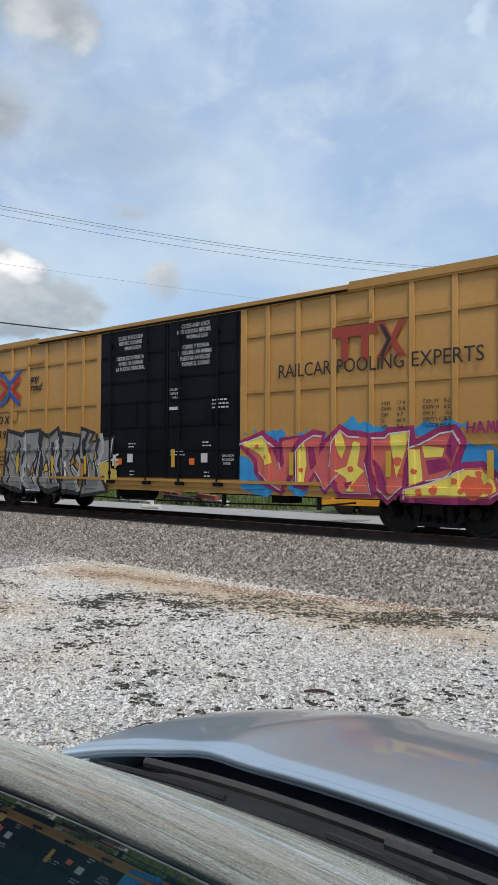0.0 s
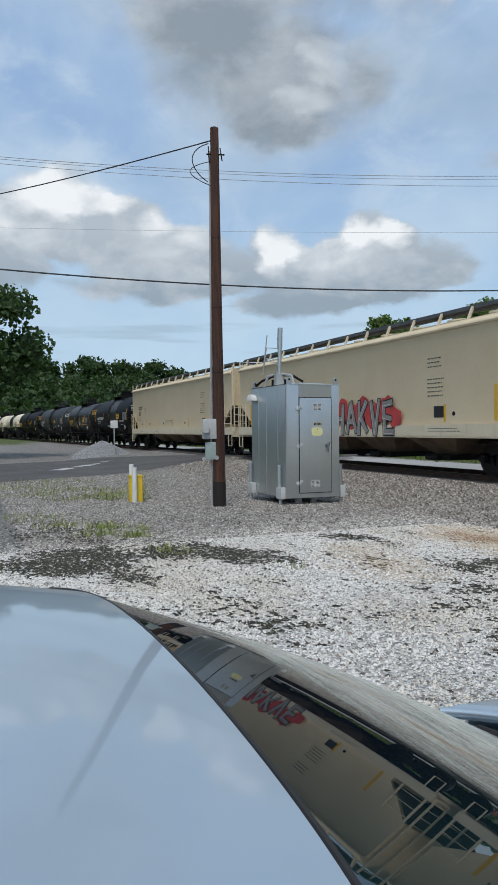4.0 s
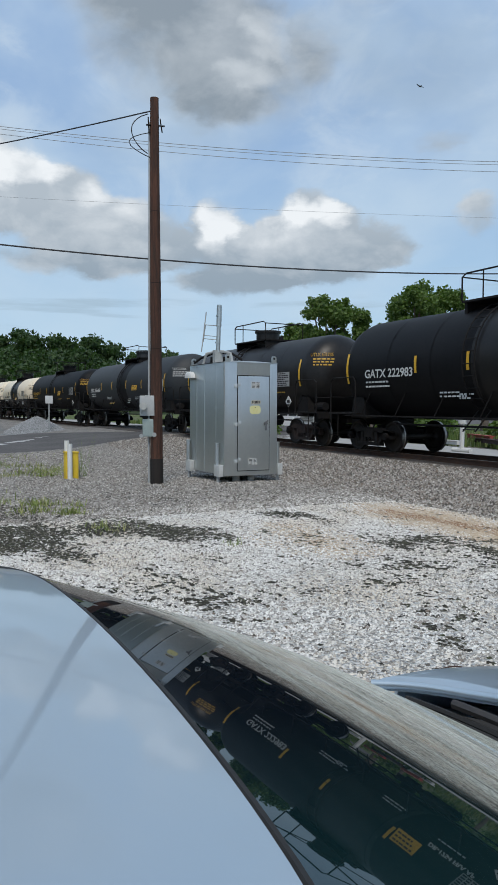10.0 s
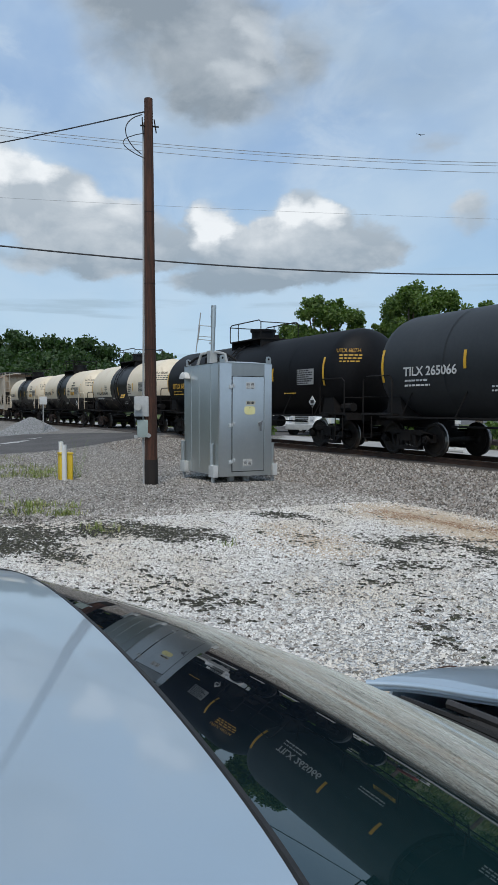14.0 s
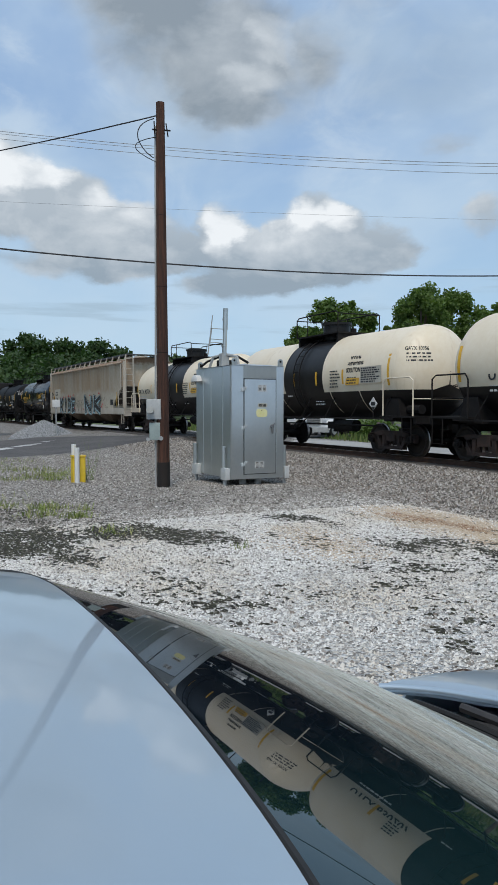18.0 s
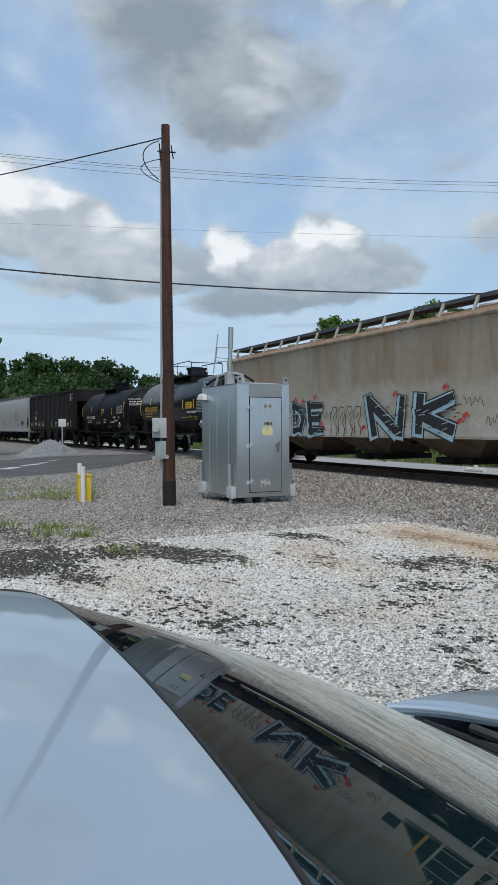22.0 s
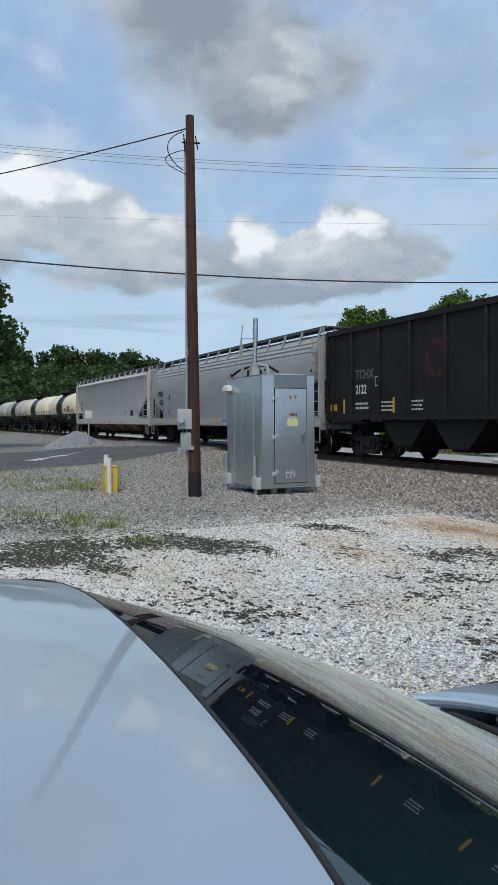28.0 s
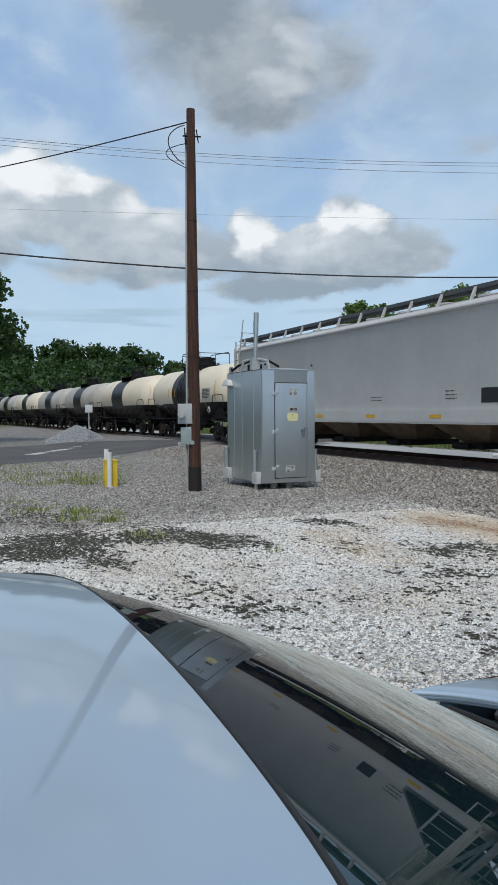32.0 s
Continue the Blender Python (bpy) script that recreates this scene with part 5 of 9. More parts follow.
RUST_HOPPER = rusty_paint()
PALE_SILL = surf("dirty pale sill paint", (0.55, 0.51, 0.44), (0.42, 0.37, 0.30), 0.65, 0, 1.5, streak=(0.28, 0.17, 0.1, 2.2, 0.54, 0.5))
COAL_BLACK = surf("dull black hopper paint", (0.012, 0.010, 0.010), (0.022, 0.018, 0.017), 0.7, 0, 0.8, streak=(0.035, 0.027, 0.024, 1.5, 0.55, 0.5), spec=0.25)
CHALKY = surf("grimy greyed white tank paint", (0.52, 0.49, 0.43), (0.40, 0.37, 0.32), 0.55, 0, 0.8, streak=(0.22, 0.18, 0.14, 1.4, 0.5, 0.6))
GREY_FLOW = surf("grey hopper paint", (0.34, 0.34, 0.33), (0.39, 0.39, 0.38), 0.5, 0, 0.6, streak=(0.22, 0.215, 0.2, 1.4, 0.56, 0.4))
GREY_LIGHT = surf("light grey hopper paint", (0.50, 0.49, 0.465), (0.56, 0.55, 0.525), 0.5, 0, 0.6, streak=(0.30, 0.29, 0.26, 1.4, 0.57, 0.35))
WALK_GREY = surf("dark grey grating", (0.07, 0.075, 0.08), (0.11, 0.115, 0.12), 0.6, 0.3, 4)
HOP_BROWN = surf("brown hopper underside", (0.26, 0.18, 0.115), (0.13, 0.09, 0.062), 0.8, 0, 1.5)
# grime with the shade of the recess mixed into the colour
SHADE_GRIME = surf("slope paint darkened with shade and grime", (0.045, 0.040, 0.036), (0.085, 0.075, 0.066), 0.85, 0, 1.5)
CACHE = {}


def cached(key, build):
    if key not in CACHE:
        CACHE[key] = build()
    return CACHE[key]


def wheel_mesh():
    b = B()
    prof = [(-0.79, 0.08), (-0.79, 0.10), (-0.83, 0.16), (-0.815, 0.36), (-0.845, 0.40), (-0.845, 0.455), (-0.755, 0.458), (-0.735, 0.485), (-0.705, 0.485), (-0.70, 0.40), (-0.74, 0.34), (-0.73, 0.16), (-0.68, 0.10), (-0.68, 0.08)]
    n = 28
    tread = []
    for sgn in (1, -1):
        rings = [[(r * math.cos(2 * math.pi * i / n), sgn * y, r * math.sin(2 * math.pi * i / n)) for i in range(n)] for y, r in prof]
        start = len(b.f)
        b.loft(rings, caps=False)
        tread += list(range(start + 5 * n, start + 7 * n))
    b.tube((0, -1.02, 0), (0, 1.02, 0), 0.082, 12)
    me = mesh_of("wheelset", b, WHEEL_ST)
    me.materials.append(TREAD)
    for i in tread:
        me.polygons[i].material_index = 1
    return me


def cap_mesh(s):
    b = B()
    b.tube((0, s * 1.0, 0), (0, s * 1.16, 0), 0.115, 14)
    b.tube((0, s * 1.16, 0), (0, s * 1.18, 0), 0.075, 14)
    for k in range(3):
        a = 2.094 * k
        b.tube((0.055 * math.cos(a), s * 1.18, 0.055 * math.sin(a)), (0.055 * math.cos(a), s * 1.2, 0.055 * math.sin(a)), 0.02, 6)
    return mesh_of("bearing_cap", b, STEEL_DARK)


def frame_mesh(mat):
    b = B()
    for s in (-1, 1):
        y0, y1 = (s * 1.08, s * 0.94) if s < 0 else (0.94, 1.08)
        top = [(-1.13, 0.50), (-1.13, 0.60), (-0.75, 0.66), (-0.55, 0.72), (0.55, 0.72), (0.75, 0.66), (1.13, 0.60), (1.13, 0.50), (0.72, 0.53), (0.5, 0.59), (-0.5, 0.59), (-0.72, 0.53)]
        b.prism(top, y0, y1)
        for e in (-1, 1):
            b.prism([(e * 0.66, 0.60), (e * 0.84, 0.58), (e * 0.55, 0.24), (e * 0.40, 0.20)], y0, y1)
            b.prism([(e * 0.27, 0.62), (e * 0.40, 0.62), (e * 0.43, 0.22), (e * 0.30, 0.22)], y0, y1)
            b.box(e * 0.889 - 0.17, e * 0.889 + 0.17, y0, y1, 0.53, 0.64)
            b.box(e * 0.70 - 0.06, e * 0.70 + 0.06, y0, y1, 0.38, 0.60)
            b.box(e * 1.08 - 0.05, e * 1.08 + 0.05, y0, y1, 0.40, 0.60)
        b.prism([(-0.56, 0.18), (0.56, 0.18), (0.56, 0.27), (-0.56, 0.27)], y0 - 0.03, y1 + 0.03)
    b.box(-0.22, 0.22, -1.1, 1.1, 0.42, 0.66)
    b.box(-0.35, 0.35, -0.5, 0.5, 0.64, 0.78)
    return mesh_of("side_frame", b, mat)


def spring_mesh(mat, s):
    b = B()
    for x in (-0.2, 0.0, 0.2):
        for k in range(6):
            b.tube((x, s * 1.03, 0.275 + k * 0.026), (x, s * 1.03, 0.29 + k * 0.026), 0.075, 10)
    return mesh_of("spring", b, mat)


WHEELS = []


def truck(car, x, center, rusty=False):
    mat = TRUCK_RUST if rusty else STEEL_DARK
    t = part("truck", cached(("bolster", rusty), lambda: mesh_of("truck", B().box(-0.15, 0.15, -0.9, 0.9, 0.3, 0.45).tube((0, 0, 0.6), (0, 0, 0.95), 0.2, 12), mat)), None, car, at=pose(x, 0, 0))
    part("side_frame", cached(("frame", rusty), lambda: frame_mesh(mat)), None, t, "rust-brown cast steel side frames" if rusty else "")
    for s in (-1, 1):
        part("spring", cached(("spring", rusty, s), lambda s=s: spring_mesh(mat, s)), None, t)
    for e in (-0.889, 0.889):
        w = part("wheelset", cached("wheel", wheel_mesh), None, t, at=pose(e, 0, 0.457))
        for s in (-1, 1):
            part("bearing_cap", cached(("cap", s), lambda s=s: cap_mesh(s)), None, t, at=pose(e, 0, 0.47))
        WHEELS.append((w, e, center))
    return t


def coupler(car, x, s):
    b = B()
    b.box(min(x, x + s * 0.5), max(x, x + s * 0.5), -0.1, 0.1, 0.78, 0.98)
    b.box(min(x + s * 0.45, x + s * 0.72), max(x + s * 0.45, x + s * 0.72), -0.16, 0.16, 0.7, 1.05)
    part("coupler", b, STEEL_DARK, car, "dark steel coupler")
    h = [(x, 0.3, 0.85), (x + s * 0.25, 0.32, 0.55), (x + s * 0.5, 0.2, 0.42), (x + s * 0.7, 0.05, 0.5)]
    part("air_hose", B().path(h, 0.025, 6), CABLE, car, "black rubber air hose")


def ladder(car, x0, x1, y, z0, z1, n, mat, name="ladder"):
    b = B()
    for x in (x0, x1):
        b.box(x - 0.025, x + 0.025, y - 0.02, y + 0.02, z0, z1)
    for i in range(n):
        z = z0 + (z1 - z0) * (i + 0.5) / n
        b.tube((x0, y - 0.01, z), (x1, y - 0.01, z), 0.014, 6)
    return part(name, b, mat, car)


def end_ladder(car, x, y0, y1, z0, z1, n, mat):
    b = B()
    for y in (y0, y1):
        b.box(x - 0.02, x + 0.02, y - 0.025, y + 0.025, z0, z1)
    for i in range(n):
        z = z0 + (z1 - z0) * (i + 0.5) / n
        b.tube((x, y0, z), (x, y1, z), 0.014, 6)
    return part("end_ladder", b, mat, car)


def stripes(car, xs, y, z, h, w, mat=None, name="reflector"):
    for x in xs:
        part(name, B().box(x - w / 2, x + w / 2, y - 0.003, y + 0.003, z, z + h), mat or YELLOW, car, "yellow reflective strip")


CARS = []


def car_thing(name, label, category, center, group="railcars of the passing train"):
    t = thing(name, label, category, group)
    CARS.append((t, center))
    return t


# -- spray painted letters
GLYPHS = {
    "H": [((0, 0), (0.05, 1)), ((0.7, 0), (0.78, 1)), ((0, 0.5), (0.75, 0.55))],
    "A": [((0, 0), (0.35, 1)), ((0.35, 1), (0.8, 0)), ((0.15, 0.35), (0.62, 0.35))],
    "K": [((0.05, 0), (0, 1)), ((0.05, 0.5), (0.7, 1)), ((0.1, 0.5), (0.8, 0))],
    "E": [((0.05, 0), (0, 1)), ((0, 0.95), (0.7, 1)), ((0, 0.5), (0.55, 0.52)), ((0.05, 0.05), (0.75, 0))],
    "T": [((0.4, 0), (0.45, 1)), ((-0.1, 0.92), (0.95, 1))],
    "I": [((0.3, 0), (0.38, 1))],
    "D": [((0.08, 0), (0.05, 1)), ((0.05, 0.97), (0.6, 0.8)), ((0.6, 0.8), (0.72, 0.45)), ((0.72, 0.45), (0.55, 0.1)), ((0.55, 0.1), (0.08, 0.03))],
    "N": [((0.02, 0), (0.0, 1)), ((0.05, 0.95), (0.62, 0.08)), ((0.68, 0.0), (0.74, 1))],
    "W": [((-0.1, 1), (0.15, 0)), ((0.15, 0), (0.4, 0.7)), ((0.4, 0.7), (0.6, 0)), ((0.6, 0), (0.9, 1))],
    "V": [((0, 1), (0.4, 0)), ((0.4, 0), (0.8, 1))],
    "S": [((0.75, 0.95), (0.1, 0.9)), ((0.1, 0.9), (0.1, 0.55)), ((0.1, 0.55), (0.7, 0.45)), ((0.7, 0.45), (0.65, 0.08)), ((0.65, 0.08), (0, 0.05))],
    "M": [((0, 0), (0.1, 1)), ((0.1, 1), (0.4, 0.35)), ((0.4, 0.35), (0.7, 1)), ((0.7, 1), (0.85, 0))],
}


def stroke(b, p, q, w, y, taper=1.0):
    p, q = Vector(p), Vector(q)
    d = (q - p).normalized()
    n = Vector((-d.y, d.x)) * w / 2
    p, q = p - d * w * 0.35, q + d * w * 0.35
    pts = [p + n, p - n, q - n * taper, q + n * taper]
    b.add([(a.x, y, a.y) for a in pts], [(0, 1, 2, 3)])


def blob(b, x, z, r, y, seed, sx=1.0):
    rng = random.Random(seed)
    b.add([(x + sx * r * rng.uniform(0.7, 1.15) * math.cos(a), y, z + r * rng.uniform(0.7, 1.15) * math.sin(a)) for a in [2 * math.pi * i / 14 for i in range(14)]], [tuple(range(14))])


def sprayed(car, word, x, z, w, h, y, layers, seed, thick=0.34):
    """Layers from the wall outwards: name, material, stroke width factor, drop, label."""
    rng = random.Random(seed)
    lw = w / len(word)
    jit = [[tuple(rng.uniform(-0.07, 0.07) for _ in range(4)) for _ in range(8)] for _ in word]
    for k, (name, mat, f, off, label) in enumerate(layers):
        for i, ch in enumerate(word):
            b = B()
            for j, (p, q) in enumerate(GLYPHS[ch]):
                a = jit[i][j]
                P = (x + lw * (i + 0.08) + (p[0] + a[0]) * lw * 0.86 + off, z + (p[1] + a[1]) * h + off)
                Q = (x + lw * (i + 0.08) + (q[0] + a[2]) * lw * 0.86 + off, z + (q[1] + a[3]) * h + off)
                stroke(b, P, Q, thick * f, y - 0.004 * k - 0.0003 * j - 0.0001 * i, 0.8 + 0.3 * ((i + j) % 2))
            part(name, b, mat, car, label, smooth=0)


def spray_poly(car, pts, y, mat, grow, name, label):
    """A painted shape; points in decimetres, spread outwards by grow decimetres."""
    pts = [Vector(p) / 10 for p in pts]
    area = sum(p.x * q.y - q.x * p.y for p, q in zip(pts, pts[1:] + pts[:1]))
    out = []
    for i, p in enumerate(pts):
        a, c = (p - pts[i - 1]).normalized(), (pts[(i + 1) % len(pts)] - p).normalized()
        n = Vector((a.y, -a.x)) + Vector((c.y, -c.x))
        n = n.normalized() * (grow / 10) * (1 if area > 0 else -1) if n.length > 1e-6 else Vector((0, 0))
        out.append((p.x + n.x, y, p.y + n.y))
    return part(name, B().add(out, [tuple(range(len(out)))]), mat, car, label, smooth=0)


def spray_line(car, pts, y, w, mat):
    b = B()
    pts = [Vector(p) / 10 for p in pts]
    vs = []
    for i, p in enumerate(pts):
        d = (pts[min(i + 1, len(pts) - 1)] - pts[max(i - 1, 0)]).normalized()
        n = Vector((-d.y, d.x)) * w / 2
        vs += [(p.x + n.x, y, p.y + n.y), (p.x - n.x, y, p.y - n.y)]
    b.add(vs, [(2 * i, 2 * i + 1, 2 * i + 3, 2 * i + 2) for i in range(len(pts) - 1)])
    return part("spray_highlight", b, mat, car, "white sprayed highlight", smooth=0)


SILVER = surf("silver spray paint", (0.37, 0.35, 0.325), (0.28, 0.265, 0.25), 0.45, 0.3, 2.2, streak=(0.55, 0.54, 0.52, 2.0, 0.55, 0.5))
SILVER_DARK = surf("shaded silver spray paint", (0.17, 0.16, 0.155), (0.10, 0.095, 0.09), 0.5, 0.2, 2.5)
SILVER_PALE = surf("pale silver spray paint", (0.55, 0.54, 0.52), (0.42, 0.41, 0.39), 0.45, 0.2, 2.5)
SPRAY_GOLD = surf("ochre spray paint", (0.55, 0.36, 0.06), (0.62, 0.45, 0.10), 0.6, 0, 3)
INK = surf("black spray paint", (0.016, 0.015, 0.016), (0.03, 0.028, 0.028), 0.6, 0, 3)
PINK = surf("salmon spray paint", (0.66, 0.15, 0.09), (0.60, 0.10, 0.11), 0.6, 0, 1.6, streak=(0.70, 0.26, 0.08, 1.3, 0.58, 0.5))
BRIGHT = surf("orange-red spray paint", (0.75, 0.14, 0.05), (0.68, 0.11, 0.06), 0.6, 0, 3)
LEMON = surf("yellow spray paint", (0.84, 0.72, 0.14), (0.82, 0.60, 0.09), 0.6, 0, 2.4, streak=(0.76, 0.34, 0.07, 2.0, 0.62, 0.5))
BLUE = surf("blue spray paint", (0.02, 0.22, 0.52), (0.03, 0.32, 0.60), 0.6, 0, 2.2)
MAROON = surf("maroon spray paint", (0.22, 0.012, 0.08), (0.40, 0.03, 0.14), 0.6, 0, 2)
PALEBLUE = surf("pale blue spray paint", (0.30, 0.48, 0.55), (0.42, 0.56, 0.60), 0.6, 0, 2)
BRED = surf("bright red spray paint", (0.58, 0.06, 0.05), (0.42, 0.05, 0.05), 0.6, 0, 2)


def band(car, pts, w, y, mat, name, label):
    """A flat painted stroke of even width along a bent line, metres."""
    pts = [Vector(p) for p in pts]
    vs = []
    for i, p in enumerate(pts):
        d = (pts[min(i + 1, len(pts) - 1)] - pts[max(i - 1, 0)]).normalized()
        n = Vector((-d.y, d.x)) * w / 2
        vs += [(p.x + n.x, y, p.y + n.y), (p.x - n.x, y, p.y - n.y)]
    return part(name, B().add(vs, [(2 * i, 2 * i + 1, 2 * i + 3, 2 * i + 2) for i in range(len(pts) - 1)]), mat, car, label, smooth=0)


def drape(car, yf, lift, xcuts, zcuts):
    """Lays sprayed paint over the posts and rails that it was sprayed on."""
    for ob in car.children:
        if not ob.name.startswith("spray") or ob.name.startswith("spray_tag"):
            continue
        bm = bmesh.new()
        bm.from_mesh(ob.data)
        xs, zs = [v.co.x for v in bm.verts], [v.co.z for v in bm.verts]
        for ax, cuts, lo, hi in ((0, xcuts, min(xs), max(xs)), (2, zcuts, min(zs), max(zs))):
            for c, w, h in cuts:
                for e in (-w - 0.008, -w, w, w + 0.008):
                    if lo < c + e < hi:
                        co, no = [0, 0, 0], [0, 0, 0]
                        co[ax], no[ax] = c + e, 1
                        bmesh.ops.bisect_plane(bm, geom=bm.verts[:] + bm.edges[:] + bm.faces[:], plane_co=co, plane_no=no)
        for v in bm.verts:
            up = 0.0
            for c, w, h in xcuts:
                if abs(v.co.x - c) < w + 0.004:
                    up = max(up, h)
            for c, w, h in zcuts:
                if abs(v.co.z - c) < w + 0.004:
                    up = max(up, h)
            v.co.y += lift - up
        bm.to_mesh(ob.data)
        bm.free()


# -- boxcar
def boxcar(center):
    t = car_thing("boxcar", "mustard yellow boxcar with black plug doors and bright graffiti", "boxcar", center)
    L, Y, Z0, Z1 = 9.42, 1.53, 0.82, 5.02
    part("body", B().box(-L, L, -Y, Y, Z0 + 0.1, Z1, bev=0.02), MUSTARD, t)
    part("roof", B().loft([[(-L - 0.05, -Y - 0.06, Z1), (-L - 0.05, -Y - 0.06, Z1 + 0.07), (-L - 0.05, 0, Z1 + 0.2), (-L - 0.05, Y + 0.06, Z1 + 0.07), (-L - 0.05, Y + 0.06, Z1)], [(L + 0.05, -Y - 0.06, Z1), (L + 0.05, -Y - 0.06, Z1 + 0.07), (L + 0.05, 0, Z1 + 0.2), (L + 0.05, Y + 0.06, Z1 + 0.07), (L + 0.05, Y + 0.06, Z1)]]), MUSTARD, t)
    dr = (-2.5, 2.5)
    for s in (-1, 1):
        y0 = s * Y
        part("side_sill", B().box(-L, L, min(y0, y0 + s * 0.05), max(y0, y0 + s * 0.05), Z0, Z0 + 0.14).box(-6.5, 6.5, min(y0, y0 + s * 0.02), max(y0, y0 + s * 0.02), Z0 - 0.12, Z0 + 0.1), MUSTARD, t)
        part("eave_rail", B().box(-L, L, min(y0, y0 + s * 0.05), max(y0, y0 + s * 0.05), Z1 - 0.09, Z1 + 0.02), MUSTARD, t)
        for a, c in ((-L, -5.45), (5.45, L)):
            part("end_eave", B().box(a, c, min(y0, y0 + s * 0.075), max(y0, y0 + s * 0.075), Z1 - 0.05, Z1 + 0.115), MUSTARD, t, "deeper eave over the car end")
        part("door_track", B().box(-5.45, 5.45, min(y0, y0 + s * 0.10), max(y0, y0 + s * 0.10), Z1 - 0.03, Z1 + 0.05), MUSTARD, t, "upper door track")
        # dark strip stands in for the shade below the door track
        part("track_shadow_gap", B().box(-5.4, 5.4, min(y0, y0 + s * 0.06), max(y0, y0 + s * 0.06), Z1 - 0.075, Z1 - 0.03), STEEL_DARK, t, "dark strip put for the shade under the track")
        xs = [-9.38, -8.6, -7.72, -6.84, -5.95, -5.05, -4.14, -3.3, -2.6]
        for x in xs + [-q for q in xs]:
            w = 0.06 if abs(x) < 9 and abs(x) > 2.7 else 0.09
            part("side_post", B().box(x - w, x + w, min(y0, y0 + s * 0.045), max(y0, y0 + s * 0.045), Z0, Z1 - 0.08, bev=0.01), MUSTARD, t)
        for a, c in ((-9.3, -2.6), (2.6, 9.3)):
            for z in (4.30, 3.03, 1.80):
                part("belt_rail", B().box(a, c, min(y0, y0 + s * 0.03), max(y0, y0 + s * 0.03), z - 0.04, z + 0.04), MUSTARD, t)
    yf = -Y
    # doors on the side towards the lot
    for k, (a, c) in enumerate(((-2.5, 0.12), (0.16, 2.5))):
        d = part("plug_door", B().box(a, c, yf - 0.05, yf + 0.01, Z0 + 0.22, Z1 - 0.1, bev=0.01), DOOR_BLACK, t, "black steel plug door")
        for z in (4.25, 3.55, 3.0, 2.35, 1.75):
            part("door_rib", B().box(a + 0.08, c - 0.08, yf - 0.068, yf - 0.05, z - 0.03, z + 0.03), DOOR_BLACK, d)
        for f in (0.18, 0.72):
            x = a + (c - a) * f
            part("lock_rod", B().tube((x, yf - 0.10, Z0 + 0.15), (x, yf - 0.10, Z1 - 0.1), 0.025, 8).box(x - 0.05, x + 0.05, yf - 0.12, yf - 0.05, 1.1, 1.18).box(x - 0.05, x + 0.05, yf - 0.12, yf - 0.05, 4.5, 4.58).box(x - 0.05, x + 0.05, yf - 0.12, yf - 0.05, 2.6, 2.68).box(x - 0.1, x + 0.16, yf - 0.13, yf - 0.05, 0.86, 0.95), DOOR_BLACK, d, "black locking rod")
        part("door_seam", B().box(c - 0.12, c - 0.06, yf - 0.08, yf - 0.05, Z0 + 0.25, Z1 - 0.12), DOOR_BLACK, d)
        part("handle_box", B().box(a + 1.28, a + 1.5, yf - 0.075, yf - 0.05, 2.35, 2.95), DOOR_BLACK, d)
        part("seal_label", B().box(a + 1.15, a + 1.36, yf - 0.072, yf - 0.068, 1.42, 1.64), WHITE, d, "white seal label")
        part("orange_label", B().box(a + 0.75, a + 0.93, yf - 0.072, yf - 0.068, 1.36, 1.52), ORANGE, d, "orange label")
        bars(d, a + 1.2, yf - 0.071, 1.92, 0.3, 2, WHITE, 0.08, 0.03, k + 30)
        bars(d, a + 0.1, yf - 0.071, 1.7, 0.55, 2, WHITE, 0.08, 0.025, k + 40)
        bars(d, a + 1.25, yf - 0.071, 1.2, 0.2, 2, WHITE, 0.09, 0.03, k + 50)
    part("track_rail", B().box(-4.8, 4.8, yf - 0.09, yf - 0.03, Z0 + 0.12, Z0 + 0.19), MUSTARD, t)
    yl = yf - 0.072
    for i, (w, z, x) in enumerate((("CLOSE THIS DOOR", 4.66, -1.75), ("BEFORE CLOSING", 4.52, -1.72), ("MAIN DOOR", 4.38, -1.5), ("CIERRE ESTA PUERTA", 4.12, -1.82), ("ANTES DE CERRAR", 3.98, -1.74), ("LA PUERTA PRINCIPAL", 3.84, -1.84))):
        letter(t, w, x, yl, z, 0.145, WHITE, width=0.78)
    for i, (w, z, x) in enumerate((("CLOSE AND LOCK", 4.72, 0.62), ("BOTH DOORS BEFORE", 4.58, 0.46), ("MOVING CAR", 4.44, 0.8), ("CIERRE Y PONGA", 4.2, 0.66), ("EL SEGURO EN AMBAS", 4.06, 0.5), ("PUERTAS ANTES DE", 3.92, 0.58), ("MOVER EL CARRO", 3.78, 0.64))):
        letter(t, w, x, yl, z, 0.145, WHITE, width=0.78)
    letter(t, "SECURITY", 0.22, yl, 3.2, 0.085, WHITE)
    letter(t, "DEVICE", 0.25, yl, 3.1, 0.085, WHITE)
    letter(t, "ONLY", 0.3, yl, 3.0, 0.085, WHITE)
    part("label_plate", B().box(0.22, 0.52, yl - 0.002, yl + 0.002, 2.72, 2.8), WHITE, t)
    bars(t, 1.6, yl, 2.92, 0.65, 3, WHITE, 0.09, 0.035, 61)
    letter(t, "UNLATCH", 1.98, yl, 1.55, 0.08, WHITE)
    letter(t, "TO CLOSE", 1.98, yl, 1.46, 0.08, WHITE)
    letter(t, "DOOR", 2.02, yl, 1.37, 0.08, WHITE)
    part("orange_bar", B().box(0.3, 0.42, yl - 0.004, yl, 1.3, 1.75), AMBER, t, "amber strip")
    # lettering on the panels
    yt = yf - 0.034
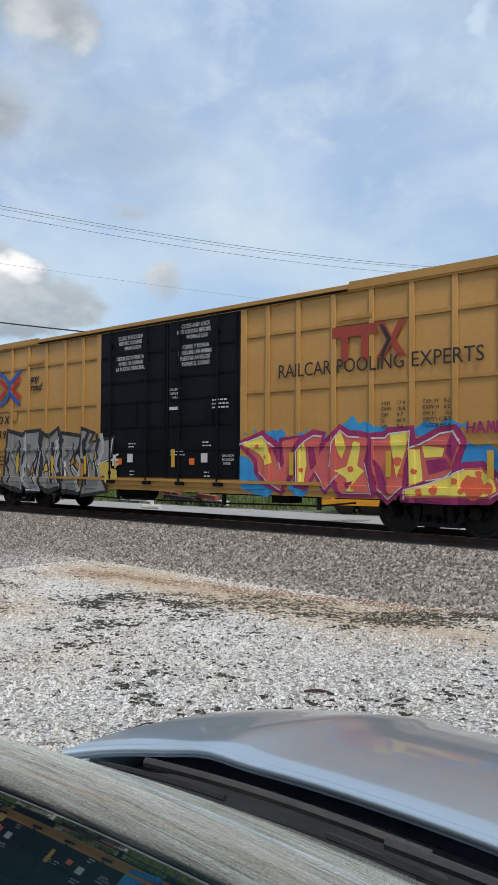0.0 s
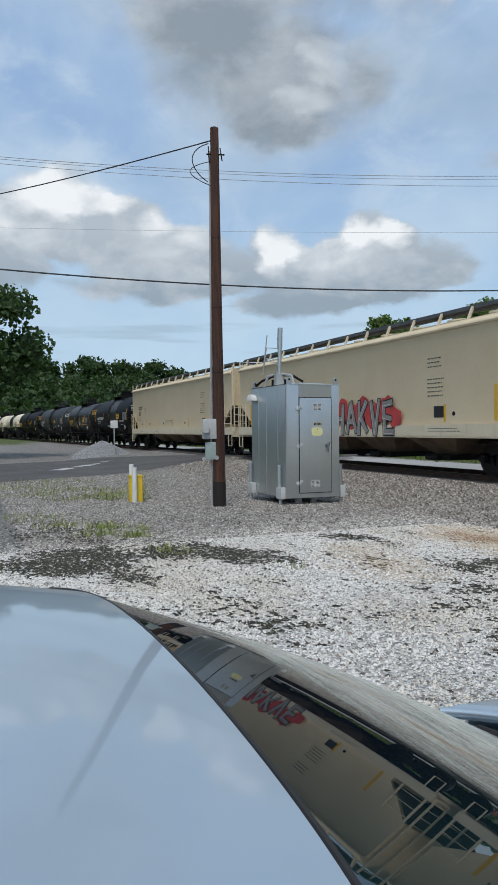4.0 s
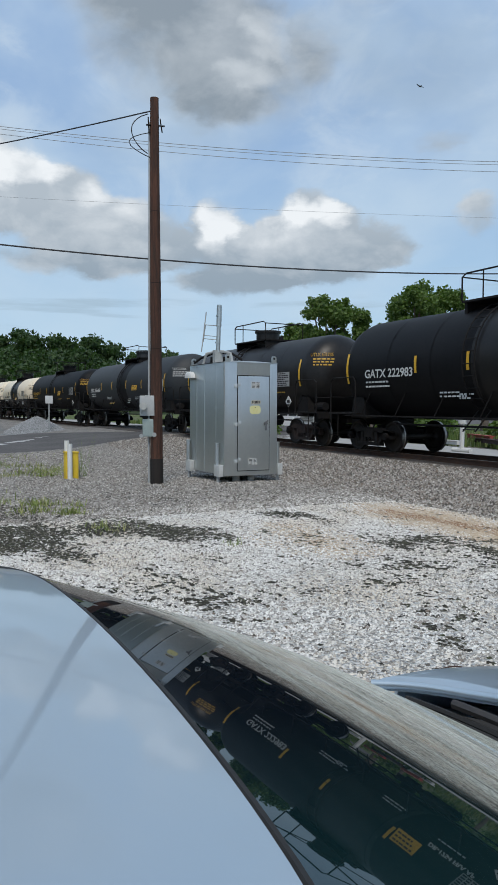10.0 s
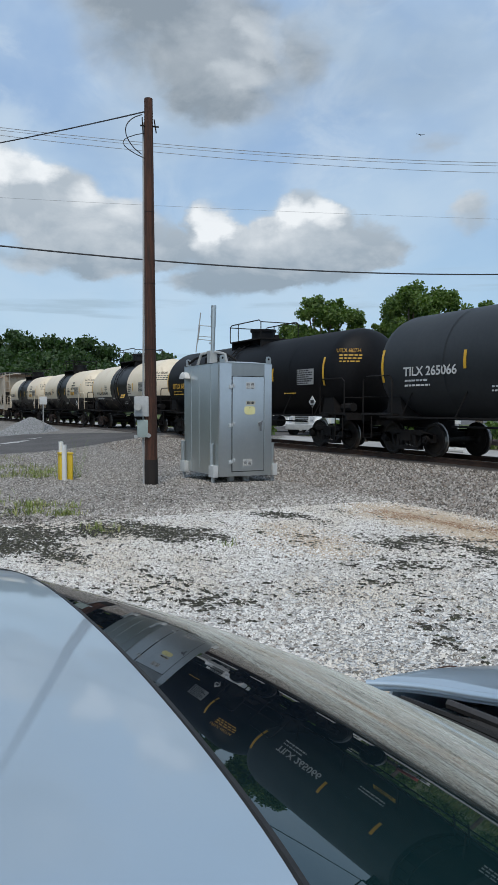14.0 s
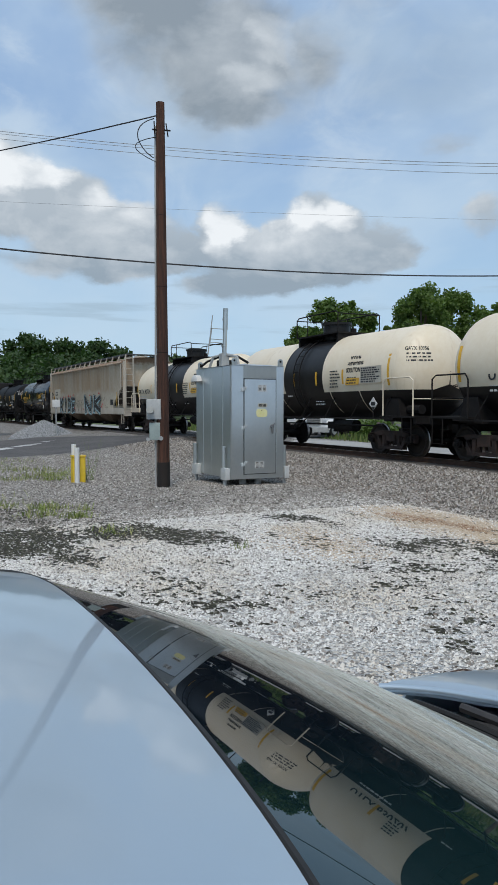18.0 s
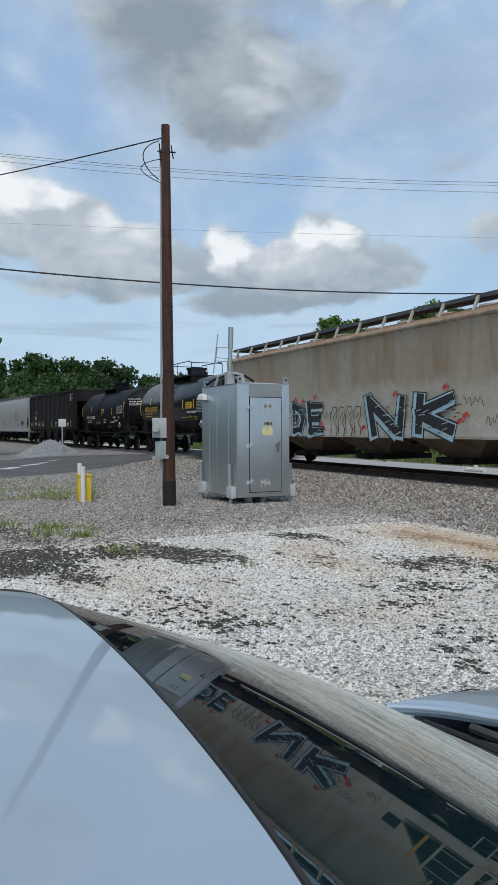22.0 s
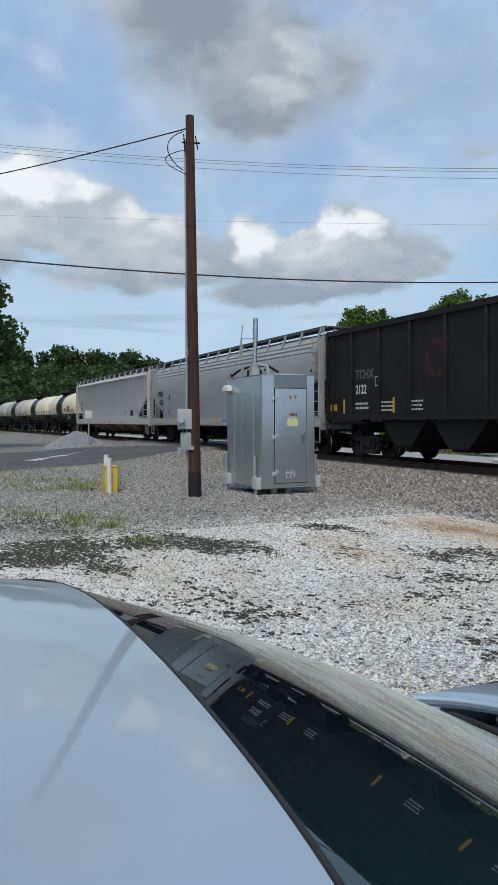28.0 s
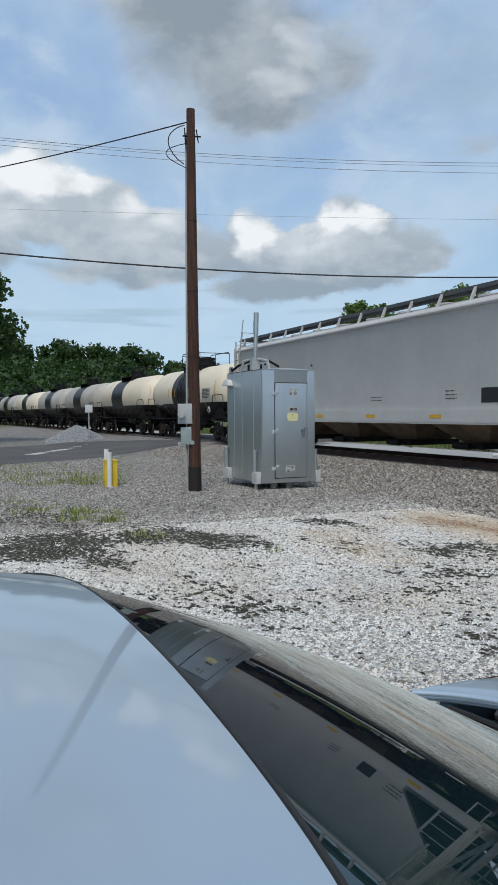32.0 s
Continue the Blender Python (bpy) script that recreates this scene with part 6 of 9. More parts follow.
    for w, x, f in (("RAILCAR", 3.6, 1.40), ("POOLING", 5.12, 1.56), ("EXPERTS", 6.82, 1.46)):
        letter(t, w, x, yt - 0.014, 3.28, 0.42, BLACKP, fit=f)
    lg = surf("faded red emblem", (0.38, 0.05, 0.025), (0.30, 0.045, 0.03), 0.55)
    ex = lambda pts: [(5.03 + (x - 5.05) * 0.63, 3.5 + (z - 3.6) * 1.12) for x, z in pts]
    part("emblem", B().prism(ex([(5.05, 4.25), (6.72, 4.25), (6.72, 4.05), (6.42, 4.05), (6.42, 3.6), (6.16, 3.6), (6.16, 4.05), (5.66, 4.05), (5.66, 3.6), (5.4, 3.6), (5.4, 4.05), (5.05, 4.05)]), yf - 0.05, yf - 0.046), lg, t, "faded red block emblem")
    part("emblem", B().prism(ex([(6.72, 4.25), (6.98, 4.25), (7.24, 3.98), (7.5, 4.25), (7.76, 4.25), (7.38, 3.92), (7.76, 3.6), (7.46, 3.6), (7.24, 3.84), (6.98, 3.6), (6.7, 3.6), (7.06, 3.92)]), yf - 0.05, yf - 0.046), lg, t, "faded red crossed emblem")
    part("emblem_arrow", B().prism(ex([(6.84, 4.2), (6.95, 4.2), (7.25, 3.92), (6.95, 3.64), (6.84, 3.64), (7.1, 3.92)]), yf - 0.056, yf - 0.052), BLACKP, t)
    letter(t, "next", -8.5, yt, 3.85, 0.30, BLACKP, shear=0.25, bold=0.008)
    letter(t, "load", -8.5, yt, 3.58, 0.30, BLACKP, shear=0.25, bold=0.008)
    letter(t, "any", -5.86, yt, 3.85, 0.30, BLACKP, shear=0.25, bold=0.008)
    letter(t, "road", -5.86, yt, 3.58, 0.30, BLACKP, shear=0.25, bold=0.008)
    for w, x, z in (("T B", -8.52, 2.62), ("O X", -7.62, 2.62), ("6 3", -8.5, 2.16), ("8 9", -7.6, 2.16)):
        letter(t, w, x, yt, z, 0.34, BLACKP, shear=0.22, bold=0.008)
    bl = surf("blue emblem paint", (0.02, 0.08, 0.36), (0.03, 0.11, 0.42), 0.5)
    rd = surf("red emblem paint", (0.55, 0.03, 0.02), (0.48, 0.03, 0.03), 0.5)
    for k, run in enumerate(([(-7.56, 4.22), (-7.2, 4.06), (-7.0, 3.88), (-6.93, 3.7), (-7.0, 3.52), (-7.2, 3.34), (-7.56, 3.18)], [(-6.92, 3.86), (-6.36, 4.24)], [(-6.92, 3.54), (-6.36, 3.16)])):
        band(t, run, 0.125, yf - 0.052, bl, "emblem", "blue arrow stroke of an emblem")
    for run in ([(-7.56, 4.0), (-7.24, 3.82), (-7.13, 3.7), (-7.24, 3.58), (-7.56, 3.4)], [(-6.36, 4.02), (-6.74, 3.76), (-6.8, 3.7), (-6.74, 3.64), (-6.36, 3.38)]):
        band(t, run, 0.13, yf - 0.055, rd, "emblem", "red arrow stroke of an emblem")
    part("plate_box", B().box(-6.85, -6.55, yf - 0.002 - 0.03, yf - 0.03, 2.68, 2.98).box(-6.82, -6.58, yf - 0.036, yf - 0.03, 2.71, 2.95), MUSTARD, t)
    bars(t, -8.4, yt, 1.6, 0.5, 3, BLACKP, 0.12, 0.05, 70)
    bars(t, -7.5, yt, 1.6, 0.5, 3, BLACKP, 0.12, 0.05, 71)
    for i, (a, c, d, e) in enumerate((("EXH", "17-0", "EXH W", "8-2"), ("EXW", "10-8", "EXW H", "6-0"), ("EW", "9-7", "EW H", "16-9"), ("IL", "60-9", "EMPTY C.G", "5-2"), ("IW", "9-6", "FLOOR H", "3-8"))):
        z = 2.56 - i * 0.115
        for w, x in ((a, 6.18), (c, 6.52), (d, 7.08), (e, 7.5)):
            letter(t, w, x, yt, z, 0.11, BLACKP, width=0.9)
    part("yellow_label", B().box(-8.5, -7.95, yf - 0.056, yf - 0.052, 0.98, 1.16), YELLOW, t, "yellow label plate")
    for x in (5.15, -6.0):
        part("placard_board", B().box(x, x + 0.82, yf - 0.06, yf - 0.03, 4.36, 4.44), MUSTARD, t)
    # spray paint, outlines in decimetres from the middle of the car and the rail
    rng = random.Random(4)
    for i, (x, z, r, sx) in enumerate(((2.62, 1.35, 0.24, 1.0), (2.8, 1.02, 0.30, 1.2), (3.15, 0.82, 0.20, 1.6), (3.4, 1.98, 0.17, 1.4), (3.62, 2.02, 0.14, 1.5), (4.3, 1.86, 0.22, 1.5), (4.75, 1.82, 0.22, 1.2), (5.45, 2.13, 0.20, 1.3), (5.5, 2.27, 0.13, 0.7), (5.8, 2.08, 0.20, 1.3), (6.15, 2.0, 0.18, 1.2), (7.15, 2.06, 0.16, 1.8), (7.6, 2.1, 0.14, 1.8), (7.95, 1.55, 0.30, 1.1), (8.3, 1.5, 0.26, 1.4), (8.1, 1.25, 0.25, 1.2), (8.72, 0.95, 0.22, 1.2), (8.6, 1.3, 0.16, 1.3), (4.2, 0.86, 0.16, 1.8), (7.8, 0.85, 0.16, 2.0))):
        b = B()
        blob(b, x, z, r, yf - 0.050 - i * 0.0002, i, sx)
        part("spray_cloud", b, BLUE, t, "blue sprayed cloud", smooth=0)
    for i in range(26):
        b = B()
        blob(b, rng.uniform(2.55, 8.7), rng.choice((rng.uniform(1.95, 2.2), rng.uniform(0.85, 1.2))), rng.uniform(0.02, 0.05), yf - 0.0545, i + 300)
        part("spray_speck", b, BLUE, t, smooth=0)
    # each letter: its outline, then the yellow fields on it
    bold = [
        ([(25.2, 18.6), (31.4, 20.4), (33.6, 18.8), (35.2, 17.9), (36.8, 13.0), (37.6, 13.9), (37.0, 19.0), (41.8, 19.6), (39.6, 17.0), (38.8, 11.5), (36.8, 8.1), (33.0, 10.0), (30.2, 12.0), (29.8, 15.0)], [[(25.6, 18.5), (31.2, 20.0), (33.0, 18.6), (34.2, 14.2), (32.6, 13.6), (30.9, 16.0)]]),
        ([(41.2, 9.6), (41.0, 16.8), (43.0, 19.0), (45.4, 20.2), (47.6, 20.0), (46.6, 15.6), (48.6, 18.2), (50.4, 20.0), (51.6, 12.0), (48.4, 8.6), (45.6, 12.4), (43.4, 9.2)], [[(41.6, 10.0), (41.5, 16.6), (43.2, 18.6), (43.6, 14.0), (42.9, 10.0)]]),
        ([(49.4, 13.6), (50.2, 18.6), (52.0, 21.2), (54.0, 19.8), (56.8, 19.6), (59.0, 19.2), (57.6, 14.2), (59.4, 8.0), (52.2, 8.0), (50.6, 11.4)], [[(51.0, 20.0), (52.2, 20.6), (53.6, 17.6), (52.4, 15.0), (51.2, 16.8)], [(50.8, 12.6), (53.6, 13.4), (55.4, 18.6), (57.0, 18.2), (56.2, 13.6), (57.8, 12.6), (55.8, 10.6), (55.6, 8.4), (54.0, 8.4), (53.6, 11.0)]]),
        ([(59.6, 19.4), (62.6, 19.4), (63.4, 20.2), (68.2, 20.6), (68.0, 17.4), (66.6, 13.6), (66.2, 9.6), (63.0, 7.0), (60.8, 9.0), (59.6, 13.6)], [[(63.6, 20.0), (67.8, 20.3), (67.2, 17.2), (66.0, 13.8), (65.0, 11.4), (64.0, 16.4)]]),
        ([(67.4, 17.2), (70.2, 18.0), (74.2, 20.0), (77.0, 20.4), (78.4, 18.0), (76.4, 12.8), (74.6, 11.4), (71.0, 10.8), (67.6, 9.4)], [[(67.8, 16.8), (70.0, 16.8), (70.6, 10.8), (68.0, 9.8)], [(70.4, 17.6), (75.0, 17.0), (74.6, 15.4), (71.0, 15.2)]]),
        ([(66.6, 7.4), (66.8, 9.2), (71.6, 10.4), (76.0, 12.0), (79.0, 13.3), (82.2, 13.5), (84.6, 11.6), (85.6, 9.2), (83.4, 7.8), (75.0, 7.6)], [[(67.0, 7.8), (67.2, 9.0), (71.6, 10.0), (76.0, 11.6), (79.0, 12.9), (82.0, 13.0), (84.2, 11.2), (85.0, 9.2), (83.0, 8.2), (75.0, 8.0)]])]
    for i, (o, fields) in enumerate(bold):
        spray_poly(t, o, yf - 0.055 - i * 0.0008, MAROON, 1.15, "spray_outline", "maroon sprayed outline")
        spray_poly(t, o, yf - 0.061 - i * 0.0008, PINK, -0.05, "spray_fill", "salmon sprayed letter")
        for inner in fields:
            spray_poly(t, inner, yf - 0.067 - i * 0.0008, LEMON, 0.0, "spray_accent", "yellow sprayed accent")
        spray_line(t, [(p[0] * 0.985 + o[0][0] * 0.015, p[1] - 0.25) for p in o[0:5]], yf - 0.073, 0.032, WHITE)
        spray_line(t, [(p[0] + 0.2, p[1]) for p in o[-4:-1]], yf - 0.0732, 0.022, WHITE)
    # maroon hollows between and inside the letters
    for pts in ([(34.4, 17.6), (36.2, 17.8), (36.7, 14.4), (36.0, 14.4)], [(44.0, 17.6), (45.4, 17.4), (46.0, 14.2), (44.8, 12.8)], [(53.0, 10.0), (55.0, 10.4), (54.2, 8.9)], [(59.9, 15.0), (61.2, 9.6), (63.6, 7.6), (61.4, 13.4)], [(71.4, 14.6), (75.2, 15.0), (76.0, 13.4), (72.0, 12.2)], [(76.4, 19.6), (77.9, 18.0), (76.6, 14.6), (75.4, 16.2)]):
        spray_poly(t, pts, yf - 0.0738, MAROON, 0.15, "spray_gap", "maroon sprayed hollow")
    for i, (x, z, r) in enumerate(((30.2, 17.8, 0.06), (32.4, 15.4, 0.05), (42.3, 12.6, 0.05), (54.6, 13.0, 0.07), (55.6, 9.4, 0.08), (65.2, 14.6, 0.10), (66.0, 12.4, 0.07), (73.0, 9.0, 0.10), (80.6, 9.9, 0.24), (83.4, 9.6, 0.11), (81.6, 12.2, 0.07), (77.0, 10.8, 0.07), (70.0, 8.6, 0.08), (68.8, 12.6, 0.06), (78.4, 9.0, 0.06))):
        b = B()
        blob(b, x / 10, z / 10, r, yf - 0.074 - i * 0.0001, i + 90)
        part("spray_dot", b, BRIGHT, t, "orange-red sprayed dot", smooth=0)
    for i, (x, z, r, sx) in enumerate(((-2.25, 1.22, 0.22, 1.2), (-1.95, 1.1, 0.18, 1.5), (-1.8, 1.35, 0.09, 0.8), (-2.1, 0.95, 0.12, 1.6))):
        b = B()
        blob(b, x, z, r, yf - 0.0725 - i * 0.0002, i + 120, sx)
        part("spray_cloud", b, SPRAY_GOLD, t, "ochre sprayed cloud", smooth=0)
    silver = [
        [(-73, 7.2), (-70.6, 23.8), (-62.8, 22.1), (-61, 23.1), (-60, 12.8), (-63.5, 5.7), (-67, 6.1)],
        [(-61, 23.1), (-53.8, 23.5), (-54.6, 14.2), (-56.4, 10.7), (-54.2, 5.8), (-60, 5.8), (-62.5, 9.3)],
        [(-52.8, 22.8), (-49.2, 21.4), (-44.8, 23.8), (-44.2, 21.4), (-47, 12.8), (-43.5, 7.2), (-49.2, 5.8), (-53.5, 7.2)],
        [(-42.8, 22.4), (-34.1, 21.4), (-34.8, 17.8), (-39, 14.2), (-34.8, 10.7), (-35.5, 5.8), (-42, 6.1), (-44.2, 12.8)],
        [(-33.4, 23.5), (-28.4, 22.1), (-30.2, 19.6), (-19.3, 20.6), (-20.4, 15), (-26.2, 13.5), (-21.8, 6.4), (-33.4, 5), (-30.5, 14.2), (-34.1, 15)]]
    for i, o in enumerate(silver):
        spray_poly(t, o, yf - 0.05 - i * 0.0008, INK, 1.1, "spray_outline", "black sprayed outline")
        spray_poly(t, o, yf - 0.056 - i * 0.0008, SILVER, -0.5, "spray_fill", "silver sprayed letter")
        k = sum(p[0] for p in o) / len(o), sum(p[1] for p in o) / len(o)
        spray_line(t, o[3:6], yf - 0.064, 0.045, WHITE)
        # inner cuts, folds and thin highlights of the block letter
        for n in range(4):
            u = -4.2 + 2.6 * n + rng.uniform(-0.5, 0.5)
            zb, zt = k[1] + rng.uniform(-8, -3), k[1] + rng.uniform(2, 7.5)
            run = [(k[0] + u + rng.uniform(-0.5, 0.5) + 0.9 * math.sin(q * 1.4 + n), zb + (zt - zb) * q / 5) for q in range(6)]
            band(t, [(p / 10, q / 10) for p, q in run], rng.choice((0.05, 0.09, 0.13)), yf - 0.0625 - n * 0.0002, (INK, SILVER_DARK, INK, SILVER_PALE)[n], "spray_stroke", "")
            band(t, [(p / 10 + 0.06, q / 10) for p, q in run[:4]], 0.025, yf - 0.0645 - n * 0.0002, WHITE, "spray_highlight", "")
        g = (k[0] + rng.uniform(-2, 1), k[1] + rng.uniform(-3, 3))
        spray_poly(t, [(g[0] - 1.6, g[1] - 2.0), (g[0] + 0.4, g[1] + 2.4), (g[0] + 1.3, g[1] - 0.8)], yf - 0.066, INK, 0.2, "spray_gap", "")
        spray_poly(t, [(g[0] - 1.0, g[1] - 1.6), (g[0] + 0.2, g[1] + 1.1), (g[0] + 0.7, g[1] - 0.8)], yf - 0.068, MUSTARD if i % 2 else SPRAY_GOLD, 0, "spray_gap", "")
    for x in (-64.3, -31.2, -46.5):
        part("reflector", B().box(x / 10 - 0.05, x / 10 + 0.05, yf - 0.072, yf - 0.068, 1.1, 1.6), YELLOW, t, "yellow reflective strip")
    for x in (40.0, 63.6, 84.0):
        part("reflector", B().box(x / 10 - 0.06, x / 10 + 0.06, yf - 0.080, yf - 0.076, 1.15, 1.65), AMBER, t, "amber reflective strip")
    sprayed(t, "HE", -2.05, 1.35, 0.4, 0.26, yf - 0.075, [("spray_tag", WHITE, 1.0, 0, "small white sprayed tag")], 8, 0.06)
    sprayed(t, "HAME", 7.95, 1.98, 0.75, 0.18, yf - 0.05, [("spray_tag", MAROON, 1.0, 0, "small maroon sprayed tag")], 9, 0.045)
    sprayed(t, "HA", -7.75, 1.1, 0.4, 0.25, yf - 0.05, [("spray_tag", WHITE, 1.0, 0, "small white sprayed tag")], 19, 0.05)
    posts = [(s * q, 0.06 if 2.7 < q < 9 else 0.09, 0.045) for q in (9.38, 8.6, 7.72, 6.84, 5.95, 5.05, 4.14, 3.3, 2.6) for s in (-1, 1)]
    drape(t, yf, 0.048, posts + [(-1.25, 1.25, 0.07)], [(1.80, 0.04, 0.03), (0.89, 0.07, 0.05), (0.76, 0.06, 0.022)])
    # ends, ladders, underframe
    for e in (-1, 1):
        x = e * L
        for z in np.arange(1.3, 4.8, 0.45):
            part("end_rib", B().tube((x + e * 0.01, -1.45, z), (x + e * 0.01, 1.45, z), 0.06, 8), MUSTARD, t)
        ladder(t, x - e * 0.02, x - e * 0.48, -Y - 0.09, Z0 - 0.1, 2.7, 5, MUSTARD)
        end_ladder(t, x + e * 0.1, -1.45, -1.0, 0.8, 4.9, 11, MUSTARD)
        part("step", B().path([(x - e * 0.05, -Y - 0.05, Z0), (x - e * 0.05, -Y - 0.05, 0.45), (x - e * 0.45, -Y - 0.05, 0.45), (x - e * 0.45, -Y - 0.05, Z0)], 0.018, 6), STEEL_DARK, t)
        coupler(t, x, e)
        truck(t, e * 7.05, center)
    part("center_sill", B().box(-L, L, -0.35, 0.35, 0.72, 0.9).box(-L + 0.4, L - 0.4, -1.3, 1.3, 0.84, 0.94), STEEL_DARK, t)
    part("brake_cylinder", B().tube((-2.5, -0.7, 0.62), (-1.3, -0.7, 0.62), 0.2, 12), STEEL_DARK, t)
    part("brake_rod", B().tube((1.0, -0.9, 0.66), (4.3, -0.9, 0.66), 0.025, 6).box(3.0, 3.5, -1.0, -0.5, 0.5, 0.8), STEEL_DARK, t)
    for x in (-4.6, -1.9, 1.9, 4.6):
        part("cable_hanger", B().box(x - 0.04, x + 0.04, -1.45, -1.38, 0.42, 0.82), STEEL_DARK, t)
    part("brake_pipe", B().path([(-5.5, -1.42, 0.6), (-4.6, -1.42, 0.5), (-1.9, -1.42, 0.46), (1.9, -1.42, 0.46), (4.6, -1.42, 0.5), (5.5, -1.42, 0.6)], 0.02, 6), STEEL_DARK, t)
    return t


# -- covered hoppers
FLAT = [(1.555, 0.0), (1.56, 3.98), (1.60, 4.06), (1.60, 4.17), (1.52, 4.24), (1.1, 4.38), (0.5, 4.46), (0.0, 4.48)]
ROUND = [(1.36, 0.0), (1.48, 1.6), (1.58, 2.4), (1.62, 3.0), (1.60, 3.6), (1.52, 3.98), (1.50, 4.0), (1.44, 4.14), (1.42, 4.16), (1.32, 4.28), (1.0, 4.44), (0.5, 4.52), (0.0, 4.54)]


def profile_ring(prof, x, zl):
    ys = [p[0] for p in prof]
    zs = [p[1] for p in prof]
    yl = float(np.interp(zl, zs, ys))
    half = [(yl, zl)] + [(a, c) for a, c in prof if c > zl + 0.01]
    while len(half) < len(prof) + 1:
        half.insert(1, (float(np.interp(half[0][1] + 0.001, zs, ys)), half[0][1] + 0.002 * (len(prof) + 1 - len(half))))
    return [(x, -a, c) for a, c in half] + [(x, a, c) for a, c in reversed(half[:-1])]


def hopper(center, half, paint, sill, label, round_body=False, bays=4, cut=1.7, dark_walk=True, rusty=False, mark=None, marks_mat=None, inset=0.42):
    t = car_thing("covered_hopper", label, "hopper car", center)
    prof = ROUND if round_body else FLAT
    ck = 1.0 if not round_body else 1.25
    hi = 2.75 if inset > 0.3 else 2.5
    ring_x = [(-half + inset, hi), (-half + inset + cut * 0.42, hi * 0.84), (-half + inset + cut, 1.62), (-half + inset + 0.03 + cut, 1.2)]
    ring_x = ring_x + [(x, 1.2) for x in np.linspace(-half + 3.5, half - 3.5, 7)] + [(-a, z) for a, z in reversed(ring_x)]
    body = part("body", B().loft([profile_ring(prof, x, z) for x, z in ring_x]), paint, t, smooth=40)
    for s in (-1, 1):
        y = s * 1.57
        part("side_sill", B().box(-half, half, min(y, y + s * 0.05), max(y, y + s * 0.05), 1.06, 1.42).box(-half, half, min(y - s * 0.12, y + s * 0.05), max(y - s * 0.12, y + s * 0.05), 1.04, 1.09), sill, t)
        if not round_body:
            part("top_chord", B().tube((-half + inset, s * 1.585, 4.11), (half - inset, s * 1.585, 4.11), 0.07, 8), paint, t)
        else:
            for z in (3.78, 3.95, 4.1):
                part("bead", B().tube((-half + 0.6, s * float(np.interp(z, [p[1] for p in prof], [p[0] for p in prof])), z), (half - 0.6, s * float(np.interp(z, [p[1] for p in prof], [p[0] for p in prof])), z), 0.03, 6), paint, t)
    # thin dark sheets over the end slopes imitate recess shade and grime
    for e in (-1, 1):
        b = B()
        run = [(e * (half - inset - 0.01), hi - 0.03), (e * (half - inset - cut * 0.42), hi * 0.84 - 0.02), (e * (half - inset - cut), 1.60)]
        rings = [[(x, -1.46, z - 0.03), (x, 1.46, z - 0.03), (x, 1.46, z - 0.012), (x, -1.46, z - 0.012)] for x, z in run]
        part("slope_sheet", b.loft(rings), SHADE_GRIME, t, "dark sheet of painted shade and grime under the car end")
    # roof walkway with brackets
    for s in (-1, 1):
        part("walkway", B().box(-half + 0.1, half - 0.1, min(s * 0.62, s * 1.28), max(s * 0.62, s * 1.28), 4.585, 4.62), WALK_GREY if dark_walk else sill, t, "dark roof grating" if dark_walk else "")
        part("walkway_rail", B().box(-half + 0.1, half - 0.1, s * 1.3 - 0.02, s * 1.3 + 0.02, 4.55, 4.66), WALK_GREY, t)
        n = 15
        me = cached(("bracket", sill.name, s), lambda: mesh_of("walkway_bracket", B().loft([[(-0.045, s * 1.50, 4.12), (0.045, s * 1.50, 4.12), (0.045, s * 1.44, 4.12), (-0.045, s * 1.44, 4.12)], [(0.045, s * 1.34, 4.62), (0.135, s * 1.34, 4.62), (0.135, s * 1.28, 4.62), (0.045, s * 1.28, 4.62)]]), sill))
        for i in range(n):
            part("walkway_bracket", me, None, t, at=pose(-half + 0.5 + (2 * half - 1.0) * i / (n - 1), 0, 0))
    n = 10
    for i in range(n):
        x = -half + 1.5 + (2 * half - 3.0) * i / (n - 1)
        part("hatch", B().tube((x, 0, 4.42), (x, 0, 4.6), 0.42, 14), sill, t)
    # outlets below
    span = 2 * (half - 3.6)
    for i in range(bays):
        x0 = -half + 3.6 + span * i / bays
        x1 = x0 + span / bays
        m = (x0 + x1) / 2
        w = (x1 - x0) * 0.16
        rings = [[(x0 + 0.05, -1.48, 1.25), (x1 - 0.05, -1.48, 1.25), (x1 - 0.05, 1.48, 1.25), (x0 + 0.05, 1.48, 1.25)], [(m - w, -0.62, 0.52), (m + w, -0.62, 0.52), (m + w, 0.62, 0.52), (m - w, 0.62, 0.52)]]
        bay = part("hopper_bay", B().loft(rings), HOP_BROWN if not round_body else STEEL_DARK, t, "hopper outlet bay, darker than the body")
        part("outlet_gate", B().box(m - w - 0.1, m + w + 0.1, -0.95, 0.95, 0.36, 0.52).tube((m - 0.3, -1.1, 0.44), (m + 0.3, -1.1, 0.44), 0.09, 10), STEEL_DARK, bay)
    part("center_sill", B().box(-half, half, -0.3, 0.3, 0.85, 1.2), STEEL_DARK, t)
    # ends
    for e in (-1, 1):
        x = e * half
        part("end_platform", B().box(min(x, x - e * 1.9), max(x, x - e * 1.9), -1.55, 1.55, 1.1, 1.16).box(min(x, x - e * 0.12), max(x, x - e * 0.12), -1.58, 1.58, 0.95, 1.42), sill, t)
        for y in (-1.55, 1.55):
            if inset < 0.3:
                continue
            part("corner_post", B().box(min(x, x - e * 0.12) - 0.0, max(x, x - e * 0.12), y - 0.06, y + 0.06, 1.3, 4.2), sill, t)
            part("end_post", B().tube((x - e * 0.08, y * 0.55, 1.2), (x - e * 0.45, y * 0.55, 2.9), 0.06, 8), sill, t)
